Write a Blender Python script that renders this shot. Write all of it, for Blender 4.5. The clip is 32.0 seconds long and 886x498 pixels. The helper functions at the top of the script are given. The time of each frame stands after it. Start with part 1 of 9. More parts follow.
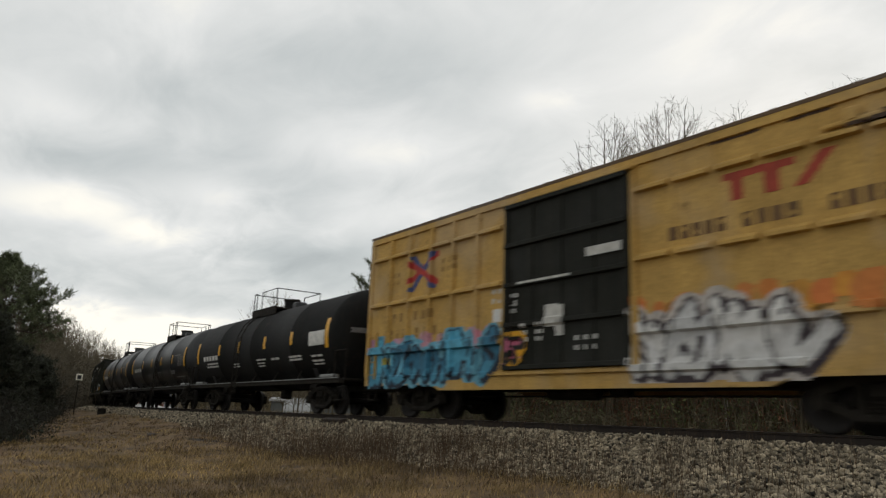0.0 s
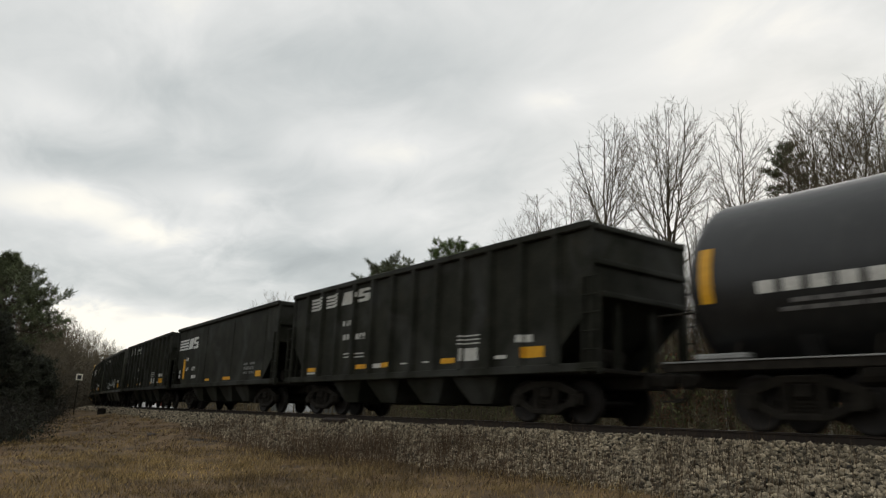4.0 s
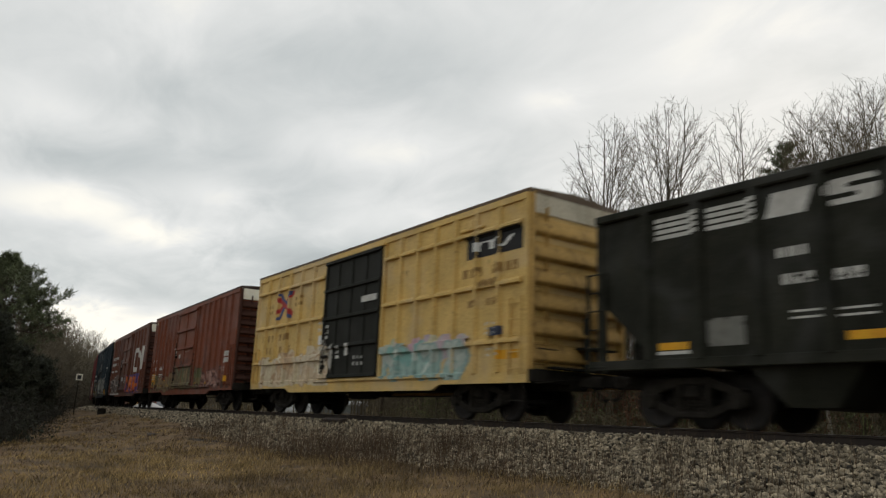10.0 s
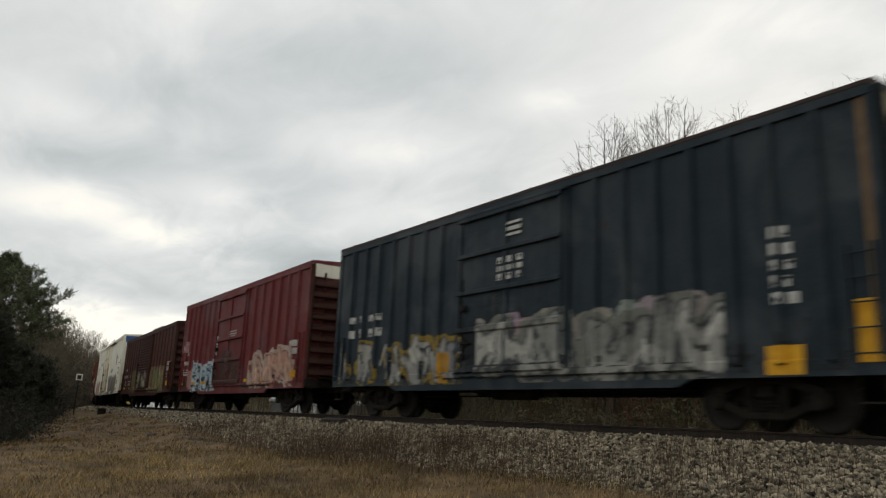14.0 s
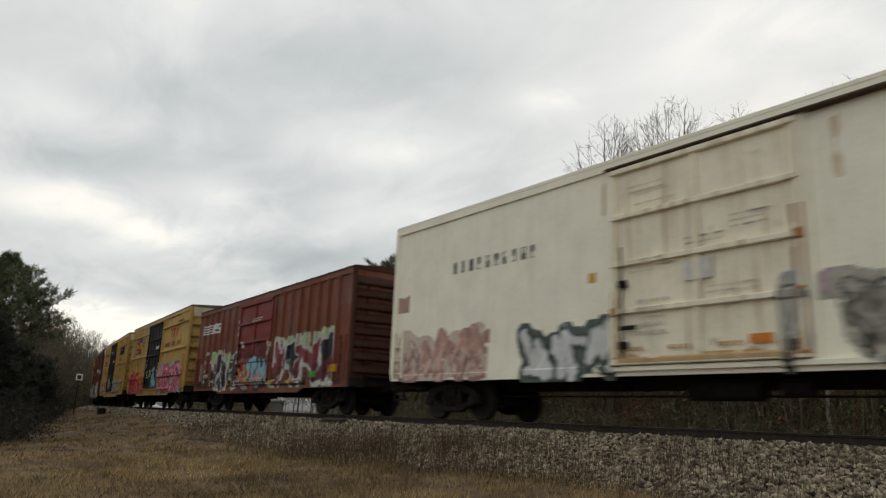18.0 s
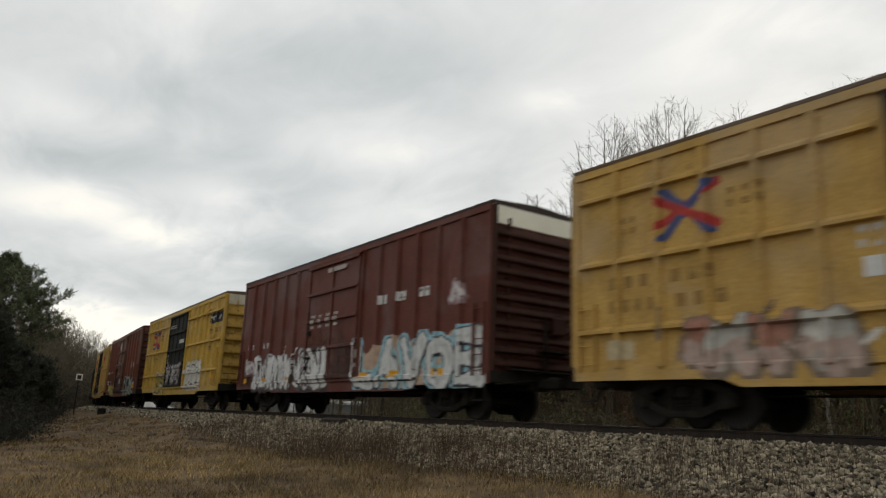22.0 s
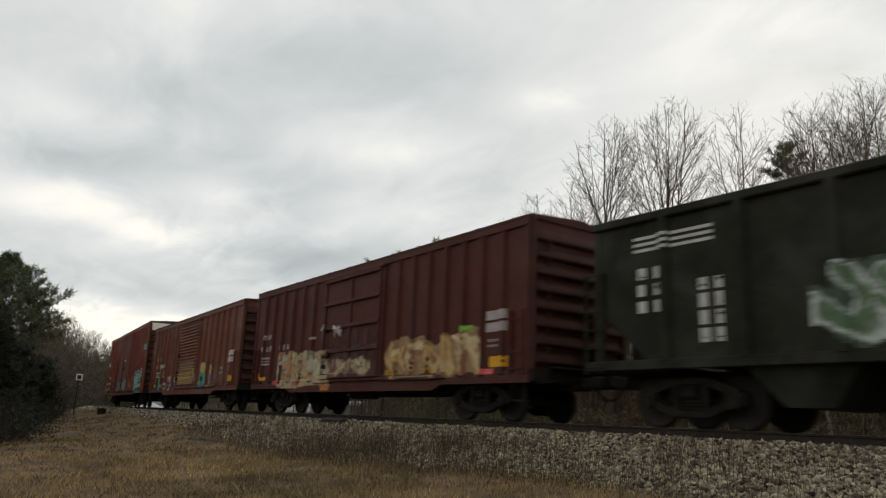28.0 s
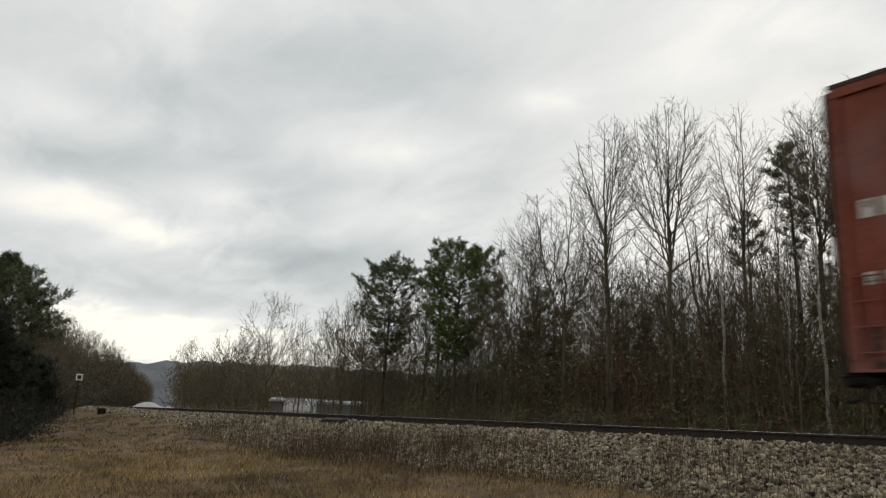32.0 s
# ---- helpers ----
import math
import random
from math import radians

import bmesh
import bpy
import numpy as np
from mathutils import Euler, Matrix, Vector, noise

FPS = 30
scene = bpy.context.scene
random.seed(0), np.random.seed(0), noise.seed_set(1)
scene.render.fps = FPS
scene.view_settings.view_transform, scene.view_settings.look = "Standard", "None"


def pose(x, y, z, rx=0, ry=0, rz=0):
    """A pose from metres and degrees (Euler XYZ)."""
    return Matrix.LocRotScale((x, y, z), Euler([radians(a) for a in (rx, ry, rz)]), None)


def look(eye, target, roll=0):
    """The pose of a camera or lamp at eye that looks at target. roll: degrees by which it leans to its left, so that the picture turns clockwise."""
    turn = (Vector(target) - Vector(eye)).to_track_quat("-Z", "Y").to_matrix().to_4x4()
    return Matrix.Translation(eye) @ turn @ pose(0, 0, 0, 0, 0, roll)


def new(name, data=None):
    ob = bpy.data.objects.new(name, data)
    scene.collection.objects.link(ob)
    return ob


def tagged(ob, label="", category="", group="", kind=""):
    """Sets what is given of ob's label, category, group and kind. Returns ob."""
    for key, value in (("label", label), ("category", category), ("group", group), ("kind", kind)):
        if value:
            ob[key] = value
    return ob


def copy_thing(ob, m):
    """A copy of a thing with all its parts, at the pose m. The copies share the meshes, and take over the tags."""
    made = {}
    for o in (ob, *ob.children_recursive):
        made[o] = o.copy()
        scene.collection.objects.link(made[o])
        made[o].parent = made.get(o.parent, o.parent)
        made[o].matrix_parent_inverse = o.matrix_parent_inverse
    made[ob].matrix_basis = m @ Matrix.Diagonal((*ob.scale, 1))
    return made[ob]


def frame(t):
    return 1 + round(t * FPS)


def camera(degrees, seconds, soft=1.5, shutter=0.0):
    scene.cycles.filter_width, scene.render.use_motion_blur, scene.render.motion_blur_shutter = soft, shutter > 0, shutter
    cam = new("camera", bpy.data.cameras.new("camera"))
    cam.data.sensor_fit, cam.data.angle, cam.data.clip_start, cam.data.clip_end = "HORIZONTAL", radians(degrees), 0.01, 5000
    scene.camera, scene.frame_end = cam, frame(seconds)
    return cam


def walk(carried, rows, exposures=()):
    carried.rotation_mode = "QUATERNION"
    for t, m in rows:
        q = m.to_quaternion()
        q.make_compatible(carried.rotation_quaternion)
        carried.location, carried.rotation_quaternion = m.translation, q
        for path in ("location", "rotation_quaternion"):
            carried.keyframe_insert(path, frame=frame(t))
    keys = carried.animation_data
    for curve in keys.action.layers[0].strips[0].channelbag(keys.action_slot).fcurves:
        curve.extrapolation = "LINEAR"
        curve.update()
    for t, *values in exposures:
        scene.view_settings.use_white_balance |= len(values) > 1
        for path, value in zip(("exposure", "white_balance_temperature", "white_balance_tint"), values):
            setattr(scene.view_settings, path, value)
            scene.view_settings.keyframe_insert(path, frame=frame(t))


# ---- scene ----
# ---- camera: stands still beside the line, looking up at the passing train ----
cam = camera(62.07, 32.0, soft=1.3, shutter=0.32)
EYE = pose(0, 0, -0.158, 90 + 13.6, -2.71, 53.32)
walk(cam, [(0.0, EYE), (32.0, EYE)])

# ---- light: overcast sky, weak sun low behind the clouds ----
SUN_AZ, SUN_EL = 118.0, 20.0          # azimuth counted from +x towards +y, elevation


def sky_world():
    w = bpy.data.worlds.new("sky")
    scene.world = w
    w.use_nodes = True
    nt = w.node_tree
    nt.nodes.clear()
    N = lambda k: nt.nodes.new("ShaderNode" + k)
    out, bg = N("OutputWorld"), N("Background")
    tc = N("TexCoord")
    sep = N("SeparateXYZ")
    nt.links.new(tc.outputs["Generated"], sep.inputs[0])

    def math_(op, a, b=None):
        n = N("Math")
        n.operation = op
        for i, v in enumerate((a, b)):
            if v is None:
                continue
            if isinstance(v, (int, float)):
                n.inputs[i].default_value = v
            else:
                nt.links.new(v, n.inputs[i])
        return n.outputs[0]

    # cloud sheet: the direction is laid onto a flat layer overhead
    zc = math_("ADD", math_("MAXIMUM", sep.outputs[2], 0.0), 0.16)
    px, py = math_("DIVIDE", sep.outputs[0], zc), math_("DIVIDE", sep.outputs[1], zc)
    comb = N("CombineXYZ")
    nt.links.new(px, comb.inputs[0])
    nt.links.new(py, comb.inputs[1])
    mp = N("Mapping")
    mp.inputs["Rotation"].default_value = (0, 0, radians(53))
    mp.inputs["Scale"].default_value = (0.62, 1.0, 1)
    mp.inputs["Location"].default_value = (3.1, 1.7, 0)
    nt.links.new(comb.outputs[0], mp.inputs[0])
    n1, n2 = N("TexNoise"), N("TexNoise")
    for n, sc, det, ro, di in ((n1, 1.5, 5, 0.5, 0.35), (n2, 5.0, 6, 0.55, 0.5)):
        n.inputs["Scale"].default_value, n.inputs["Detail"].default_value = sc, det
        n.inputs["Roughness"].default_value, n.inputs["Distortion"].default_value = ro, di
        nt.links.new(mp.outputs[0], n.inputs["Vector"])
    puff = math_("ADD", math_("MULTIPLY", math_("SUBTRACT", n1.outputs[0], 0.5), 0.36), math_("MULTIPLY", math_("SUBTRACT", n2.outputs[0], 0.5), 0.36))
    # broad cloud banks and thin places, by bearing and height in degrees
    ca, sa = math.cos(radians(145)), math.sin(radians(145))
    fx = math_("ADD", math_("MULTIPLY", sep.outputs[0], ca), math_("MULTIPLY", sep.outputs[1], sa))
    fy = math_("SUBTRACT", math_("MULTIPLY", sep.outputs[1], ca), math_("MULTIPLY", sep.outputs[0], sa))
    az = math_("MULTIPLY", math_("ARCTAN2", fy, fx), 57.2958)
    ev = math_("MULTIPLY", math_("ARCSINE", sep.outputs[2]), 57.2958)
    az = math_("ADD", az, math_("MULTIPLY", math_("SUBTRACT", n2.outputs[0], 0.5), 9.0))
    ev = math_("ADD", ev, math_("MULTIPLY", math_("SUBTRACT", n1.outputs[0], 0.5), 5.0))
    total = math_("ADD", puff, CLOUD_BASE)
    for a0, e0, ra, re_, amp in CLOUD_BANKS:
        da = math_("DIVIDE", math_("SUBTRACT", az, a0), ra)
        de = math_("DIVIDE", math_("SUBTRACT", ev, e0), re_)
        q = math_("ADD", math_("MULTIPLY", da, da), math_("MULTIPLY", de, de))
        total = math_("ADD", total, math_("MULTIPLY", math_("EXPONENT", math_("MULTIPLY", q, -1.0)), amp))
    ramp = N("ValToRGB")
    el = ramp.color_ramp.elements
    el[0].position, el[0].color = 0.30, (0.315, 0.345, 0.350, 1)
    el[1].position, el[1].color = 1.0, (1.11, 1.065, 0.95, 1)
    for pos, col in ((0.55, (0.560, 0.590, 0.585, 1)), (0.80, (0.83, 0.835, 0.815, 1))):
        el.new(pos).color = col
    nt.links.new(total, ramp.inputs[0])
    sky = N("TexSky")
    sky.sky_type, sky.sun_disc = "NISHITA", False
    sky.sun_elevation, sky.sun_rotation = radians(SUN_EL), radians(90 - SUN_AZ)
    skys = N("VectorMath")
    skys.operation = "SCALE"
    nt.links.new(sky.outputs[0], skys.inputs[0])
    skys.inputs["Scale"].default_value = 0.10
    mix = N("MixRGB")
    mix.inputs[0].default_value = 0.93
    nt.links.new(skys.outputs[0], mix.inputs[1])
    nt.links.new(ramp.outputs[0], mix.inputs[2])
    nt.links.new(mix.outputs[0], bg.inputs[0])
    bg.inputs[1].default_value = SKY_STRENGTH
    nt.links.new(bg.outputs[0], out.inputs[0])


CLOUD_BASE, SKY_STRENGTH = 0.69, 1.0
# bearing from the middle of the view, height, half widths, strength
CLOUD_BANKS = ((3.7, 27.2, 12, 3.5, -0.14), (8.9, 12.0, 7, 2.6, -0.20), (20, 22.9, 9, 2.2, -0.07), (27, 17.0, 8, 1.6, -0.09), (6, 20.9, 7, 1.8, 0.15), (-21, 29, 12, 4, 0.12),
               (-8.7, 25.5, 3, 1.2, 0.16), (28.4, 14.1, 4.5, 1.4, 0.24), (22.5, 13.0, 5, 1.5, 0.24), (17, 15.9, 4, 0.9, 0.15), (20, 4.6, 7, 2.0, 0.46), (5, 4.5, 10, 2.2, 0.26),
               (28, 20.4, 5, 1.3, 0.09), (2, 15.5, 4, 1.6, 0.12), (31, 25.4, 5, 2.2, -0.02), (27, 30, 9, 5, 0.10), (-30, 20, 18, 9, 0.10),
               (25.5, 6.3, 2.0, 0.9, 0.28), (18.6, 5.9, 2.6, 0.6, 0.24), (22, 8.0, 4, 0.8, -0.09))
sky_world()
sun_data = bpy.data.lights.new("sun", "SUN")
sun_data.energy, sun_data.angle, sun_data.color = 0.5, radians(25), (1.0, 0.94, 0.86)
sun = new("sun", sun_data)
sun.matrix_world = look((0, 0, 60), (-60 * math.cos(radians(SUN_AZ)) / math.tan(radians(SUN_EL)),
                                     -60 * math.sin(radians(SUN_AZ)) / math.tan(radians(SUN_EL)), 0))

# ---- the line of the track: straight, then a wide curve, then straight again ----
TRACK_Y, CURVE_AT, CURVE_R, CURVE_LEN = 12.38, -9.25, 444.4, 135.0
GRADE, LEAN = -0.004, -0.013


def track(s):
    """Place and heading of the centre line at s metres along it; the train runs towards +x."""
    if s >= CURVE_AT:
        return Vector((s, TRACK_Y)), Vector((1.0, 0.0))
    a = min(CURVE_AT - s, CURVE_LEN) / CURVE_R
    p = Vector((CURVE_AT - CURVE_R * math.sin(a), TRACK_Y + CURVE_R * (1 - math.cos(a))))
    d = Vector((math.cos(a), -math.sin(a)))
    rest = CURVE_AT - s - CURVE_LEN
    if rest > 0:
        p = p - d * rest
    return p, d


def track_z(s):
    return GRADE * max(min(s, 40.0), -260.0)


def on_track(s, lat, z):
    """World place of a point at s, lat metres to the far side, z above the rail heads."""
    p, d = track(s)
    n = Vector((-d.y, d.x))
    q = p + n * (lat + LEAN * z)
    return Vector((q.x, q.y, z - LEAN * lat + track_z(s)))


# ---- helpers for meshes and materials ----
def mesh_from(bm, name):
    me = bpy.data.meshes.new(name)
    bm.to_mesh(me)
    bm.free()
    return me


def part(name, bm, material, parent, label=""):
    me = bm if isinstance(bm, bpy.types.Mesh) else mesh_from(bm, name)
    if material is not None and not me.materials:
        me.materials.append(material)
    ob = new(name, me)
    ob.parent = parent
    if label:
        ob["label"] = label
    return ob


def thing(name, label, category, group="", kind="", at=None):
    ob = new(name)
    ob.empty_display_size = 0.3
    if at is not None:
        ob.matrix_world = at
    return tagged(ob, label, category, group, kind)


def add_box(bm, x0, x1, y0, y1, z0, z1, bevel=0.0):
    g = bmesh.ops.create_cube(bm, size=1.0)
    vs = g["verts"]
    for v in vs:
        v.co = Vector(((x0 + x1) / 2 + v.co.x * (x1 - x0), (y0 + y1) / 2 + v.co.y * (y1 - y0), (z0 + z1) / 2 + v.co.z * (z1 - z0)))
    if bevel > 0:
        es = list({e for v in vs for e in v.link_edges})
        bmesh.ops.bevel(bm, geom=es, offset=bevel, segments=1, affect="EDGES", profile=0.5)
    return bm


def box(x0, x1, y0, y1, z0, z1, bevel=0.0):
    return add_box(bmesh.new(), x0, x1, y0, y1, z0, z1, bevel)


def add_tube(bm, a, b, r, n=8, r2=None):
    a, b = Vector(a), Vector(b)
    d = b - a
    m = Matrix.Translation((a + b) / 2) @ d.to_track_quat("Z", "Y").to_matrix().to_4x4()
    bmesh.ops.create_cone(bm, cap_ends=True, segments=n, radius1=r, radius2=r if r2 is None else r2, depth=d.length, matrix=m)
    return bm


def tube(a, b, r, n=8, r2=None):
    return add_tube(bmesh.new(), a, b, r, n, r2)


def prism(profile, x0, x1, axis="x"):
    """A closed outline drawn out along x; the outline is in (y, z)."""
    bm = bmesh.new()
    rings = [[bm.verts.new((x, y, z)) for y, z in profile] for x in (x0, x1)]
    n = len(profile)
    for i in range(n):
        bm.faces.new((rings[0][i], rings[0][(i + 1) % n], rings[1][(i + 1) % n], rings[1][i]))
    bm.faces.new(rings[0][::-1])
    bm.faces.new(rings[1])
    bmesh.ops.recalc_face_normals(bm, faces=bm.faces)
    return bm


def smooth(ob_or_me):
    me = ob_or_me.data if isinstance(ob_or_me, bpy.types.Object) else ob_or_me
    for p in me.polygons:
        p.use_smooth = True
    return ob_or_me


def material(name, base, rough=0.7, metal=0.0, spread=0.25, scale=3.0, fine=40.0, bump=0.15, tint=None, streak=0.0, streak_col=(0.05, 0.03, 0.02),
             per_object=0.0, per_island=0.0, spec=0.4, stretch=None, fade=0.0, rust=0.0):
    """A painted, stony or earthy surface: base colour varied at a broad and a fine scale, vertical streaks and fine relief."""
    m = bpy.data.materials.new(name)
    m.use_nodes = True
    nt = m.node_tree
    bsdf = nt.nodes["Principled BSDF"]
    N = lambda k: nt.nodes.new("ShaderNode" + k)
    L = nt.links.new
    tc = N("TexCoord")
    src = tc.outputs["Object"]
    if stretch:
        mp = N("Mapping")
        mp.inputs["Scale"].default_value = stretch
        L(src, mp.inputs[0])
        src = mp.outputs[0]
    a, b = N("TexNoise"), N("TexNoise")
    for n, sc, det in ((a, scale, 6), (b, fine, 4)):
        n.inputs["Scale"].default_value, n.inputs["Detail"].default_value = sc, det
        n.inputs["Roughness"].default_value = 0.6
        L(src, n.inputs["Vector"])
    r1 = N("ValToRGB")
    dark = tuple(c * (1 - spread) for c in base) + (1,)
    lite = tuple(min(1, c * (1 + spread)) for c in (tint or base)) + (1,)
    r1.color_ramp.elements[0].position, r1.color_ramp.elements[0].color = 0.32, dark
    r1.color_ramp.elements[1].position, r1.color_ramp.elements[1].color = 0.68, lite
    L(a.outputs[0], r1.inputs[0])
    mul = N("MixRGB")
    mul.blend_type, mul.inputs[0].default_value = "OVERLAY", 0.55
    L(r1.outputs[0], mul.inputs[1])
    L(b.outputs[0], mul.inputs[2])
    col = mul.outputs[0]
    if streak > 0:
        mp2 = N("Mapping")
        mp2.inputs["Scale"].default_value = (3.5, 3.5, 0.22)
        L(tc.outputs["Object"], mp2.inputs[0])
        s = N("TexNoise")
        s.inputs["Scale"].default_value, s.inputs["Detail"].default_value = 2.0, 5
        L(mp2.outputs[0], s.inputs["Vector"])
        r2 = N("ValToRGB")
        r2.color_ramp.elements[0].position, r2.color_ramp.elements[1].position = 0.52, 0.78
        L(s.outputs[0], r2.inputs[0])
        f = N("Math")
        f.operation = "MULTIPLY"
        L(r2.outputs[0], f.inputs[0])
        f.inputs[1].default_value = streak
        mx = N("MixRGB")
        L(f.outputs[0], mx.inputs[0])
        L(col, mx.inputs[1])
        mx.inputs[2].default_value = (*streak_col, 1)
        col = mx.outputs[0]
    if fade > 0:
        # broad sun-bleached patches with ragged edges
        fn = N("TexNoise")
        fn.inputs["Scale"].default_value, fn.inputs["Detail"].default_value, fn.inputs["Distortion"].default_value = 0.55, 7, 0.8
        L(tc.outputs["Object"], fn.inputs["Vector"])
        fr = N("MapRange")
        L(fn.outputs[0], fr.inputs[0])
        fr.inputs[1].default_value, fr.inputs[2].default_value, fr.inputs[4].default_value = 0.47, 0.66, fade
        fx = N("MixRGB")
        L(fr.outputs[0], fx.inputs[0])
        L(col, fx.inputs[1])
        g = sum(base) / 3
        fx.inputs[2].default_value = tuple(min(1, 0.45 * c + 0.55 * g + 0.10 * (1 - g) * (1 if g > 0.02 else 0.3)) for c in base) + (1,)
        col = fx.outputs[0]
    if rust > 0:
        # scabs of rust and grime
        rn = N("TexNoise")
        rn.inputs["Scale"].default_value, rn.inputs["Detail"].default_value, rn.inputs["Roughness"].default_value = 2.6, 8, 0.68
        L(tc.outputs["Object"], rn.inputs["Vector"])
        rr = N("MapRange")
        L(rn.outputs[0], rr.inputs[0])
        rr.inputs[1].default_value, rr.inputs[2].default_value, rr.inputs[4].default_value = 0.60, 0.70, rust
        rx = N("MixRGB")
        L(rr.outputs[0], rx.inputs[0])
        L(col, rx.inputs[1])
        rx.inputs[2].default_value = (0.055, 0.028, 0.016, 1)
        col = rx.outputs[0]
    if per_object or per_island:
        if per_object:
            rnd = N("ObjectInfo").outputs["Random"]
        else:
            rnd = N("NewGeometry").outputs["Random Per Island"]
        amt = per_object or per_island
        mr = N("MapRange")
        L(rnd, mr.inputs[0])
        mr.inputs[3].default_value, mr.inputs[4].default_value = 1 - amt, 1 + amt
        hs = N("HueSaturation")
        L(mr.outputs[0], hs.inputs["Value"])
        L(col, hs.inputs["Color"])
        col = hs.outputs[0]
    L(col, bsdf.inputs["Base Color"])
    mrr = N("MapRange")
    L(b.outputs[0], mrr.inputs[0])
    mrr.inputs[3].default_value, mrr.inputs[4].default_value = max(0, rough - 0.12), min(1, rough + 0.12)
    L(mrr.outputs[0], bsdf.inputs["Roughness"])
    bsdf.inputs["Metallic"].default_value = metal
    bsdf.inputs["Specular IOR Level"].default_value = spec
    if bump:
        bp = N("Bump")
        bp.inputs["Strength"].default_value, bp.inputs["Distance"].default_value = bump, 0.02
        L(b.outputs[0], bp.inputs["Height"])
        L(bp.outputs[0], bsdf.inputs["Normal"])
    return m


def paint(name, base, streak=0.35, spread=0.18, spec=0.20, fade=0.35, rust=0.55, **k):
    return material(name, base, rough=0.62, spread=spread, scale=1.3, fine=22, bump=0.05, streak=streak, spec=spec, fade=fade, rust=rust, **k)


YELLOW = paint("yellow_paint", (0.480, 0.298, 0.084), streak=0.30, streak_col=(0.20, 0.10, 0.03))
YELLOW_B = paint("bright_yellow_paint", (0.50, 0.315, 0.058), streak=0.28, streak_col=(0.20, 0.10, 0.03))
YELLOW_P = paint("pale_yellow_paint", (0.60, 0.41, 0.14), streak=0.25, streak_col=(0.25, 0.14, 0.06))
BLACK_DOOR = paint("black_door_paint", (0.018, 0.0185, 0.0145), streak=0.3, streak_col=(0.055, 0.050, 0.036), spec=0.10, fade=0.30, rust=0.0)
BROWN_RED = paint("brown_red_paint", (0.185, 0.057, 0.029), streak=0.4)
CN_BROWN = paint("brown_paint", (0.152, 0.058, 0.035), streak=0.4)
MAROON = paint("maroon_paint", (0.130, 0.039, 0.026), streak=0.4)
CRIMSON = paint("crimson_paint", (0.150, 0.029, 0.029), streak=0.35)
DARK_BROWN = paint("dark_brown_paint", (0.066, 0.022, 0.015), streak=0.35, fade=0.08, spec=0.12)
DEEP_RED = paint("deep_red_paint", (0.082, 0.025, 0.017), streak=0.4, fade=0.12, spec=0.14)
RED_OXIDE = paint("red_oxide_paint", (0.205, 0.055, 0.034), streak=0.35)
SIGNAL_RED = paint("red_door_paint", (0.21, 0.036, 0.030), streak=0.3)
BLUE = paint("blue_paint", (0.018, 0.029, 0.037), streak=0.35, streak_col=(0.07, 0.07, 0.07), spec=0.2)
WHITE = paint("white_paint", (0.90, 0.86, 0.71), streak=0.12, streak_col=(0.30, 0.20, 0.11), spread=0.06, fade=0.0, rust=0.12)
CREAM_BAND = paint("dirty_cream_band_paint", (0.50, 0.45, 0.34), streak=0.6, streak_col=(0.20, 0.14, 0.07), fade=0.0, rust=0.3)
GALV = material("galvanised_roof", (0.50, 0.50, 0.49), rough=0.5, metal=0.3, spread=0.12, scale=2, fine=30, bump=0.05)
EDGE = material("worn_bare_steel", (0.26, 0.26, 0.25), rough=0.55, metal=0.3, spread=0.2, scale=3, fine=30, bump=0.05)
HOPPER = paint("hopper_black_paint", (0.0235, 0.0240, 0.0180), streak=0.35, streak_col=(0.030, 0.026, 0.018), spread=0.35, spec=0.06, fade=0.25, rust=0.25)
HOPPER_G = paint("faded_hopper_paint", (0.060, 0.060, 0.044), streak=0.4, streak_col=(0.02, 0.03, 0.025), spread=0.35, spec=0.10, fade=0.7)
TANK = material("tank_black_paint", (0.012, 0.0125, 0.013), rough=0.42, spread=0.3, scale=0.9, fine=14, bump=0.04, streak=0.3, streak_col=(0.06, 0.058, 0.052), spec=0.5)
TANK_K = material("matt_tank_paint", (0.0085, 0.0085, 0.008), rough=0.7, spread=0.3, scale=0.9, fine=14, bump=0.04, streak=0.35, streak_col=(0.030, 0.022, 0.016), spec=0.15, rust=0.4)
IRON = material("grimy_iron", (0.021, 0.0182, 0.0145), rough=0.85, metal=0.0, spec=0.12, spread=0.4, scale=4, fine=50, bump=0.2)
WHEEL = material("wheel_steel", (0.020, 0.017, 0.015), rough=0.6, metal=0.5, spread=0.3, scale=5, fine=40, bump=0.1)
RAIL = material("rusty_rail", (0.028, 0.020, 0.015), rough=0.7, metal=0.3, spread=0.3, scale=6, fine=60, bump=0.15)
RAILTOP = material("worn_rail_head", (0.35, 0.34, 0.33), rough=0.3, metal=0.9, spread=0.1, scale=6, fine=60, bump=0.02)
TIE = material("creosoted_tie", (0.045, 0.036, 0.030), rough=0.9, spread=0.35, scale=5, fine=40, bump=0.3, per_object=0.3)
STONE = material("ballast_stone", (0.245, 0.203, 0.140), rough=0.9, spread=0.35, scale=6, fine=40, bump=0.25, per_island=0.95)
# same stone coloured near black: stands for shade in gaps between loose stones
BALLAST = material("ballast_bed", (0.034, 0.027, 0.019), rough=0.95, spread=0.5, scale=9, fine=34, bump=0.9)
MARK_W = material("white_stencil", (0.62, 0.61, 0.57), rough=0.6, spread=0.2, scale=6, fine=40, bump=0)
MARK_Y = material("reflector_yellow", (0.70, 0.36, 0.02), rough=0.4, spread=0.1, scale=6, fine=40, bump=0)
MARK_K = material("black_stencil", (0.03, 0.03, 0.03), rough=0.6, spread=0.2, scale=6, fine=40, bump=0)
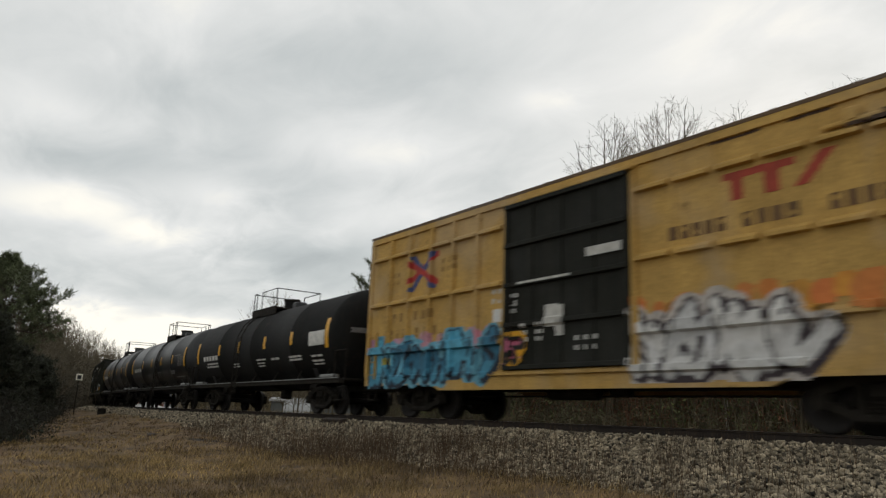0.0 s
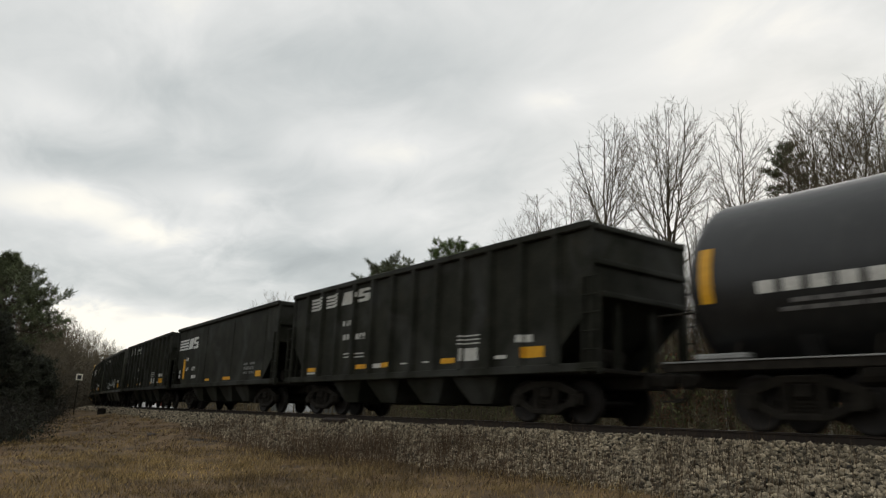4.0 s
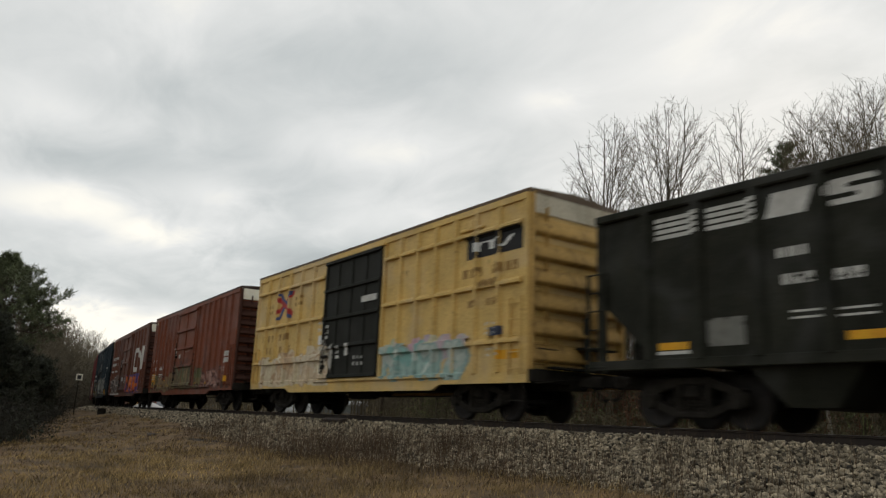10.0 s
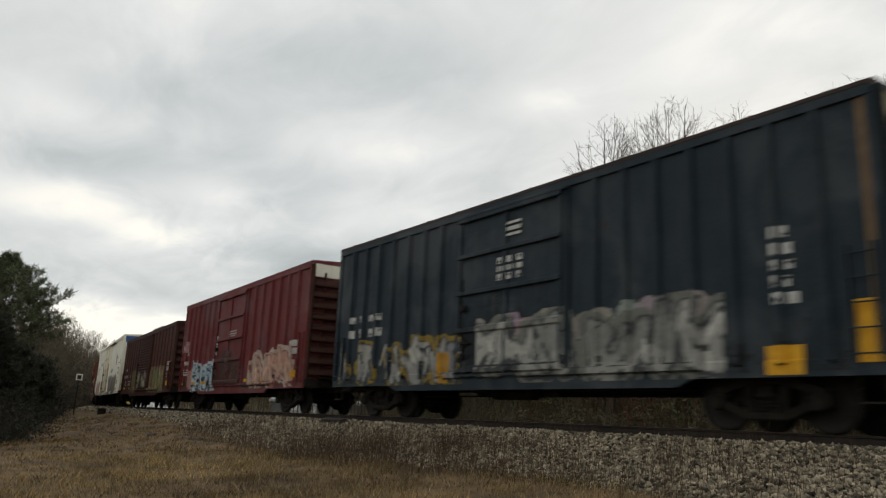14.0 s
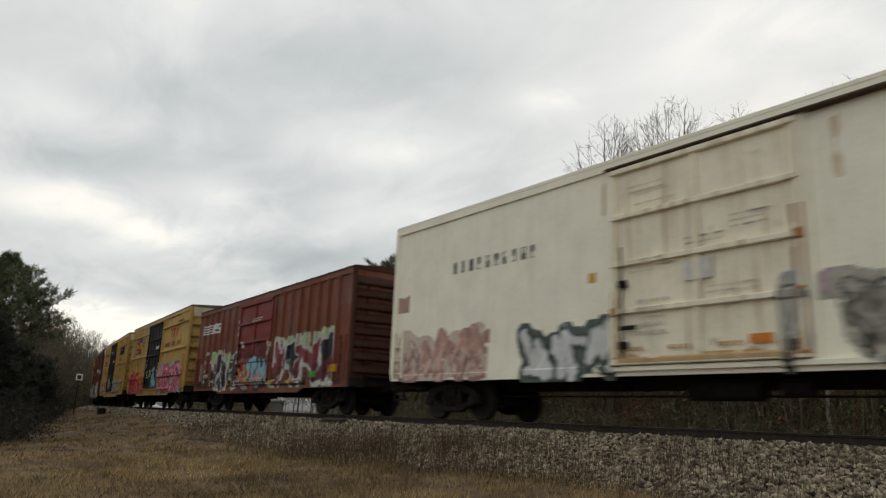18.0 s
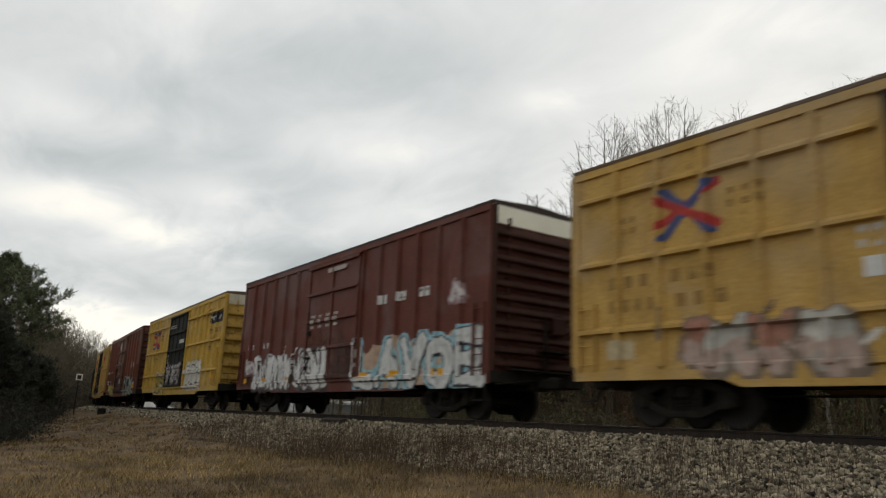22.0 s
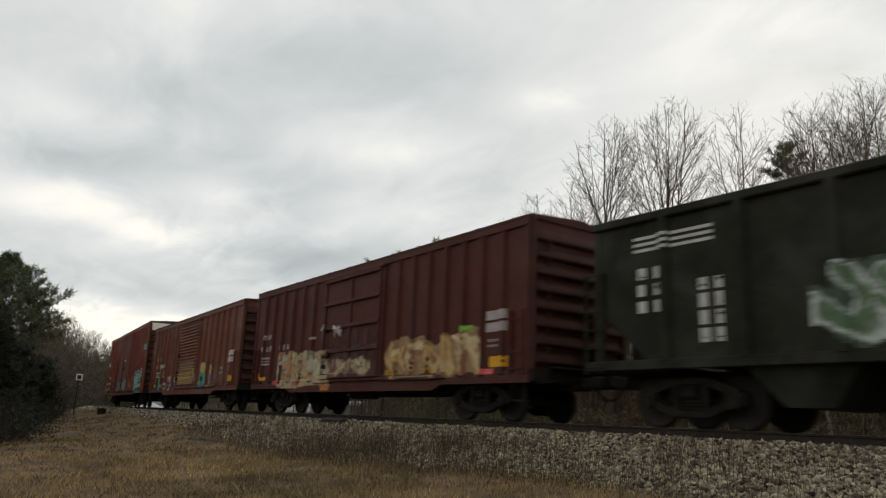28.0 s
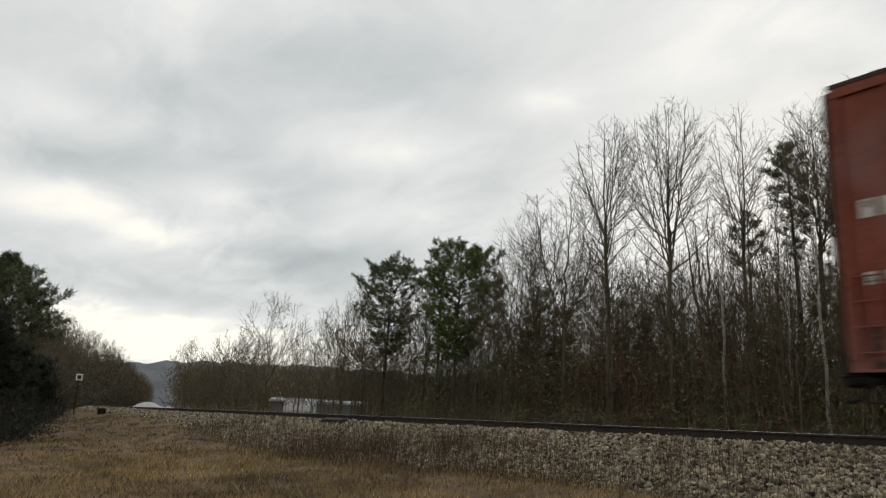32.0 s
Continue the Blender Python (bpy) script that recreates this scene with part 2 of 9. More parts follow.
MARK_R = material("red_stencil", (0.33, 0.045, 0.03), rough=0.6, spread=0.25, scale=5, fine=40, bump=0)
MARK_G = material("grey_lettering", (0.16, 0.155, 0.15), rough=0.6, spread=0.2, scale=6, fine=40, bump=0)
# yellow end paints: soot streaks, and the next car's shade darkening the base colour
END_GRIME_SHADE = {}
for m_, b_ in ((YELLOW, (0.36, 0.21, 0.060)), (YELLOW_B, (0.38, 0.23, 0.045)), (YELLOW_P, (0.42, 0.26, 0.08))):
    END_GRIME_SHADE[m_.name] = paint("soot_streaked_" + m_.name, b_, streak=0.85, streak_col=(0.10, 0.065, 0.03), fade=0.0, rust=0.9)
SOOT_ROOF = paint("soot_stained_roof_paint", (0.045, 0.028, 0.021), streak=0.5, streak_col=(0.02, 0.015, 0.012), fade=0.1, rust=0.6)
# red cars' ends: soot together with the shade between cars, both in the colour
SOOT_SHADE_END = paint("soot_blackened_end_paint", (0.060, 0.026, 0.018), streak=0.8, streak_col=(0.015, 0.011, 0.009), spec=0.12, fade=0.0, rust=0.6)
STAINED_WHITE = paint("rust_stained_white_paint", (0.85, 0.79, 0.62), streak=0.95, streak_col=(0.38, 0.23, 0.10), spread=0.10, fade=0.0, rust=0.45)
# blue car's ends, darkened likewise for soot and for the shaded gap
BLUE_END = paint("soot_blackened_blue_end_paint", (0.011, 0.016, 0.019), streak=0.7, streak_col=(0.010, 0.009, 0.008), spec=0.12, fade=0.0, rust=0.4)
RUSTY_ROOF = paint("rusty_roof_paint", (0.115, 0.074, 0.040), streak=0.3, rust=0.7)

# ---- ground, ballast and rails ----
def near_dist(x, y):
    """Signed distance from the centre line, positive on the near side (numpy)."""
    x, y = np.asarray(x, float), np.asarray(y, float)
    cy = TRACK_Y + CURVE_R
    a_end = CURVE_LEN / CURVE_R
    ang = np.arctan2(-(x - CURVE_AT), -(y - cy))
    arc = np.hypot(x - CURVE_AT, y - cy) - CURVE_R
    arc = np.where((y < cy), arc, -400)
    ex, ey = CURVE_AT - CURVE_R * math.sin(a_end), cy - CURVE_R * math.cos(a_end)
    nx, ny = math.sin(a_end), math.cos(a_end)
    far = -((x - ex) * nx + (y - ey) * ny)
    out = np.where(x >= CURVE_AT, TRACK_Y - y, np.where(ang < a_end, arc, far))
    return out


def along(x, y):
    cy = TRACK_Y + CURVE_R
    ang = np.clip(np.arctan2(-(x - CURVE_AT), -(y - cy)), 0, CURVE_LEN / CURVE_R)
    return np.where(x >= CURVE_AT, x, CURVE_AT - ang * CURVE_R)


def bank_toe(s):
    """Distance of the bank's near foot from the centre line."""
    return np.interp(s, [-60, -45, -32, -25, -17, -14, -11, -8, -3], [2.7, 2.8, 3.1, 3.9, 4.9, 4.8, 4.5, 4.3, 4.6])


def wave(x, y):
    return (np.sin(x * 0.31 + 1.3) * np.sin(y * 0.37 + 0.4) + 0.5 * np.sin(x * 0.83 + y * 0.61) + 0.3 * np.sin(x * 1.9 - y * 1.4)) * 0.05


def ground_z(x, y):
    x, y = np.asarray(x, float), np.asarray(y, float)
    u = near_dist(x, y)
    s = along(x, y)
    zt = GRADE * np.clip(s, -260, 40)
    base = np.interp(u, [-1.0, 9.0, 12.0, 25.0, 80.0, 400.0], [-1.28, -1.28, -1.34, -1.35, 0.6, 6.0])
    toe = bank_toe(s)
    foot = -0.22 - (toe - 1.75) * 0.241
    f = np.clip((u - toe) / (9.0 - toe), 0, 1)
    near = np.where(u < toe, -0.30 - (np.clip(u, 1.75, 9) - 1.75) * 0.241, np.where(u < 9.0, foot + (-1.28 - foot) * (1 - (1 - f) ** 1.5), base))
    far = np.interp(-u, [-1.0, 1.6, 4.4, 9.0, 16.0, 40.0, 120.0, 600.0, 2600.0], [-0.45, -0.45, -1.0, -0.95, -0.35, -0.2, -0.8, -2.0, 0.0])
    z = np.where(u > 0, near, far) + zt
    rough = np.clip((np.abs(u) - 4.0) / 4.0, 0, 1)
    return z + wave(x, y) * rough


def axis(lo, hi, step, out):
    a = list(np.arange(lo, hi + 1e-6, step))
    left, right, g = [lo], [hi], step
    while right[-1] < out:
        g *= 1.25
        right.append(right[-1] + g)
        left.append(left[-1] - g)
    return np.array(left[:0:-1] + a + right[1:])


def sheet(name, X, Y, Z, mat, smooth_it=True):
    ny, nx = X.shape
    idx = np.arange(nx * ny).reshape(ny, nx)
    q = np.stack([idx[:-1, :-1], idx[:-1, 1:], idx[1:, 1:], idx[1:, :-1]], -1).reshape(-1, 4)
    me = bpy.data.meshes.new(name)
    me.from_pydata(np.stack([X, Y, Z], -1).reshape(-1, 3).tolist(), [], q.tolist())
    me.materials.append(mat)
    if smooth_it:
        smooth(me)
    return new(name, me)


def grass_ground():
    m = material("dry_grass_soil", (0.090, 0.055, 0.026), rough=0.95, spread=0.5, scale=1.4, fine=13, bump=0.9, tint=(0.135, 0.084, 0.038))
    return m


gx, gy = axis(-75, 15, 0.6, 2600), axis(-8, 45, 0.6, 2600)
GX, GY = np.meshgrid(gx, gy)
ground = sheet("ground", GX, GY, ground_z(GX, GY), grass_ground())
tagged(ground, "dry brown grassy ground sloping up to the railway", "ground", kind="structure")


def ribbon(name, prof, s0, s1, step, mat):
    """A band along the track with the cross section prof of (lat, z)."""
    bm = bmesh.new()
    ss = np.arange(s0, s1 + 1e-6, step)
    rows = [[bm.verts.new(on_track(s, a, b)) for a, b in (prof(s) if callable(prof) else prof)] for s in ss]
    for r0, r1 in zip(rows[:-1], rows[1:]):
        for i in range(len(r0) - 1):
            bm.faces.new((r0[i], r0[i + 1], r1[i + 1], r1[i]))
    bmesh.ops.recalc_face_normals(bm, faces=bm.faces)
    me = mesh_from(bm, name)
    me.materials.append(mat)
    return new(name, me)


def bank_section(s):
    t = float(bank_toe(s))
    zt = -0.22 - (t - 1.75) * 0.241
    return [(-t - 0.8, zt - 0.32), (-t, zt), (-1.75, -0.22), (-1.45, -0.19), (1.45, -0.19), (1.75, -0.22), (4.4, -1.0), (5.0, -1.3)]


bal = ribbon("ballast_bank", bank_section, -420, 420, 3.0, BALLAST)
tagged(bal, "crushed-stone ballast bank under the track, coloured dark for shaded gaps", "ballast", kind="structure")


def rail(lat, label):
    prof = [(-0.07, -0.18), (-0.07, -0.165), (-0.012, -0.145), (-0.009, -0.045), (-0.036, -0.035), (-0.036, -0.003), (0.036, -0.003), (0.036, -0.035), (0.009, -0.045), (0.012, -0.145), (0.07, -0.165), (0.07, -0.18)]
    ob = ribbon("rail", [(lat + a, b) for a, b in prof], -420, 420, 3.0, RAIL)
    tagged(ob, label, "rail", kind="structure")
    head = ribbon("rail_head", [(lat - 0.030, -0.003), (lat - 0.022, 0.0), (lat + 0.022, 0.0), (lat + 0.030, -0.003)], -420, 420, 3.0, RAILTOP)
    head.parent = ob
    head["label"] = "polished running surface"


rail(-0.755, "rust-brown steel rail with polished head")
rail(0.755, "rust-brown steel rail with polished head")


def joined(name, verts, faces, mat):
    me = bpy.data.meshes.new(name)
    n = len(faces)
    me.vertices.add(len(verts))
    me.vertices.foreach_set("co", np.asarray(verts, np.float32).ravel())
    k = faces.shape[1]
    me.loops.add(n * k)
    me.loops.foreach_set("vertex_index", faces.astype(np.int32).ravel())
    me.polygons.add(n)
    me.polygons.foreach_set("loop_start", np.arange(0, n * k, k, dtype=np.int32))
    me.update(calc_edges=True)
    me.materials.append(mat)
    return new(name, me)


def bank_z(u, s=-15.0):
    """Height of the bank's near face."""
    return np.where(u < 1.75, -0.20, -0.22 - (np.minimum(u, bank_toe(s) + 1.2) - 1.75) * 0.241)


def place_on_line(s, u, z):
    """Arrays of points from s, distance to the near side and height."""
    a = np.clip((CURVE_AT - s) / CURVE_R, 0, CURVE_LEN / CURVE_R)
    px = np.where(s >= CURVE_AT, s, CURVE_AT - CURVE_R * np.sin(a))
    py = np.where(s >= CURVE_AT, TRACK_Y, TRACK_Y + CURVE_R * (1 - np.cos(a)))
    lat = -u + LEAN * z
    zz = z + LEAN * u + GRADE * np.clip(s, -260, 40)
    return np.stack([px + np.sin(a) * lat, py + np.cos(a) * lat, zz], -1)


def stones():
    """Loose crushed stones over the near face of the bank, finer scatter further off."""
    rng = np.random.default_rng(5)
    # angular chips: bent octahedra
    chip = np.array([(1, 0, 0), (-1, 0, 0), (0, 1, 0), (0, -1, 0), (0, 0, 1), (0, 0, -1)], float)
    tri = np.array([(0, 2, 4), (2, 1, 4), (1, 3, 4), (3, 0, 4), (2, 0, 5), (1, 2, 5), (3, 1, 5), (0, 3, 5)])
    S, U, R = [], [], []
    for s0, s1, dens, r0, r1 in ((-13, 3, 1600, 0.012, 0.047), (-26, -13, 950, 0.014, 0.046), (-48, -26, 330, 0.022, 0.052), (-95, -48, 80, 0.05, 0.095)):
        n = int((s1 - s0) * 4.6 * dens)
        u = 1.35 + 4.6 * rng.random(n) ** 0.95
        s = rng.uniform(s0, s1, n)
        keep = rng.random(n) < np.interp(u - bank_toe(s), [-4.6, -0.7, 0.0, 0.35], [1, 1, 0.3, 0.0])
        r = r0 + (r1 - r0) * rng.random(n) ** 2.2
        S.append(s[keep]), U.append(u[keep]), R.append(r[keep])
    S, U, R = np.concatenate(S), np.concatenate(U), np.concatenate(R)
    n = len(S)
    lump = 0.010 + 0.008 * np.sin(S * 2.3 + U * 1.7) + 0.006 * np.sin(S * 5.1 - U * 3.3)
    c = place_on_line(S, U, bank_z(U, S) + R * rng.uniform(-0.5, 0.9, n) + lump)
    sh = (chip[None] + 0.42 * rng.uniform(-1, 1, (n, 6, 3))) * rng.uniform(0.65, 1.25, (n, 1, 3)) * R[:, None, None]
    q = rng.normal(size=(n, 4))
    q /= np.linalg.norm(q, axis=1, keepdims=True)
    w, x, y, z = q.T
    M = np.stack([1 - 2 * (y * y + z * z), 2 * (x * y - z * w), 2 * (x * z + y * w), 2 * (x * y + z * w), 1 - 2 * (x * x + z * z), 2 * (y * z - x * w),
                  2 * (x * z - y * w), 2 * (y * z + x * w), 1 - 2 * (x * x + y * y)], -1).reshape(n, 3, 3)
    v = np.einsum("nij,nkj->nki", M, sh) + c[:, None]
    f = (tri[None] + 6 * np.arange(n)[:, None, None]).reshape(-1, 3)
    ob = joined("ballast_stones", v.reshape(-1, 3), f, STONE)
    tagged(ob, "loose grey and tan crushed ballast stones", "gravel", kind="stuff")


stones()


def blade_field(name, S, U, Z, H, W, lean, mat, label, category, seed, segs=2):
    """Many thin upright blades as narrow bent strips."""
    rng = np.random.default_rng(seed)
    n = len(S)
    base = place_on_line(S, U, Z) if Z is not None else None
    if base is None:
        p = place_on_line(S, U, np.zeros(n))
        base = np.stack([p[:, 0], p[:, 1], ground_z(p[:, 0], p[:, 1]) - 0.01], -1)
    a = rng.uniform(0, 2 * math.pi, n)
    side = np.stack([np.cos(a), np.sin(a), np.zeros(n)], -1) * W[:, None]
    b = rng.uniform(0, 2 * math.pi, n)
    tip = np.stack([np.cos(b) * lean, np.sin(b) * lean, np.ones(n)], -1) * H[:, None]
    mid = np.stack([np.cos(b) * lean * 0.3, np.sin(b) * lean * 0.3, np.full(n, 0.55)], -1) * H[:, None]
    v = np.stack([base - side, base + side, base + mid + side * 0.7, base + mid - side * 0.7, base + tip], 1)
    k = 5 * np.arange(n)[:, None]
    f = np.concatenate([k + np.array([[0, 1, 2]]), k + np.array([[0, 2, 3]]), k + np.array([[3, 2, 4]])])
    ob = joined(name, v.reshape(-1, 3), f, mat)
    return tagged(ob, label, category, kind="stuff")


STRAW = material("dry_straw", (0.178, 0.120, 0.053), rough=0.85, spread=0.45, scale=0.35, fine=6, bump=0, tint=(0.26, 0.182, 0.076), per_island=0.75)
STALK = material("dead_weed_stalks", (0.074, 0.045, 0.023), rough=0.9, spread=0.4, scale=0.8, fine=8, bump=0, per_island=0.4)
PALE_STRAW = material("pale_straw", (0.42, 0.34, 0.22), rough=0.85, spread=0.3, scale=1, fine=8, bump=0, per_island=0.3)


def foreground_grass():
    rng = np.random.default_rng(11)
    # short dry turf; denser where the eye is near
    S, U = [], []
    for s0, s1, u0, u1, dens in ((-16, 0, 4.2, 11.5, 620), (-30, -16, 4.2, 13, 260), (-66, -30, 2.6, 12, 70)):
        n = int((s1 - s0) * (u1 - u0) * dens)
        S.append(rng.uniform(s0, s1, n)), U.append(rng.uniform(u0, u1, n))
    S, U = np.concatenate(S), np.concatenate(U)
    clump = 0.5 + 0.5 * np.sin(S * 1.9 + 1.2 * np.sin(U * 1.3)) * np.sin(U * 2.3 + S * 0.7)
    edge = np.interp(U - bank_toe(S), [-0.8, 0.2, 1.4], [0.06, 0.6, 1.0])
    keep = rng.random(len(S)) < (0.35 + 0.65 * clump) * edge
    keep &= ~((np.abs(S) < 1.5) & (U > 10.5))
    S, U, clump = S[keep], U[keep], clump[keep]
    H = (0.03 + 0.12 * rng.random(len(S)) ** 2) * (0.4 + 0.8 * clump) * np.interp(S, [-22, -12], [0.42, 1.0])
    blade_field("dry_grass", S, U, None, H, 0.002 + 0.0035 * rng.random(len(S)) + 0.00018 * np.abs(S), 0.75, STRAW, "short dry straw-coloured grass on the bank's foot", "grass", 12)
    # taller tufts near the eye
    c = 420
    cs = rng.uniform(-18, -3.5, c)
    cu = bank_toe(cs) + 0.1 + rng.random(c) * 4.6
    S, U = np.repeat(cs, 40) + rng.normal(0, 0.10, c * 40), np.repeat(cu, 40) + rng.normal(0, 0.10, c * 40)
    H = 0.04 + 0.15 * rng.random(len(S)) ** 1.4
    blade_field("grass_tufts", S, U, None, H, np.full(len(S), 0.0026), 0.5, STRAW, "taller tufts of dead yellow grass", "grass", 13)
    # a few bright bleached leaves
    S, U = rng.uniform(-16, -4, 260), rng.uniform(4.6, 8.5, 260)
    blade_field("bleached_stems", S, U, None, 0.06 + 0.16 * rng.random(260), np.full(260, 0.004), 0.6, PALE_STRAW, "bleached broken grass stems", "grass", 14)
    # small dark and pale tufts on the slope
    c = 330
    cs, f = rng.uniform(-48, -9, c), rng.random(c)
    cu = bank_toe(cs) + 0.1 + f * (10.0 - bank_toe(cs))
    S, U = np.repeat(cs, 14) + rng.normal(0, 0.12, c * 14), np.repeat(cu, 14) + rng.normal(0, 0.12, c * 14)
    blade_field("slope_tufts", S, U, None, 0.04 + 0.11 * rng.random(len(S)), 0.005 + 0.0002 * np.abs(S), 0.6, STRAW, "small dry tufts on the turf slope", "grass", 16)
    # dark low blades whose colour imitates the shadows between turf clumps
    c = 620
    cs, f = rng.uniform(-44, -4, c), rng.random(c)
    cu = bank_toe(cs) + 0.2 + f * (10.0 - bank_toe(cs))
    S, U = np.repeat(cs, 12) + rng.normal(0, 0.16, c * 12), np.repeat(cu, 12) + rng.normal(0, 0.13, c * 12)
    blade_field("dead_weed_tufts", S, U, None, 0.02 + 0.09 * rng.random(len(S)), 0.004 + 0.0002 * np.abs(S), 0.9, STALK, "dark low tufts in the turf, coloured as shadows of its clumps", "grass", 17)
    # dark dead weeds along the foot of the stones
    c = 900
    cs = np.where(rng.random(c) < 0.62, -12.5 + 3.4 * rng.normal(size=c), -2 - 24 * rng.random(c) ** 0.9)
    cu = bank_toe(cs) - 2.3 + 3.1 * rng.random(c) ** 0.6
    k = 14
    S, U = np.repeat(cs, k) + rng.normal(0, 0.20, c * k), np.repeat(cu, k) + rng.normal(0, 0.20, c * k)
    Z = np.minimum(bank_z(U, S), -0.2) - 0.02
    H = np.repeat(0.16 + 0.52 * rng.random(c) ** 1.3, k) * rng.uniform(0.5, 1.1, c * k)
    blade_field("dead_weeds", S, U, Z, H, 0.0024 + 0.0001 * np.abs(S), 0.24, STALK, "thin dark dead weed stalks along the ballast", "weeds", 15)


foreground_grass()


def ties():
    hold = thing("crosstie_row", "weathered dark wooden crossties under the rails", "crossties", kind="structure")
    me = mesh_from(box(-0.115, 0.115, -1.3, 1.3, -0.36, -0.175, 0.012), "crosstie")
    me.materials.append(TIE)
    for i in range(230):
        s = -85 + i * 0.52
        _, d = track(s)
        ob = part("crosstie", me, None, hold)
        ob.matrix_world = Matrix.Translation(on_track(s, 0, 0.0)) @ pose(0, 0, 0, 0, 0, math.degrees(math.atan2(d.y, d.x)))


ties()

# ---- trees and woods ----
BARK = material("grey_brown_bark", (0.105, 0.087, 0.055), rough=0.95, spread=0.35, scale=3, fine=30, bump=0.5, stretch=(1, 1, 0.25), per_object=0.2)
TWIG = material("bare_twigs", (0.108, 0.088, 0.055), rough=0.95, spread=0.3, scale=2, fine=20, bump=0, per_object=0.2)
PINE_BARK = material("pine_bark", (0.075, 0.055, 0.042), rough=0.95, spread=0.35, scale=4, fine=30, bump=0.5)
NEEDLE = material("pine_needles", (0.100, 0.116, 0.056), rough=0.7, spread=0.35, scale=1.5, fine=12, bump=0, per_island=0.45)
NEEDLE_L = material("fresh_green_needles", (0.098, 0.138, 0.040), rough=0.7, spread=0.35, scale=1.5, fine=12, bump=0, per_island=0.4)
# thicket colour taken near black to stand for deep shade in the near wood
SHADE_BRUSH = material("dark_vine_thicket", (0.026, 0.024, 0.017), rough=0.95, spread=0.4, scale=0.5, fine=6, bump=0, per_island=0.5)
# cedar green lowered further: shade within the near wood is in the colour
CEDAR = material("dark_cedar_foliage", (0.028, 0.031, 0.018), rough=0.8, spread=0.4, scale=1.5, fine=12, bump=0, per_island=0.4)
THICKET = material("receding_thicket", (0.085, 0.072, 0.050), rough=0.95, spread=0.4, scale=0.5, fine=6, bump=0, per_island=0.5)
# dead brush again, with shade at the wood's foot put into its colour
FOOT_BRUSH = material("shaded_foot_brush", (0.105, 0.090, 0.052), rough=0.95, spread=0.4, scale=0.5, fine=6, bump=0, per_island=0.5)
BRUSH = material("dead_brush", (0.165, 0.132, 0.075), rough=0.95, spread=0.4, scale=0.5, fine=6, bump=0, per_island=0.5)
RUST_LEAF = material("rusty_dead_leaves", (0.140, 0.066, 0.036), rough=0.9, spread=0.4, scale=0.6, fine=6, bump=0, per_island=0.45)
GREEN_BRUSH = material("evergreen_brush", (0.112, 0.130, 0.048), rough=0.85, spread=0.4, scale=0.5, fine=6, bump=0, per_island=0.5)
BIRCH = material("pale_bark", (0.30, 0.27, 0.23), rough=0.9, spread=0.3, scale=4, fine=30, bump=0.3)


class Sticks:
    """Collects tapered sticks and turns them into one mesh."""
    def __init__(self):
        self.a, self.b, self.ra, self.rb = [], [], [], []

    def add(self, a, b, ra, rb):
        self.a.append(a), self.b.append(b), self.ra.append(ra), self.rb.append(rb)

    def mesh(self, name, mat, n):
        a, b = np.array(self.a, float), np.array(self.b, float)
        ra, rb = np.array(self.ra)[:, None, None], np.array(self.rb)[:, None, None]
        d = b - a
        d /= np.linalg.norm(d, axis=1, keepdims=True) + 1e-9
        ref = np.where(np.abs(d[:, 2:3]) > 0.9, np.array([[1.0, 0, 0]]), np.array([[0, 0, 1.0]]))
        e1 = np.cross(d, ref)
        e1 /= np.linalg.norm(e1, axis=1, keepdims=True) + 1e-9
        e2 = np.cross(d, e1)
        t = 2 * math.pi * np.arange(n) / n
        ring = np.cos(t)[None, :, None] * e1[:, None] + np.sin(t)[None, :, None] * e2[:, None]
        v = np.concatenate([a[:, None] + ring * ra, b[:, None] + ring * rb], 1)
        k = (2 * n * np.arange(len(a)))[:, None, None]
        i = np.arange(n)
        q = np.stack([i, (i + 1) % n, n + (i + 1) % n, n + i], -1)[None] + k
        ob = joined(name, v.reshape(-1, 3), q.reshape(-1, 4), mat)
        return smooth(ob)


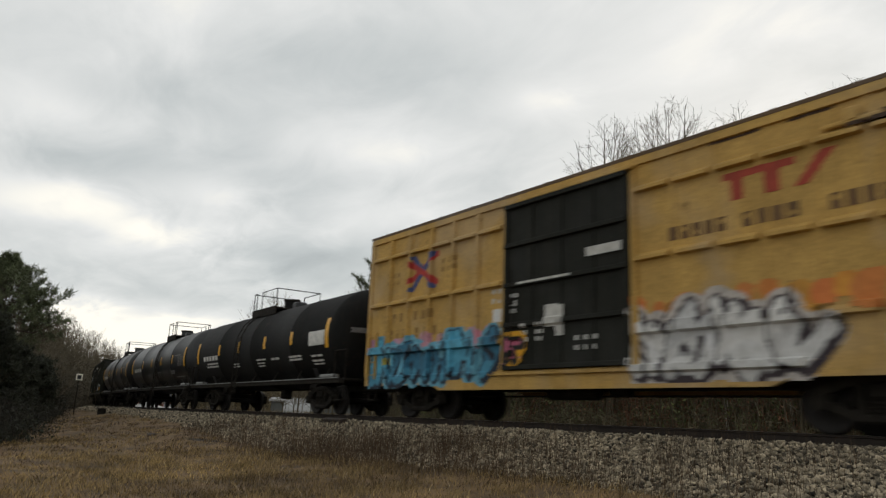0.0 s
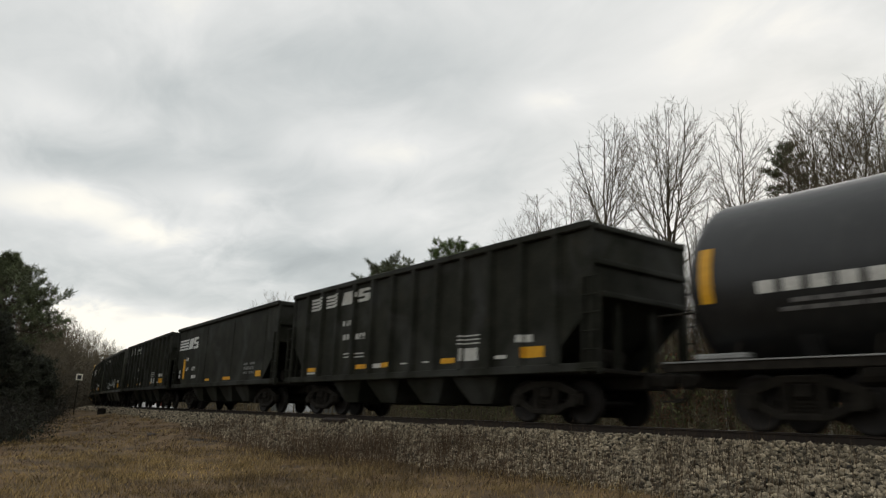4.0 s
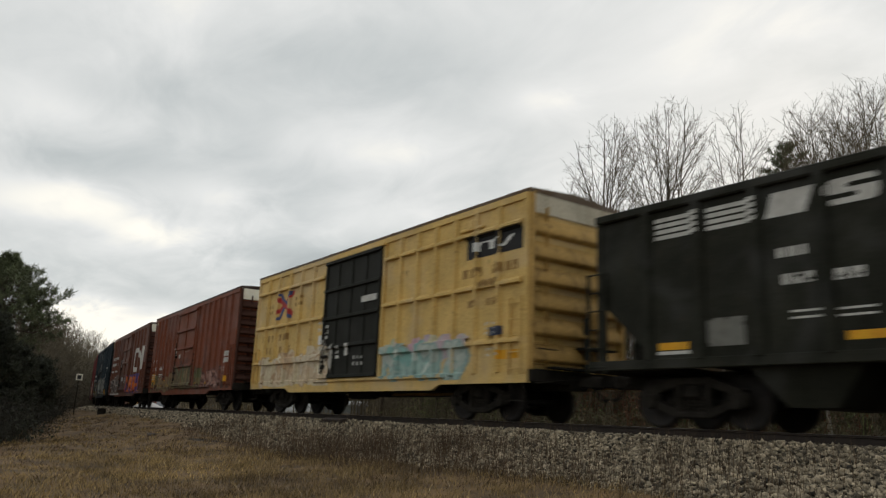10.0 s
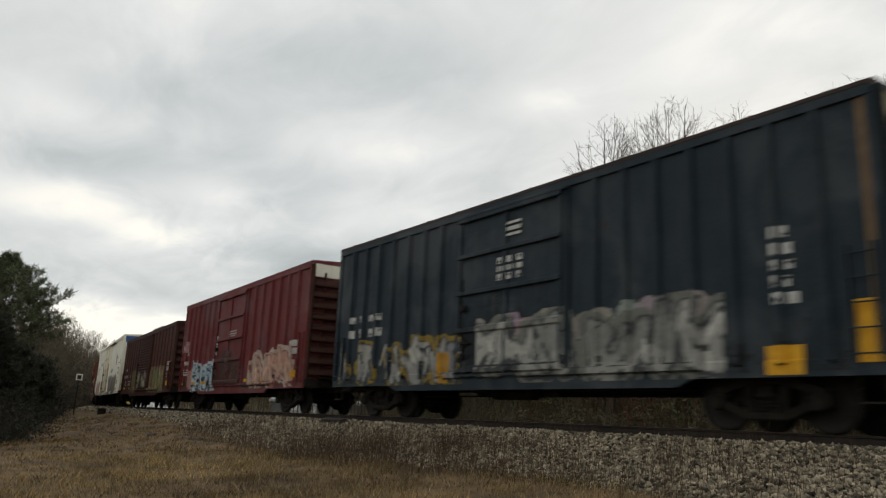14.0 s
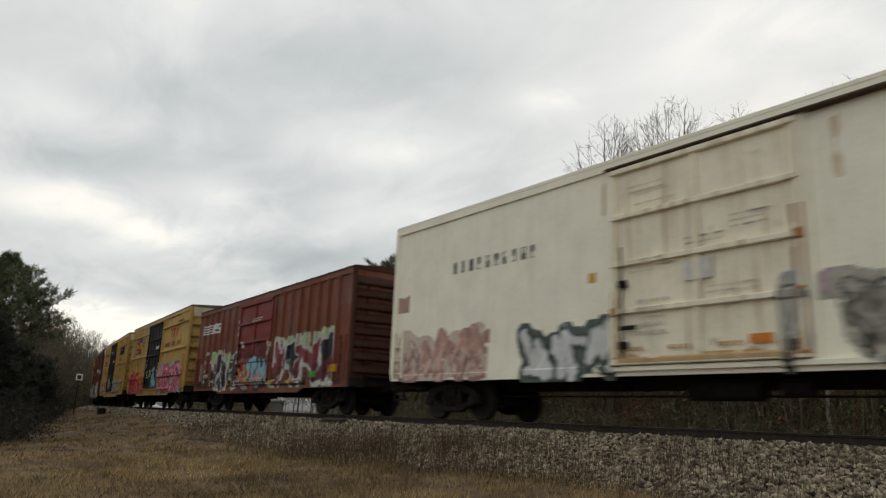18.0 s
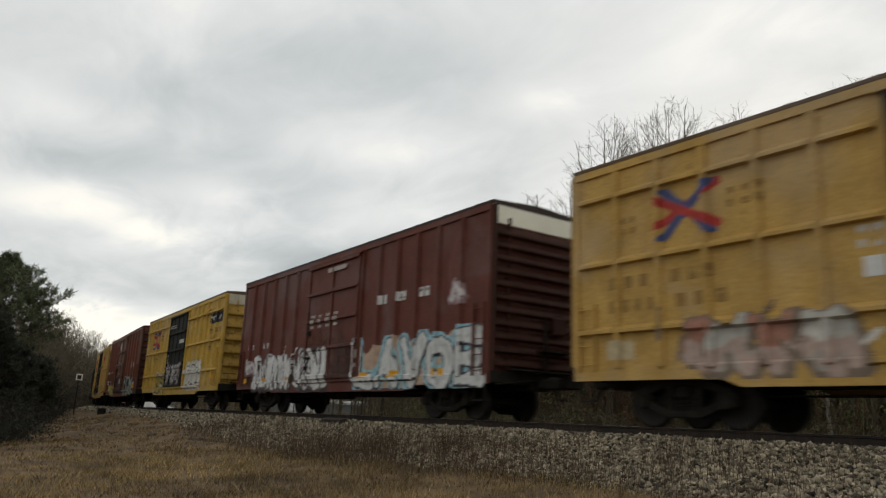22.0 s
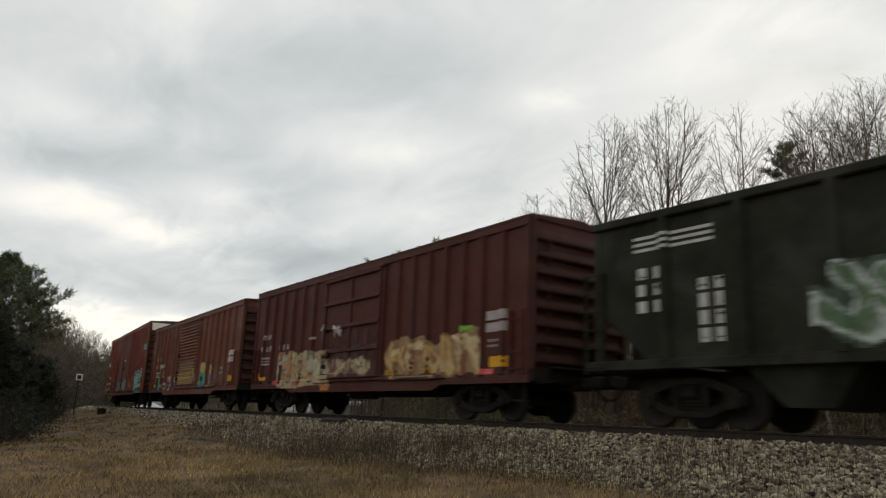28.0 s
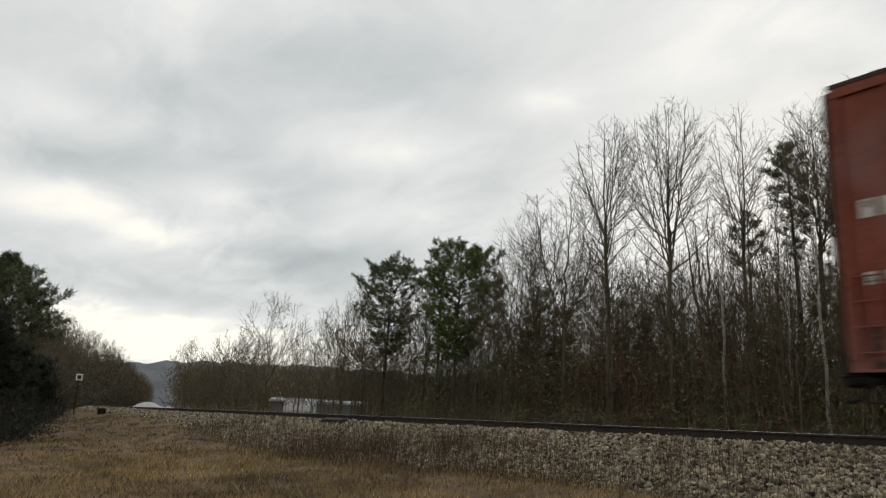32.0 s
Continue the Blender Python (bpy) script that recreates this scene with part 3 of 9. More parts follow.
def hardwood(label, h, seed, width=3.6, low=0.42, leaders=4, dens=1.0, twig=0.0065, trunk_r=None, mat=None, group="bare trees of the wood", lean=(0, 0), side=6, fine=True, bough=0.30):
    """A leafless tree at the origin: rising leaders that curve up into a rounded crown, with branches, branchlets and fine twigs."""
    rnd = random.Random(seed)
    tree = thing("bare_tree", label, "tree", group)
    tall = bough < 0.20
    lv = [Sticks() for _ in range(3)]
    zc, hz, hw = h * (0.30 + 0.45 * low + 0.16), 0.0, width / 2
    hz = h - zc
    up = Vector((0, 0, 1))

    def reach(p, d):
        """Way from p along d to the crown's outline."""
        o = Vector((p.x / hw, p.y / hw, (p.z - zc) / hz))
        e = Vector((d.x / hw, d.y / hw, d.z / hz))
        a, b, c = e.dot(e), 2 * o.dot(e), o.dot(o) - 1
        q = b * b - 4 * a * c
        return max(0.25, (-b + math.sqrt(q)) / (2 * a)) if q > 0 else 0.25

    def curve(level, p, d, end, r0, r1, n, wob):
        """A bent stick from p, leaving along d, to end."""
        ln = (end - p).length
        mid = p + d * ln * 0.5
        pts = []
        for i in range(n + 1):
            t = i / n
            q = p * (1 - t) ** 2 + mid * (2 * t * (1 - t)) + end * t * t
            if 0 < i:
                q = q + Vector((rnd.gauss(0, wob), rnd.gauss(0, wob), rnd.gauss(0, wob * 0.5))) * ln
            pts.append(q)
        for i in range(n):
            lv[level].add(pts[i], pts[i + 1], max(r0 + (r1 - r0) * i / n, twig), max(r0 + (r1 - r0) * (i + 1) / n, twig))
        return pts

    def spot(pts, f):
        n = len(pts) - 1
        i = min(int(f * n), n - 1)
        return pts[i].lerp(pts[i + 1], f * n - i), (pts[i + 1] - pts[i]).normalized()

    def off(d, ang, out=None):
        s = Vector((rnd.gauss(0, 1), rnd.gauss(0, 1), rnd.gauss(0, 0.5)))
        if out is not None:
            s = s + out * 1.2
        s = s - d * s.dot(d)
        return (d * math.cos(ang) + s.normalized() * math.sin(ang)).normalized()

    def branchlets(br, ln, r):
        k = max(2, int(ln * 3.6 * dens + rnd.random()))
        for j in range(k):
            at, d = spot(br, 0.18 + 0.80 * (j + rnd.random()) / k)
            nd = off(d, radians(rnd.uniform(30, 60)))
            l2 = min(ln * (rnd.uniform(0.26, 0.50) if tall else rnd.uniform(0.30, 0.60)), reach(at, nd) * rnd.uniform(0.8, 1.15) + 0.25)
            e = at + (nd * 0.85 + up * 0.20).normalized() * l2
            bl = curve(2, at, nd, e, max(0.45 * r, twig), twig, 3 if fine else 2, 0.010)
            for c in range(int(l2 * (6.0 if fine else 4.0) * dens + rnd.random())):
                a2, d2 = spot(bl, rnd.uniform(0.15, 1.0))
                nd2 = (off(d2, radians(rnd.uniform(25, 60))) + up * 0.10).normalized()
                lv[2].add(a2, a2 + nd2 * (rnd.uniform(0.12, 0.36) if tall else rnd.uniform(0.16, 0.46)) * (h / 16 + 0.4), twig * 0.85, twig * 0.6)

    def branches(pts, ln, r, f0, per, swing):
        k = int(ln * (1 - f0) * per * dens)
        for j in range(k):
            f = f0 + (1 - f0) * (j + rnd.random()) / k
            at, d = spot(pts, f)
            out = Vector((at.x, at.y, 0))
            nd = off(d, radians(rnd.uniform(*swing)), out.normalized() if out.length > 0.2 else None)
            l1 = min(reach(at, (nd + up * 0.35).normalized()) * rnd.uniform(0.60, 1.05), h * bough)
            r1 = max(0.008, min(r * (1 - 0.75 * f) * 0.5, 0.006 + 0.009 * l1))
            e = at + (nd * 0.82 + up * 0.32).normalized() * l1
            br = curve(1, at, nd, e, r1, twig, 5, 0.010)
            branchlets(br, l1, r1)

    r = trunk_r or h * (0.0066 if tall else 0.0085)
    fork = Vector((lean[0] * low * h, lean[1] * low * h, low * h))
    trunk = curve(0, Vector((0, 0, -0.4)), (fork + up * 3).normalized(), fork, r * 1.15, r * 0.72, 7, 0.004)
    turn = rnd.uniform(0, 360)
    for k in range(leaders):
        a = radians(turn + 360 * k / leaders + rnd.uniform(-28, 28))
        rad = hw * ((rnd.uniform(0.30, 0.86) if tall else rnd.uniform(0.45, 0.80)) if k else rnd.uniform(0.0, 0.2))
        top = zc + hz * math.sqrt(max(0.05, 1 - (rad / hw) ** 2)) * rnd.uniform(0.90, 0.99)
        end = Vector((rad * math.cos(a) + lean[0] * h, rad * math.sin(a) + lean[1] * h, top))
        f = 1.0 if k < 2 else rnd.uniform(0.80, 1.0)
        at, _ = spot(trunk, f)
        nd = (Vector((math.cos(a), math.sin(a), 0)) * (1.15 * rad / hw) * min(1.0, 2.2 * hw / h * 1.6) + up).normalized()
        ln = (end - at).length
        lead = curve(0, at, nd, end, r * (0.50 if k == 0 else rnd.uniform(0.25, 0.36)), 0.008, 10, 0.0045 if tall else 0.009)
        branches(lead, ln, r * 0.6, 0.12, 2.3 if tall else 2.1, (28, 52) if tall else (32, 60))
    # lower side boughs below the fork, long and spreading
    for k in range(side):
        at, d = spot(trunk, rnd.uniform(0.46 if tall else 0.62, 1.0))
        a = radians(turn + 137.5 * k)
        nd = Vector((math.cos(a), math.sin(a), rnd.uniform(0.5, 1.1) if tall else rnd.uniform(0.35, 0.8))).normalized()
        l1 = width * (rnd.uniform(0.45, 0.80) if tall else rnd.uniform(0.35, 0.62))
        br = curve(1, at, nd, at + (nd + up * 0.25).normalized() * l1, 0.010 + 0.009 * l1, twig, 6, 0.012)
        branchlets(br, l1, 0.02)
    for s, nm, m, n in zip(lv, ("trunk", "limb_crown", "twig_crown"), (mat or BARK, mat or BARK, TWIG), (8 if fine else 6, 4 if fine else 3, 3)):
        if s.a:
            s.mesh(nm, m, n).parent = tree
    return tree


def needle_tufts(name, tips, per, length, mat, seed, thin=0.07):
    """Round tufts: needles that radiate from each shoot's tip."""
    rng = np.random.default_rng(seed)
    n = len(tips) * per
    c = np.repeat(np.asarray([t[0] for t in tips], float), per, 0)
    ax = np.repeat(np.asarray([t[1] for t in tips], float), per, 0)
    a = rng.normal(size=(n, 3)) + ax * 0.9
    a /= np.linalg.norm(a, axis=1, keepdims=True)
    b = np.cross(a, rng.normal(size=(n, 3)))
    b /= np.linalg.norm(b, axis=1, keepdims=True)
    s = (length * rng.uniform(0.65, 1.25, n))[:, None]
    p = c + a * s * 0.10 + ax * rng.uniform(-0.5, 0.3, n)[:, None] * s
    v = np.stack([p - b * s * thin, p + b * s * thin, p + a * s], 1)
    return joined(name, v.reshape(-1, 3), np.arange(3 * n).reshape(-1, 3), mat)


def pine_tree(label, h, seed, crown_from=0.45, width=4.0, boughs=44, per=26, mat=None, needle=0.24, group="pines", peak=0.35, lean=(0.0, 0.0), shoots=11, round_top=1.0):
    """A pine: whorls of upturned boughs whose shoots end in needle tufts, with gaps between them. peak: where in the crown it is widest, from its foot."""
    rnd = random.Random(seed)
    tree = thing("pine_tree", label, "tree", group)
    lv = [Sticks(), Sticks()]
    r0 = h * 0.012
    trunk = [Vector((lean[0] * f * h + 0.10 * math.sin(3 * f + seed), lean[1] * f * h + 0.10 * math.sin(2.3 * f + 2 * seed), f * h - 0.3 * (1 - f))) for f in [i / 12 for i in range(13)]]
    for i in range(12):
        lv[0].add(trunk[i], trunk[i + 1], r0 * (1 - 0.07 * i), r0 * (1 - 0.07 * (i + 1)))
    tips = []
    for j in range(boughs):
        k = (j + rnd.random() * 0.8) / boughs
        f = crown_from + (0.975 - crown_from) * k
        i = min(int(f * 12), 11)
        at = trunk[i].lerp(trunk[i + 1], f * 12 - i)
        env = (k / peak) ** 0.6 if k < peak else (1 - min(1.0, (k - peak) / (1.04 - peak)) ** (2.0 * round_top)) ** (0.5 if round_top >= 1 else 1.0)
        ln = width / 2 * max(0.16, env) * rnd.uniform(0.55, 1.08)
        an = 2.399 * j + rnd.uniform(-0.5, 0.5)
        rise = -0.05 + 0.85 * k + rnd.uniform(-0.22, 0.30)
        d = Vector((math.cos(an), math.sin(an), rise)).normalized()
        mid = at + d * ln * 0.55 + Vector((0, 0, -0.05 * ln))
        end = at + d * ln + Vector((0, 0, 0.14 * ln))
        rb = 0.012 + 0.010 * ln
        lv[1].add(at, mid, rb, rb * 0.7)
        lv[1].add(mid, end, rb * 0.7, 0.008)
        tips.append((end, (end - mid).normalized()))
        n = max(3, int(shoots * (0.35 + 0.65 * ln / (width / 2))))
        for q in range(n):
            t = 0.32 + 0.66 * (q + rnd.random()) / n
            p = at.lerp(mid, t / 0.55) if t < 0.55 else mid.lerp(end, (t - 0.55) / 0.45)
            sd = Vector((-d.y, d.x, 0)) * rnd.choice((-1, 1)) * rnd.uniform(0.4, 1.0) + d * rnd.uniform(0.1, 0.7) + Vector((0, 0, rnd.uniform(-0.15, 0.7)))
            sd.normalize()
            tip = p + sd * ln * (1.05 - t) * rnd.uniform(0.30, 0.75) + sd * 0.12
            lv[1].add(p, tip, 0.010, 0.006)
            tips.append((tip, sd))
            if rnd.random() < 0.6:
                tips.append((tip + Vector((rnd.gauss(0, 0.16), rnd.gauss(0, 0.16), rnd.uniform(0.02, 0.22))), (sd + Vector((0, 0, 0.6))).normalized()))
    lv[0].mesh("trunk", PINE_BARK, 8).parent = tree
    lv[1].mesh("limb_crown", PINE_BARK, 3).parent = tree
    needle_tufts("needle_crown", tips, per, needle, mat or NEEDLE, seed).parent = tree
    return tree


def stand(tree, x, y, turn=0.0):
    tree.matrix_world = pose(x, y, float(ground_z(x, y)), 0, 0, turn)
    return tree


# the tall bare trees at the wood's edge, beyond the track
for x, y, h, wd, low, nl, de, sd in ((-23.7, 27.2, 16.2, 4.2, 0.64, 8, 0.9, 3), (-20.2, 27.4, 16.0, 4.4, 0.60, 9, 0.9, 15), (-18.7, 31.0, 16.1, 3.6, 0.62, 6, 0.9, 21), (-14.0, 33.2, 16.3, 7.2, 0.52, 9, 1.15, 26),
                                     (-12.4, 31.0, 14.8, 5.2, 0.40, 5, 1.0, 31), (-11.4, 34.4, 16.4, 5.8, 0.42, 5, 1.0, 37), (-27.9, 28.6, 14.2, 5.6, 0.44, 7, 0.9, 42), (-30.6, 29.2, 12.8, 6.4, 0.40, 8, 1.0, 48),
                                     (-33.8, 30.6, 12.2, 5.6, 0.36, 7, 1.0, 51), (-16.6, 34.0, 16.6, 4.4, 0.56, 5, 0.9, 55), (-21.0, 31.6, 13.0, 3.2, 0.45, 3, 0.7, 57), (-19.6, 35.2, 14.2, 3.2, 0.45, 2, 0.7, 58)):
    stand(hardwood("tall leafless hardwood tree at the wood's edge", h, sd, wd, low, nl, 0.85 * de, bough=0.15 if low > 0.58 else 0.26, side=22 if low > 0.58 else 8), x, y)
stand(hardwood("wide leafless tree with rounded crown by the track", 12.6, 60, 8.4, 0.30, 5, 0.58, twig=0.011), -68.9, 29.6)
for k, (x, y, h) in enumerate(((-55.0, 28.5, 9.9), (-49.1, 27.0, 10.8), (-47.4, 27.9, 11.4), (-41.0, 28.7, 11.4), (-44.9, 28.1, 10.9), (-38.8, 28.3, 11.4), (-63.1, 30.4, 10.0), (-35.7, 29.0, 11.4), (-51.4, 29.6, 10.6), (-46.0, 31.0, 11.2))):
    stand(hardwood("leafless young tree in the trackside thicket", h - 0.7, 63 + 3 * k, 3.4 + 0.3 * (k % 3), 0.26, 4, 0.95, twig=0.0095), x, y)
for k, (x, y, h) in enumerate(((-106.7, 34.0, 10.6), (-88.8, 33.8, 11.4), (-92.8, 37.2, 10.8), (-113.2, 39.8, 9.6), (-84.0, 34.6, 9.6))):
    stand(hardwood("small far leafless tree against the hill", h, 81 + k, 6.4, 0.30, 5, 0.55, twig=0.017), x, y)
for k, (x, y, h) in enumerate(((-28.9, 31.8, 10.5), (-28.9, 34.5, 11.5), (-25.9, 33.1, 10.7), (-25.6, 35.8, 11.6), (-25.6, 38.2, 12.4), (-22.8, 36.5, 11.0), (-22.9, 39.9, 12.1), (-20.7, 38.8, 12.2), (-24.4, 29.6, 9.6), (-16.4, 30.0, 10.0))):
    stand(hardwood("slender leafless tree among the taller ones", h - 0.9, 120 + 7 * k, 3.6, 0.34, 3, 0.9, twig=0.008), x, y)
# pale thin stems close to the edge
for x, y, h, sd, ln in ((-18.0, 27.9, 11.0, 85, (0.02, -0.01)), (-13.6, 27.6, 10.0, 88, (-0.02, 0.0)), (-16.0, 29.4, 9.0, 89, (0.01, 0.02))):
    stand(hardwood("slim pale-barked leafless tree", h, sd, 2.2, 0.55, 2, 0.7, trunk_r=0.075, mat=BIRCH, lean=ln, side=2), x, y)
# a leaning stem between the tall ones
stand(hardwood("leaning leafless tree among the taller ones", 12.6, 91, 2.6, 0.55, 2, 0.8, trunk_r=0.09, lean=(-0.16, -0.05), side=3), -19.2, 29.6)

def belt_tree(belt, tree, m, k):
    """A far tree of a belt: the template's meshes again, as parts of the belt."""
    for o in tree.children:
        c = new(o.name.split(".")[0], o.data)
        c.parent = belt
        c.matrix_world = m @ Matrix.Scale(k, 4)


# the wood behind: shared shapes, set out by chance
base_trees = [hardwood("leafless tree in the wood behind the track", 11.5, 100 + i, 4.4 + 0.6 * i, 0.28, 3, 0.85, twig=0.009, trunk_r=0.085, side=3, fine=False) for i in range(5)]
rnd = random.Random(77)
spots = []
for i in range(4000):
    s = rnd.uniform(-52, 14) if i % 9 else rnd.uniform(-70, -44)
    v = rnd.uniform(13.5, 40) if rnd.random() < 0.8 else rnd.uniform(42, 75)
    p = on_track(s, v, 0)
    if all((p.x - a) ** 2 + (p.y - b) ** 2 > 1.9 for a, b in spots):
        spots.append((p.x, p.y))
    if len(spots) >= 330:
        break
deep_belt = thing("deep_wood", "deep brown leafless wood beyond the track", "woods", kind="stuff")
for i, (x, y) in enumerate(spots):
    t = base_trees[i % 5]
    m = pose(x, y, float(ground_z(x, y)), 0, 0, rnd.uniform(0, 360))
    sc_ = (rnd.uniform(0.60, 0.90) if i % 8 else rnd.uniform(0.88, 1.02)) * (0.76 if x < -38 else 1.0)
    if i < 5:
        t.scale = (sc_, sc_, sc_)
        t.matrix_world = m @ Matrix.Diagonal((sc_, sc_, sc_, 1))
    elif -float(near_dist(x, y)) > 25:
        belt_tree(deep_belt, t, m, sc_)
    else:
        c = copy_thing(t, m)
        c.scale = (sc_, sc_, sc_)

# pines
stand(pine_tree("round-topped green pine beyond the track", 11.0, 5, 0.40, 6.8, 84, 22, NEEDLE_L, 0.27, peak=0.52, shoots=15), -36.5, 28.0)
stand(pine_tree("dark pine with a tufted crown beyond the track", 11.1, 6, 0.46, 6.4, 70, 22, NEEDLE, 0.26, peak=0.55, shoots=13), -44.1, 27.5)
stand(pine_tree("ragged dark pine among bare trees", 15.4, 7, 0.60, 2.5, 38, 20, NEEDLE, 0.25, peak=0.55, shoots=8), -18.75, 35.6)
stand(pine_tree("thin ragged pine among bare trees", 12.4, 8, 0.72, 2.4, 14, 24, NEEDLE, 0.24, shoots=8), -21.9, 37.0)
stand(pine_tree("thin ragged pine among bare trees", 13.0, 9, 0.45, 3.0, 22, 26, NEEDLE, 0.2, shoots=8), -17.6, 38.5)
stand(pine_tree("slim green evergreen in the thicket", 9.4, 10, 0.34, 2.8, 30, 24, NEEDLE_L, 0.18, shoots=8), -39.3, 28.6)
for x, y, h, sd in ((-33.0, 31.5, 8.5, 12), (-30.0, 34.5, 8.0, 13), (-14.0, 39.0, 8.0, 16), (-31.0, 31.0, 7.0, 17), (-16.0, 35.0, 7.0, 18)):
    stand(pine_tree("dull green evergreen in the wood's shade", h, sd, 0.12, 4.4, 34, 16, GREEN_BRUSH, 0.24, shoots=9), x, y)
stand(pine_tree("dark bushy pine on the near side of the line", 9.7, 20, 0.46, 9.8, 96, 20, NEEDLE, 0.30, peak=0.05, shoots=22, round_top=0.62), -51.8, 4.7)
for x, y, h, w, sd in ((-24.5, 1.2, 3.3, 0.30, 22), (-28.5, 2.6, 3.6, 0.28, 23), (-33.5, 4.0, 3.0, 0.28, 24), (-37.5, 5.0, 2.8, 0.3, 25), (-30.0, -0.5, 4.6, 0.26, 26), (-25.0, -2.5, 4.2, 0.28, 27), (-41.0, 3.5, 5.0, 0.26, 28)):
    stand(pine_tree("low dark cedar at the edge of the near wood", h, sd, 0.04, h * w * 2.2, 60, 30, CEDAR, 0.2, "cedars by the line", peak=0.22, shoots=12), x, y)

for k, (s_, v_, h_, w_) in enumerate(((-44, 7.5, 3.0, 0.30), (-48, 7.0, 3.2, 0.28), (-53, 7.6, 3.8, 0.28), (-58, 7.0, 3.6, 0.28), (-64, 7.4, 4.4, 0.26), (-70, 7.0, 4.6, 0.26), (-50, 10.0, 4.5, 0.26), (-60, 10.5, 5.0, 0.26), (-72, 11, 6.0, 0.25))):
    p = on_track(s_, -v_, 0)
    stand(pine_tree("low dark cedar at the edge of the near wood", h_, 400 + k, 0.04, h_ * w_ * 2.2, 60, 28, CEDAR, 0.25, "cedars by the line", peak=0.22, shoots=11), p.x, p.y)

# the near wood that runs back beside the line
near_trees = [hardwood("leafless tree in the near trackside wood", 12.0, 200 + i, 7.2, 0.20, 5, 0.62, twig=0.014, trunk_r=0.11, group="near trackside wood", fine=False, bough=0.26) for i in range(3)]
rnd = random.Random(9)
near_spots = []
for i in range(3000):
    s = -42 - 400 * rnd.random() ** 1.2
    v = 6.5 + 26 * rnd.random() ** 2.1
    p = on_track(s, -v, 0)
    if all((p.x - a) ** 2 + (p.y - b) ** 2 > 5 for a, b in near_spots):
        near_spots.append((p.x, p.y))
    if len(near_spots) >= 290:
        break
near_belt = thing("receding_wood", "brown leafless wood receding along the line", "woods", kind="stuff")
for i, (x, y) in enumerate(near_spots):
    d = math.hypot(x, y)
    m = pose(x, y, float(ground_z(x, y)), 0, 0, rnd.uniform(0, 360))
    sc_ = float(np.interp(d, [40, 70, 110, 160, 300], [0.46, 0.74, 1.12, 1.45, 1.50])) * rnd.uniform(0.82, 1.0)
    if i < 3:
        near_trees[i].matrix_world = m @ Matrix.Diagonal((sc_, sc_, sc_, 1))
    elif d < 85:
        c = copy_thing(near_trees[i % 3], m)
        c.scale = (sc_, sc_, sc_)
    else:
        belt_tree(near_belt, near_trees[i % 3], m, sc_)


def undergrowth(name, pts, hs, per, mat, label, seed, size=0.10, spread=0.45, stems=5, thin=0.35):
    """Dense twiggy brush: thin stems and small curled leaves round many points."""
    rng = np.random.default_rng(seed)
    n = len(pts)
    P, H = np.asarray(pts, float), np.asarray(hs, float)
    st = np.repeat(P, stems, 0) + np.concatenate([rng.normal(0, spread * 0.5, (n * stems, 2)), np.zeros((n * stems, 1))], 1)
    hh = np.repeat(H, stems) * rng.uniform(0.6, 1.15, n * stems)
    tip = st + np.stack([rng.normal(0, 0.25, n * stems) * hh, rng.normal(0, 0.25, n * stems) * hh, hh], -1)
    a = rng.uniform(0, 2 * math.pi, n * stems)
    sd = np.stack([np.cos(a), np.sin(a), np.zeros(n * stems)], -1) * 0.014
    v1 = np.stack([st - sd, st + sd, tip], 1).reshape(-1, 3)
    c = np.repeat(P, per, 0)
    ch = np.repeat(H, per)
    o = np.stack([rng.normal(0, spread, n * per), rng.normal(0, spread, n * per), ch * (0.05 + 0.98 * rng.random(n * per) ** 0.8)], -1)
    q = c + o
    b = rng.normal(size=(n * per, 3))
    b /= np.linalg.norm(b, axis=1, keepdims=True)
    e = np.cross(b, rng.normal(size=(n * per, 3)))
    e /= np.linalg.norm(e, axis=1, keepdims=True)
    s = (size * rng.uniform(0.5, 1.5, n * per))[:, None]
    v2 = np.stack([q - e * s * thin, q + e * s * thin, q + b * s], 1).reshape(-1, 3)
    v = np.concatenate([v1, v2])
    ob = joined(name, v, np.arange(len(v)).reshape(-1, 3), mat)
    return tagged(ob, label, "undergrowth", kind="stuff")


def brush_band(n, s0, s1, v0, v1, h0, h1, seed, power=1.0):
    rng = np.random.default_rng(seed)
    s, v = rng.uniform(s0, s1, n), v0 + (v1 - v0) * rng.random(n) ** power
    p = place_on_line(s, -v, np.zeros(n))
    p[:, 2] = ground_z(p[:, 0], p[:, 1]) - 0.05
    return p, rng.uniform(h0, h1, n)


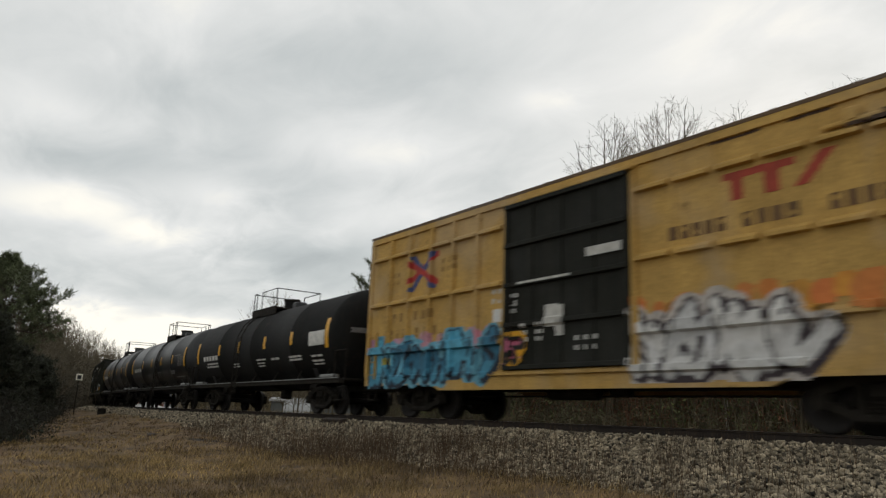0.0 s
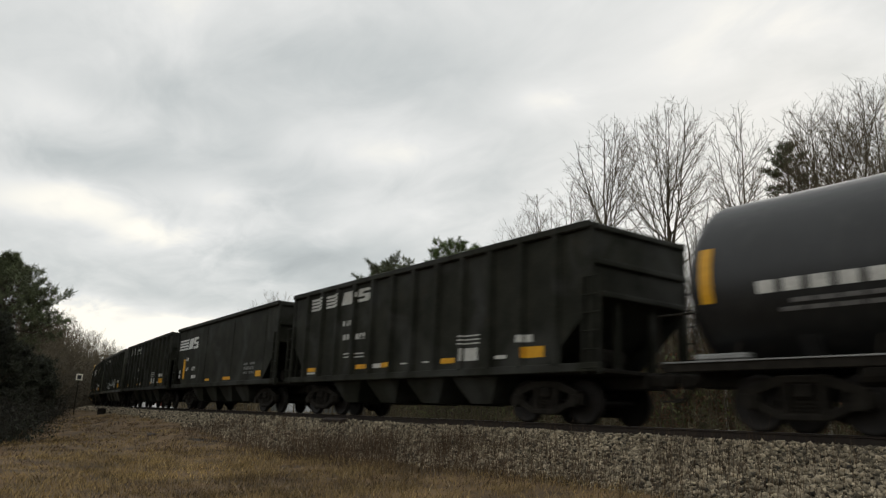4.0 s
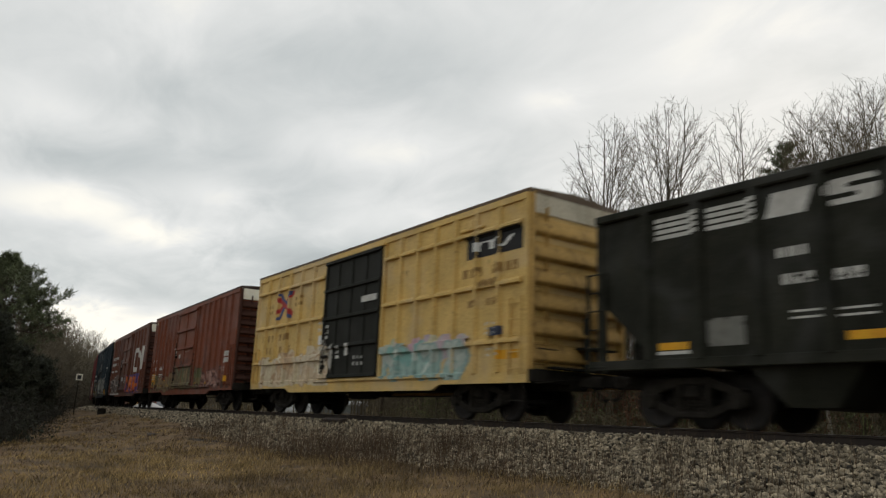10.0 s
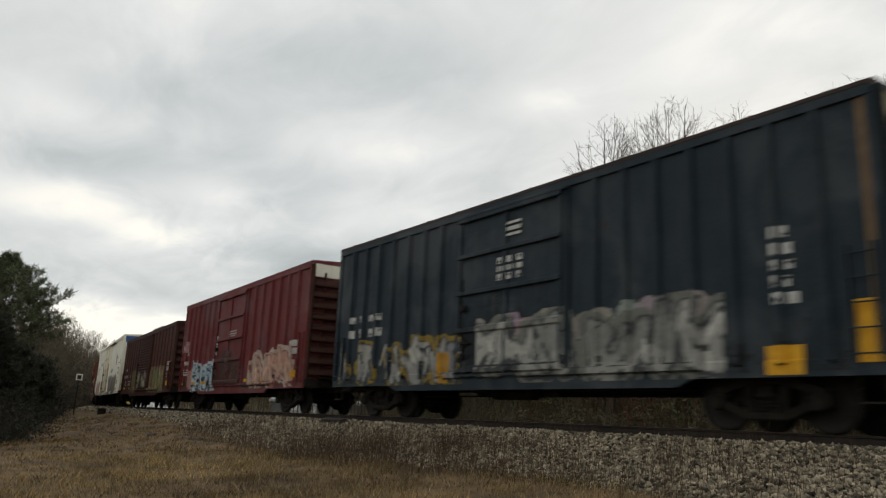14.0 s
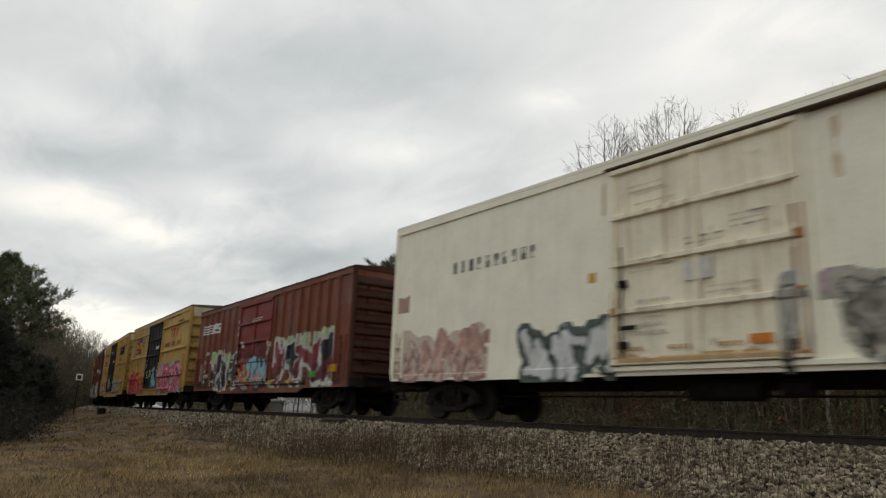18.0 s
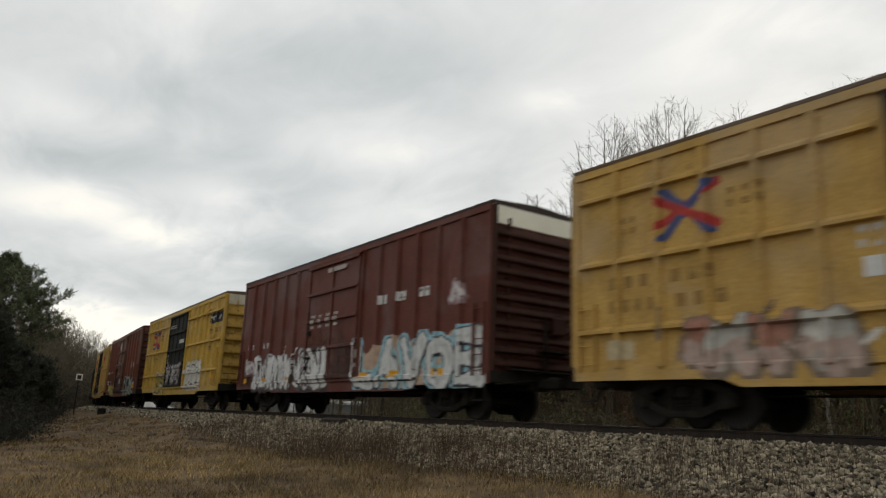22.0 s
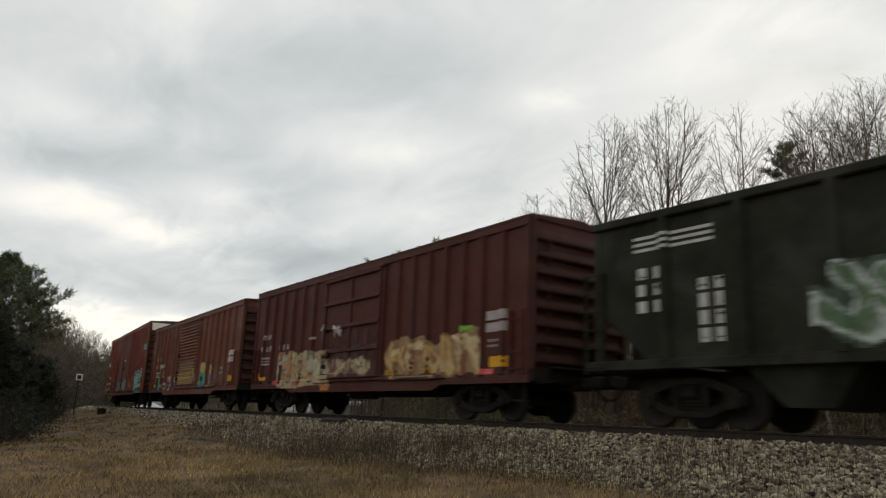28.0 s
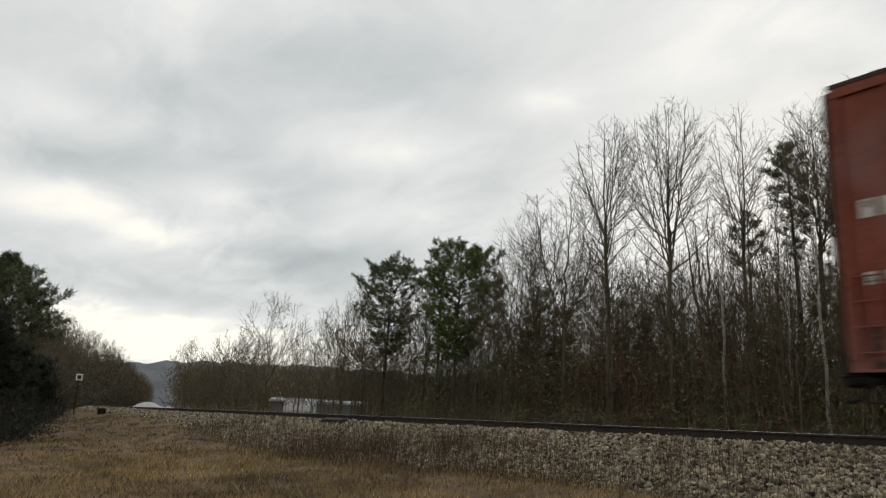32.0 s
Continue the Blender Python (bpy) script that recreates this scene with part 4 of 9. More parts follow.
for nm, n, s0, s1, v0, v1, h0, h1, mat, lab, per, size, thin, sd in (
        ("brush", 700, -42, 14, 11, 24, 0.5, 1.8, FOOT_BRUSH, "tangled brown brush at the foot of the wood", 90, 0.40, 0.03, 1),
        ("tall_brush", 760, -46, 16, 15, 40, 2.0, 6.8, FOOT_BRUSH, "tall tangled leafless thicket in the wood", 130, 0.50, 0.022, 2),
        ("green_brush", 420, -44, 16, 14, 34, 1.0, 5.6, GREEN_BRUSH, "dull green evergreen brush in the wood", 150, 0.16, 0.25, 3),
        ("rusty_brush", 64, -30, -8, 13.6, 17.5, 2.4, 6.4, RUST_LEAF, "small trees with rust-brown dead leaves", 190, 0.085, 0.4, 4),
        ("deep_brush", 420, -62, 18, 34, 62, 3.0, 8.0, BRUSH, "deep brown thicket far in the wood", 150, 0.8, 0.025, 5),
        ("low_far_brush", 500, -110, -40, 10, 30, 0.3, 0.9, BRUSH, "low brown weeds along the far side of the curve", 60, 0.3, 0.04, 8),
        ("far_brush", 620, -230, -62, 62, 120, 2.0, 8.0, BRUSH, "brown thicket along the far side of the line", 150, 0.8, 0.035, 6)):
    p, h = brush_band(n, s0, s1, v0, v1, h0, h1, 300 + sd)
    undergrowth(nm, p, h, per, mat, lab, 320 + sd, size, 0.45 if h1 < 3 else 0.8, thin=thin)


def saplings(n, s0, s1, v0, v1, h0, h1, seed):
    """Crowded thin upright stems with a few rising side twigs each."""
    rng = np.random.default_rng(seed)
    st = Sticks()
    p, hs = brush_band(n, s0, s1, v0, v1, h0, h1, seed + 1, 1.3)
    for q, h in zip(p, hs):
        q = Vector(q)
        r = 0.009 + 0.0032 * h * rng.uniform(0.6, 1.3)
        d = Vector((rng.normal(0, 0.07), rng.normal(0, 0.07), 1)).normalized()
        a = q
        for i in range(3):
            b = a + (d + Vector((rng.normal(0, 0.04), rng.normal(0, 0.04), 0))) * h / 3
            st.add(a, b, r * (1 - 0.28 * i), r * (0.72 - 0.28 * i))
            for _ in range(3 if i else 1):
                c = a.lerp(b, rng.random())
                e = c + Vector((rng.normal(0, 0.55), rng.normal(0, 0.55), rng.uniform(0.5, 1.2))) * rng.uniform(0.5, 1.1)
                st.add(c, e, 0.009, 0.006)
                f = c.lerp(e, rng.uniform(0.3, 0.7))
                st.add(f, f + Vector((rng.normal(0, 0.4), rng.normal(0, 0.4), rng.uniform(0.3, 0.8))) * 0.7, 0.007, 0.006)
            a = b
    ob = st.mesh("saplings", TWIG, 3)
    tagged(ob, "crowded thin leafless saplings in the wood", "saplings", kind="stuff")


saplings(1500, -50, 14, 13, 36, 2.0, 7.0, 345)
p, h = brush_band(520, -62, 12, 5.0, 10.5, 0.25, 0.8, 340)
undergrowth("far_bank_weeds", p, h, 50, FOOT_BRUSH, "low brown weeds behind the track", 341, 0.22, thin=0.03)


def near_brush():
    """The dark thicket on the near side, from the edge of the grass back along the line."""
    rng = np.random.default_rng(50)
    pts, hs = [], []
    while len(pts) < 1700:
        d = rng.uniform(21, 60) if rng.random() < 0.45 else rng.uniform(45, 330)
        a = math.radians(rng.uniform(165.5, 188))
        x, y = d * math.cos(a), d * math.sin(a)
        u = float(near_dist(x, y))
        line = 1.6 + (-x - 20) * 0.225
        if u < 4.5 or (x > -62 and y > line):
            continue
        pts.append((x, y, float(ground_z(x, y)) - 0.05))
        hs.append(rng.uniform(0.7, 1.5) * (1.0 if d < 45 else float(np.interp(d, [45, 62, 100, 330], [1.2, 3.0, 5.2, 7.5]))))
    close = [i for i, p in enumerate(pts) if p[0] > -62]
    away = [i for i, p in enumerate(pts) if p[0] <= -62]
    undergrowth("near_brush", [pts[i] for i in close], [hs[i] for i in close], 260, SHADE_BRUSH, "tangled thicket beside the line, coloured dark for the wood's shade", 51, 0.30, 0.7, 8, 0.02)
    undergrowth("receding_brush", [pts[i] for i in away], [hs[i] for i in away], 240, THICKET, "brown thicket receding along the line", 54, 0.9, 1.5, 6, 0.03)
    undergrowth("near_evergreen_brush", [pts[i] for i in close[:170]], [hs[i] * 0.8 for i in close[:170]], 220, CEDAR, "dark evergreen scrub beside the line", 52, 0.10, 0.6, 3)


near_brush()


# ---- far hills ----
def hills():
    rng = random.Random(4)
    # brown winter woods tinted blue-grey: distance haze is put into the base colour
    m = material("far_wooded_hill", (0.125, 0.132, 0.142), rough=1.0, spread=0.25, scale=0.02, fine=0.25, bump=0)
    az = np.radians(np.linspace(60, 215, 420))
    el = np.interp(np.degrees(az), [60, 110, 138, 146, 153, 158, 162, 164, 166, 170, 180, 215], [3.6, 3.8, 3.8, 3.9, 4.0, 3.9, 3.8, 3.7, 3.3, 3.3, 4.5, 5.0])
    jag = np.array([rng.uniform(-1, 1) for _ in az]) * 0.05 + 0.06 * np.sin(az * 150) + 0.05 * np.sin(az * 61 + 1)
    D = 900.0
    top = np.tan(np.radians(el + jag)) * D
    rows = []
    for f, dist in ((0.0, D - 260), (0.25, D - 190), (0.6, D - 90), (1.0, D), (0.3, D + 200), (0.0, D + 320)):
        z = -8 + (top + 8) * f
        rows.append(np.stack([np.cos(az) * dist, np.sin(az) * dist, z], -1))
    g = np.array(rows)
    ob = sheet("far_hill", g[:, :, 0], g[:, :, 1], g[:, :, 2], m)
    tagged(ob, "far wooded ridge beyond the valley, blue-grey haze in its colour", "hill", kind="structure")
    # the nearer tree line at its foot
    pts, hs = [], []
    r2 = np.random.default_rng(8)
    for _ in range(1100):
        d = r2.uniform(170, 330)
        a = math.radians(r2.uniform(125, 163.0))
        pts.append((d * math.cos(a), d * math.sin(a), float(ground_z(d * math.cos(a), d * math.sin(a))) - 0.2))
        hs.append(r2.uniform(10, 16.5) * d / 260)
    undergrowth("far_tree_line", pts, hs, 60, BRUSH, "far brown line of leafless woods", 53, 2.2, 2.4, 6, 0.05)


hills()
rnd = random.Random(19)
far_belt = thing("far_tree_belt", "far belt of leafless trees beyond the curve", "woods", kind="stuff")
for i in range(90):
    d, a = rnd.uniform(95, 260), radians(rnd.uniform(146, 162.5))
    x, y = d * math.cos(a), d * math.sin(a)
    if -float(near_dist(x, y)) < 9 or (x + 125) ** 2 + (y - 72) ** 2 < 650:
        continue
    sc_ = rnd.uniform(0.65, 0.95) * (0.7 + d / 400)
    belt_tree(far_belt, near_trees[i % 3], pose(x, y, float(ground_z(x, y)), 0, 0, rnd.uniform(0, 360)), sc_)

# ---- the train ----
def spray_material():
    m = bpy.data.materials.new("spray_and_stencil_paint")
    m.use_nodes = True
    nt = m.node_tree
    b = nt.nodes["Principled BSDF"]
    at = nt.nodes.new("ShaderNodeAttribute")
    at.attribute_name = "paint"
    tc, nz, mx = nt.nodes.new("ShaderNodeTexCoord"), nt.nodes.new("ShaderNodeTexNoise"), nt.nodes.new("ShaderNodeMixRGB")
    nz.inputs["Scale"].default_value, nz.inputs["Detail"].default_value = 7.0, 6
    nt.links.new(tc.outputs["Object"], nz.inputs["Vector"])
    mx.blend_type, mx.inputs[0].default_value = "OVERLAY", 0.45
    nt.links.new(at.outputs["Color"], mx.inputs[1])
    nt.links.new(nz.outputs[0], mx.inputs[2])
    # the paint runs and wears with the weather
    mp, st, rp, wr = nt.nodes.new("ShaderNodeMapping"), nt.nodes.new("ShaderNodeTexNoise"), nt.nodes.new("ShaderNodeMapRange"), nt.nodes.new("ShaderNodeMixRGB")
    mp.inputs["Scale"].default_value = (5.0, 5.0, 0.5)
    nt.links.new(tc.outputs["Object"], mp.inputs[0])
    nt.links.new(mp.outputs[0], st.inputs["Vector"])
    st.inputs["Scale"].default_value, st.inputs["Detail"].default_value = 2.0, 6
    nt.links.new(st.outputs[0], rp.inputs[0])
    rp.inputs[1].default_value, rp.inputs[2].default_value, rp.inputs[4].default_value = 0.52, 0.80, 0.38
    nt.links.new(rp.outputs[0], wr.inputs[0])
    nt.links.new(mx.outputs[0], wr.inputs[1])
    wr.inputs[2].default_value = (0.09, 0.06, 0.04, 1)
    nt.links.new(wr.outputs[0], b.inputs["Base Color"])
    b.inputs["Roughness"].default_value = 0.6
    b.inputs["Specular IOR Level"].default_value = 0.22
    return m


SPRAY = spray_material()
GLYPHS = {
    "M": [[(0, 0), (0.08, 1), (0.5, 0.35), (0.92, 1), (1, 0)]],
    "E": [[(1, 0), (0, 0), (0, 1), (1, 1)], [(0, 0.5), (0.75, 0.5)]],
    "C": [[(1, 0.9), (0.7, 1), (0.15, 0.9), (0, 0.5), (0.15, 0.1), (0.7, 0), (1, 0.1)]],
    "R": [[(0, 0), (0, 1), (0.8, 1), (1, 0.75), (0.8, 0.5), (0, 0.5)], [(0.5, 0.5), (1, 0)]],
    "O": [[(0.5, 1), (0.1, 0.85), (0, 0.5), (0.1, 0.15), (0.5, 0), (0.9, 0.15), (1, 0.5), (0.9, 0.85), (0.5, 1)]],
    "L": [[(0, 1), (0, 0), (1, 0)]],
    "A": [[(0, 0), (0.5, 1), (1, 0)], [(0.2, 0.35), (0.8, 0.35)]],
    "V": [[(0, 1), (0.5, 0), (1, 1)]],
}


def stroke_field(X, Z, lines):
    d = np.full(X.shape, 9.0)
    for line in lines:
        for (ax, az), (bx, bz) in zip(line[:-1], line[1:]):
            vx, vz = bx - ax, bz - az
            t = np.clip(((X - ax) * vx + (Z - az) * vz) / (vx * vx + vz * vz + 1e-9), 0, 1)
            d = np.minimum(d, np.hypot(X - ax - t * vx, Z - az - t * vz))
    return d


def lay(RGB, on, mask, colour):
    RGB[mask] = colour
    on |= mask


def block_form(rnd):
    """One wild form round the unit square: bent stems, slanting joins and spikes. It stands for no letter."""
    lean = rnd.uniform(-0.45, 0.45)
    at = lambda x, z: (x + lean * (z - 0.5), z)
    lines = []
    xs = sorted(rnd.uniform(-0.25, 1.25) for _ in range(rnd.choice((2, 3, 3))))
    for x in xs:
        a, b = rnd.uniform(-0.05, 0.25), rnd.uniform(0.70, 1.08)
        lines.append([at(x + rnd.uniform(-0.18, 0.18), a), at(x + rnd.uniform(-0.22, 0.22), rnd.uniform(0.35, 0.65)), at(x + rnd.uniform(-0.12, 0.12), b)])
    for a, b in zip(xs[:-1], xs[1:]):
        if rnd.random() < 0.65:
            lines.append([at(a, rnd.uniform(0.55, 1.0)), at(b, rnd.uniform(0.0, 0.5))])
        else:
            z = rnd.uniform(0.0, 1.0)
            lines.append([at(a, z), at((a + b) / 2, z + rnd.uniform(-0.25, 0.25)), at(b, z + rnd.uniform(-0.2, 0.2))])
    x = rnd.choice(xs)
    lines.append([at(x, rnd.choice((0.08, 0.92))), at(x + rnd.choice((-0.6, 0.6)), rnd.uniform(0.0, 1.0))])
    return lines


def graffiti(word="", n=5, fill=(0.6, 0.6, 0.6), fill2=None, edge=(0.02, 0.02, 0.02), halo=None, back=None, thick=0.11, seed=1, inner=None, fade=0.0, cap=None, shade=True):
    """A painter of a spray piece over a rectangle: a word, or n chunky forms that spell nothing."""
    def do(X, Z, x0, x1, z0, z1):
        rnd = random.Random(seed)
        w, h = x1 - x0, z1 - z0
        RGB, on = np.zeros(X.shape + (3,)), np.zeros(X.shape, bool)
        k = len(word) or n
        cw = w / k
        wob = 0.030 * np.sin(X * 5 + seed) + 0.025 * np.sin(Z * 7 + X * 2) + 0.012 * np.sin(X * 17 - Z * 13)
        if cap is not None:
            for i in range(int(w / 0.34)):
                cx, r = x0 + (i + rnd.random()) * 0.34, rnd.uniform(0.16, 0.34)
                cz = z1 - r * 0.9 - rnd.uniform(0, 0.14) * h
                d = np.hypot(X - cx, Z - cz) + wob
                lay(RGB, on, d < r, tuple(c * rnd.uniform(0.75, 1.1) for c in cap))
        if back is not None:
            lo = z0 + h * (0.04 + 0.04 * np.sin(X * 1.7 + seed))
            hi = z1 - h * (0.16 + 0.10 * np.sin(X * 2.3 + seed * 2) + 0.06 * np.sin(X * 6.1))
            lay(RGB, on, (Z > lo) & (Z < hi) & (X > x0 + 0.1) & (X < x1 - 0.1), back)
        tk = thick * (1.0 + 0.18 * np.sin(X * 3.3 + Z * 2.1 + seed))
        forms = []
        for i in range(k):
            cx0, cx1 = x0 + i * cw + cw * (0.14 if word else 0.06), x0 + (i + 1) * cw - cw * (0.14 if word else 0.06)
            cz0, cz1 = z0 + thick + rnd.uniform(0, 0.05) * h, z1 - thick * 1.2 - rnd.uniform(0.02, 0.16) * h
            lines = GLYPHS[word[i]] if word else block_form(rnd)
            lines = [[(cx0 + a * (cx1 - cx0), cz0 + b * (cz1 - cz0)) for a, b in ln] for ln in lines]
            forms.append((lines, stroke_field(X, Z, lines) + wob, fill if fill2 is None or rnd.random() < 0.55 else fill2, cz0 + rnd.uniform(0.25, 0.6) * (cz1 - cz0)))
        D = np.min([f for _, f, _, _ in forms], axis=0)
        if halo is not None:
            lay(RGB, on, D < tk + 0.13 + 1.5 * wob, halo)
        for lines, f, c, split in forms:
            if shade:
                lay(RGB, on, stroke_field(X - 0.07, Z + 0.06, lines) + wob < tk + 0.02, edge)
            wide = tk * (1.0 if word else 0.78)
            lay(RGB, on, f < wide + 0.04, edge)
            lay(RGB, on, f < wide, c)
            if fill2 is not None and not word:
                low = Z < split + 0.10 * np.sin(X * 6 + seed)
                lay(RGB, on, (f < wide) & low, tuple(0.5 * p + 0.5 * q for p, q in zip(c, fill2 if c == fill else fill)))
            if inner is not None:
                lay(RGB, on, (f < tk * 0.30) & (np.sin(X * 7 + Z * 5 + seed) > -0.4), inner)
            elif shade:
                lay(RGB, on, (f > tk * 0.50) & (f < wide) & (np.sin(X * 4.3 - Z * 6.1 + seed) > 0.25), tuple(0.6 * p + 0.4 * q for p, q in zip(c, edge)))
        if not word:
            # dark slashes and pale highlights across the forms
            for i in range(2 * k):
                a = x0 + rnd.random() * w
                z = z0 + rnd.uniform(0.1, 0.7) * h
                f = stroke_field(X, Z, [[(a, z), (a + rnd.uniform(-0.35, 0.35), z + rnd.uniform(0.1, 0.4) * h)]]) + 0.6 * wob
                lay(RGB, on, f < rnd.uniform(0.02, 0.05), edge if i % 3 else tuple(min(0.75, 1.25 * q + 0.05) for q in fill))
        if fade:
            on &= ~((np.sin(X * 11 + Z * 17 + seed) + np.sin(X * 23 - Z * 9) + np.sin(Z * 31 + X * 3)) > 3 - 3 * fade)
        return RGB, on
    return do


def bars(colour, rows=1, chunks=4, gap=0.25, seed=3, solid=0.8):
    """A painter of unreadable lettering: rows of short groups of narrow blocks."""
    def do(X, Z, x0, x1, z0, z1):
        rnd = random.Random(seed)
        RGB, on = np.zeros(X.shape + (3,)), np.zeros(X.shape, bool)
        rh = (z1 - z0) / rows
        for r in range(rows):
            zb = z0 + r * rh
            lo, hi = zb + rh * (1 - solid) / 2, zb + rh * (1 + solid) / 2
            cw = (x1 - x0) / chunks
            for c in range(chunks):
                a = x0 + c * cw
                b = a + cw * (1 - gap) * (rnd.uniform(0.7, 1.0))
                m = max(1, round((b - a) / (0.75 * (hi - lo) + 0.05)))
                for g in range(m):
                    p, q = a + (b - a) * g / m, a + (b - a) * (g + 0.80) / m
                    blk = (X >= p) & (X <= q) & (Z >= lo) & (Z <= hi)
                    if q - p > 0.12 and rnd.random() < 0.6:
                        mid = lo + (hi - lo) * rnd.choice((0.3, 0.7))
                        blk &= ~((np.abs(X - (p + q) / 2) < (q - p) * 0.16) & (np.abs(Z - mid) < (hi - lo) * 0.16))
                    lay(RGB, on, blk, colour)
        return RGB, on
    return do


def patch(colour, ragged=0.0, seed=1):
    def do(X, Z, x0, x1, z0, z1):
        RGB = np.zeros(X.shape + (3,))
        r = ragged * (np.sin(X * 3 + seed) * 0.4 + np.sin(X * 7.3 + seed * 2) * 0.3 + np.sin(X * 15.1) * 0.2 + np.sin(Z * 9 + X * 5) * 0.25)
        on = (X >= x0 + np.abs(r)) & (X <= x1 - np.abs(r)) & (Z >= z0) & (Z <= z1 + r - ragged * 0.6)
        RGB[on] = colour
        return RGB, on
    return do


def grime(seed, colour, much=0.5):
    """Ragged soot and rust runs: broken vertical flecks of uneven length."""
    def do(X, Z, x0, x1, z0, z1):
        rng = np.random.default_rng(seed)
        i, j = ((X - x0) / 0.03).astype(int), ((Z - z0) / 0.10).astype(int)
        col = rng.random(i.max() + 2)
        col = 0.5 * col + 0.25 * np.roll(col, 1) + 0.25 * np.roll(col, 2)
        blot = rng.random((j.max() + 3, i.max() // 5 + 3))
        b = blot[j, i // 5] * 0.6 + blot[j + 1, i // 5] * 0.4
        h = (Z - z0) / (z1 - z0)
        on = (col[i] * 0.6 + b * 0.6 + rng.random(X.shape) * 0.34 - 0.45 * h) > 0.82 - much * 0.62
        RGB = np.zeros(X.shape + (3,))
        RGB[...] = np.asarray(colour) * (0.8 + 0.5 * b[..., None])
        return RGB, on
    return do


def tile_rows(colour, rows=4):
    def do(X, Z, x0, x1, z0, z1):
        v = (Z - z0) / (z1 - z0) * rows
        on = (X >= x0) & (X <= x1) & (np.abs(np.mod(v, 1.0) - 0.5) < 0.40) & (v > 0) & (v < rows)
        RGB = np.zeros(X.shape + (3,))
        RGB[on] = colour
        return RGB, on
    return do


def saltire(X, Z, x0, x1, z0, z1):
    """Crossed red and blue arrows on the yellow cars."""
    RGB, on = np.zeros(X.shape + (3,)), np.zeros(X.shape, bool)
    w, h = x1 - x0, z1 - z0
    for a, b, col in (((0.05, 0.28), (0.95, 0.92), (0.42, 0.045, 0.035)), ((0.12, 0.02), (0.85, 0.98), (0.07, 0.09, 0.20)), ((0.15, 0.98), (0.88, 0.02), (0.07, 0.09, 0.20)),
                      ((0.05, 0.80), (0.95, 0.16), (0.42, 0.045, 0.035))):
        d = stroke_field(X, Z, [[(x0 + a[0] * w, z0 + a[1] * h), (x0 + b[0] * w, z0 + b[1] * h)]])
        lay(RGB, on, d < 0.085, col)
    return RGB, on


def wedge_mark(colour):
    """A leaning block with a slanting foot."""
    def do(X, Z, x0, x1, z0, z1):
        f, v = (X - x0) / (x1 - x0), (Z - z0) / (z1 - z0)
        on = (f > 0.02 + 0.18 * v) & (f < 0.80 + 0.20 * v) & (v > 0) & (v < 1)
        RGB = np.zeros(X.shape + (3,))
        RGB[on] = colour
        return RGB, on
    return do


def slot_block(colour):
    """A rounded block with two short slots, one from each flank."""
    def do(X, Z, x0, x1, z0, z1):
        f, v = (X - x0) / (x1 - x0), (Z - z0) / (z1 - z0)
        r = np.hypot(np.maximum(np.abs(f - 0.5) - 0.28, 0) / 0.22, np.maximum(np.abs(v - 0.5) - 0.22, 0) / 0.28)
        on = (r < 1) & ~((np.abs(v - 0.66) < 0.055) & (f > 0.40)) & ~((np.abs(v - 0.34) < 0.055) & (f < 0.60))
        RGB = np.zeros(X.shape + (3,))
        RGB[on] = colour
        return RGB, on
    return do


def worm_mark(colour):
    """A thick rounded bracket beside a slanting band and a post."""
    def do(X, Z, x0, x1, z0, z1):
        RGB, on = np.zeros(X.shape + (3,)), np.zeros(X.shape, bool)
        w, h = x1 - x0, z1 - z0
        P = lambda a, b: (x0 + a * w, z0 + b * h)
        q = stroke_field(X, Z, [[P(0.42, 0.90), P(0.13, 0.90), P(0.07, 0.82), P(0.07, 0.18), P(0.13, 0.10), P(0.46, 0.10)]])
        lay(RGB, on, q < 0.105 * h, colour)
        q = stroke_field(X, Z, [[P(0.54, 0.90), P(0.90, 0.10), P(0.95, 0.90)]])
        lay(RGB, on, q < 0.105 * h, colour)
        return RGB, on
    return do


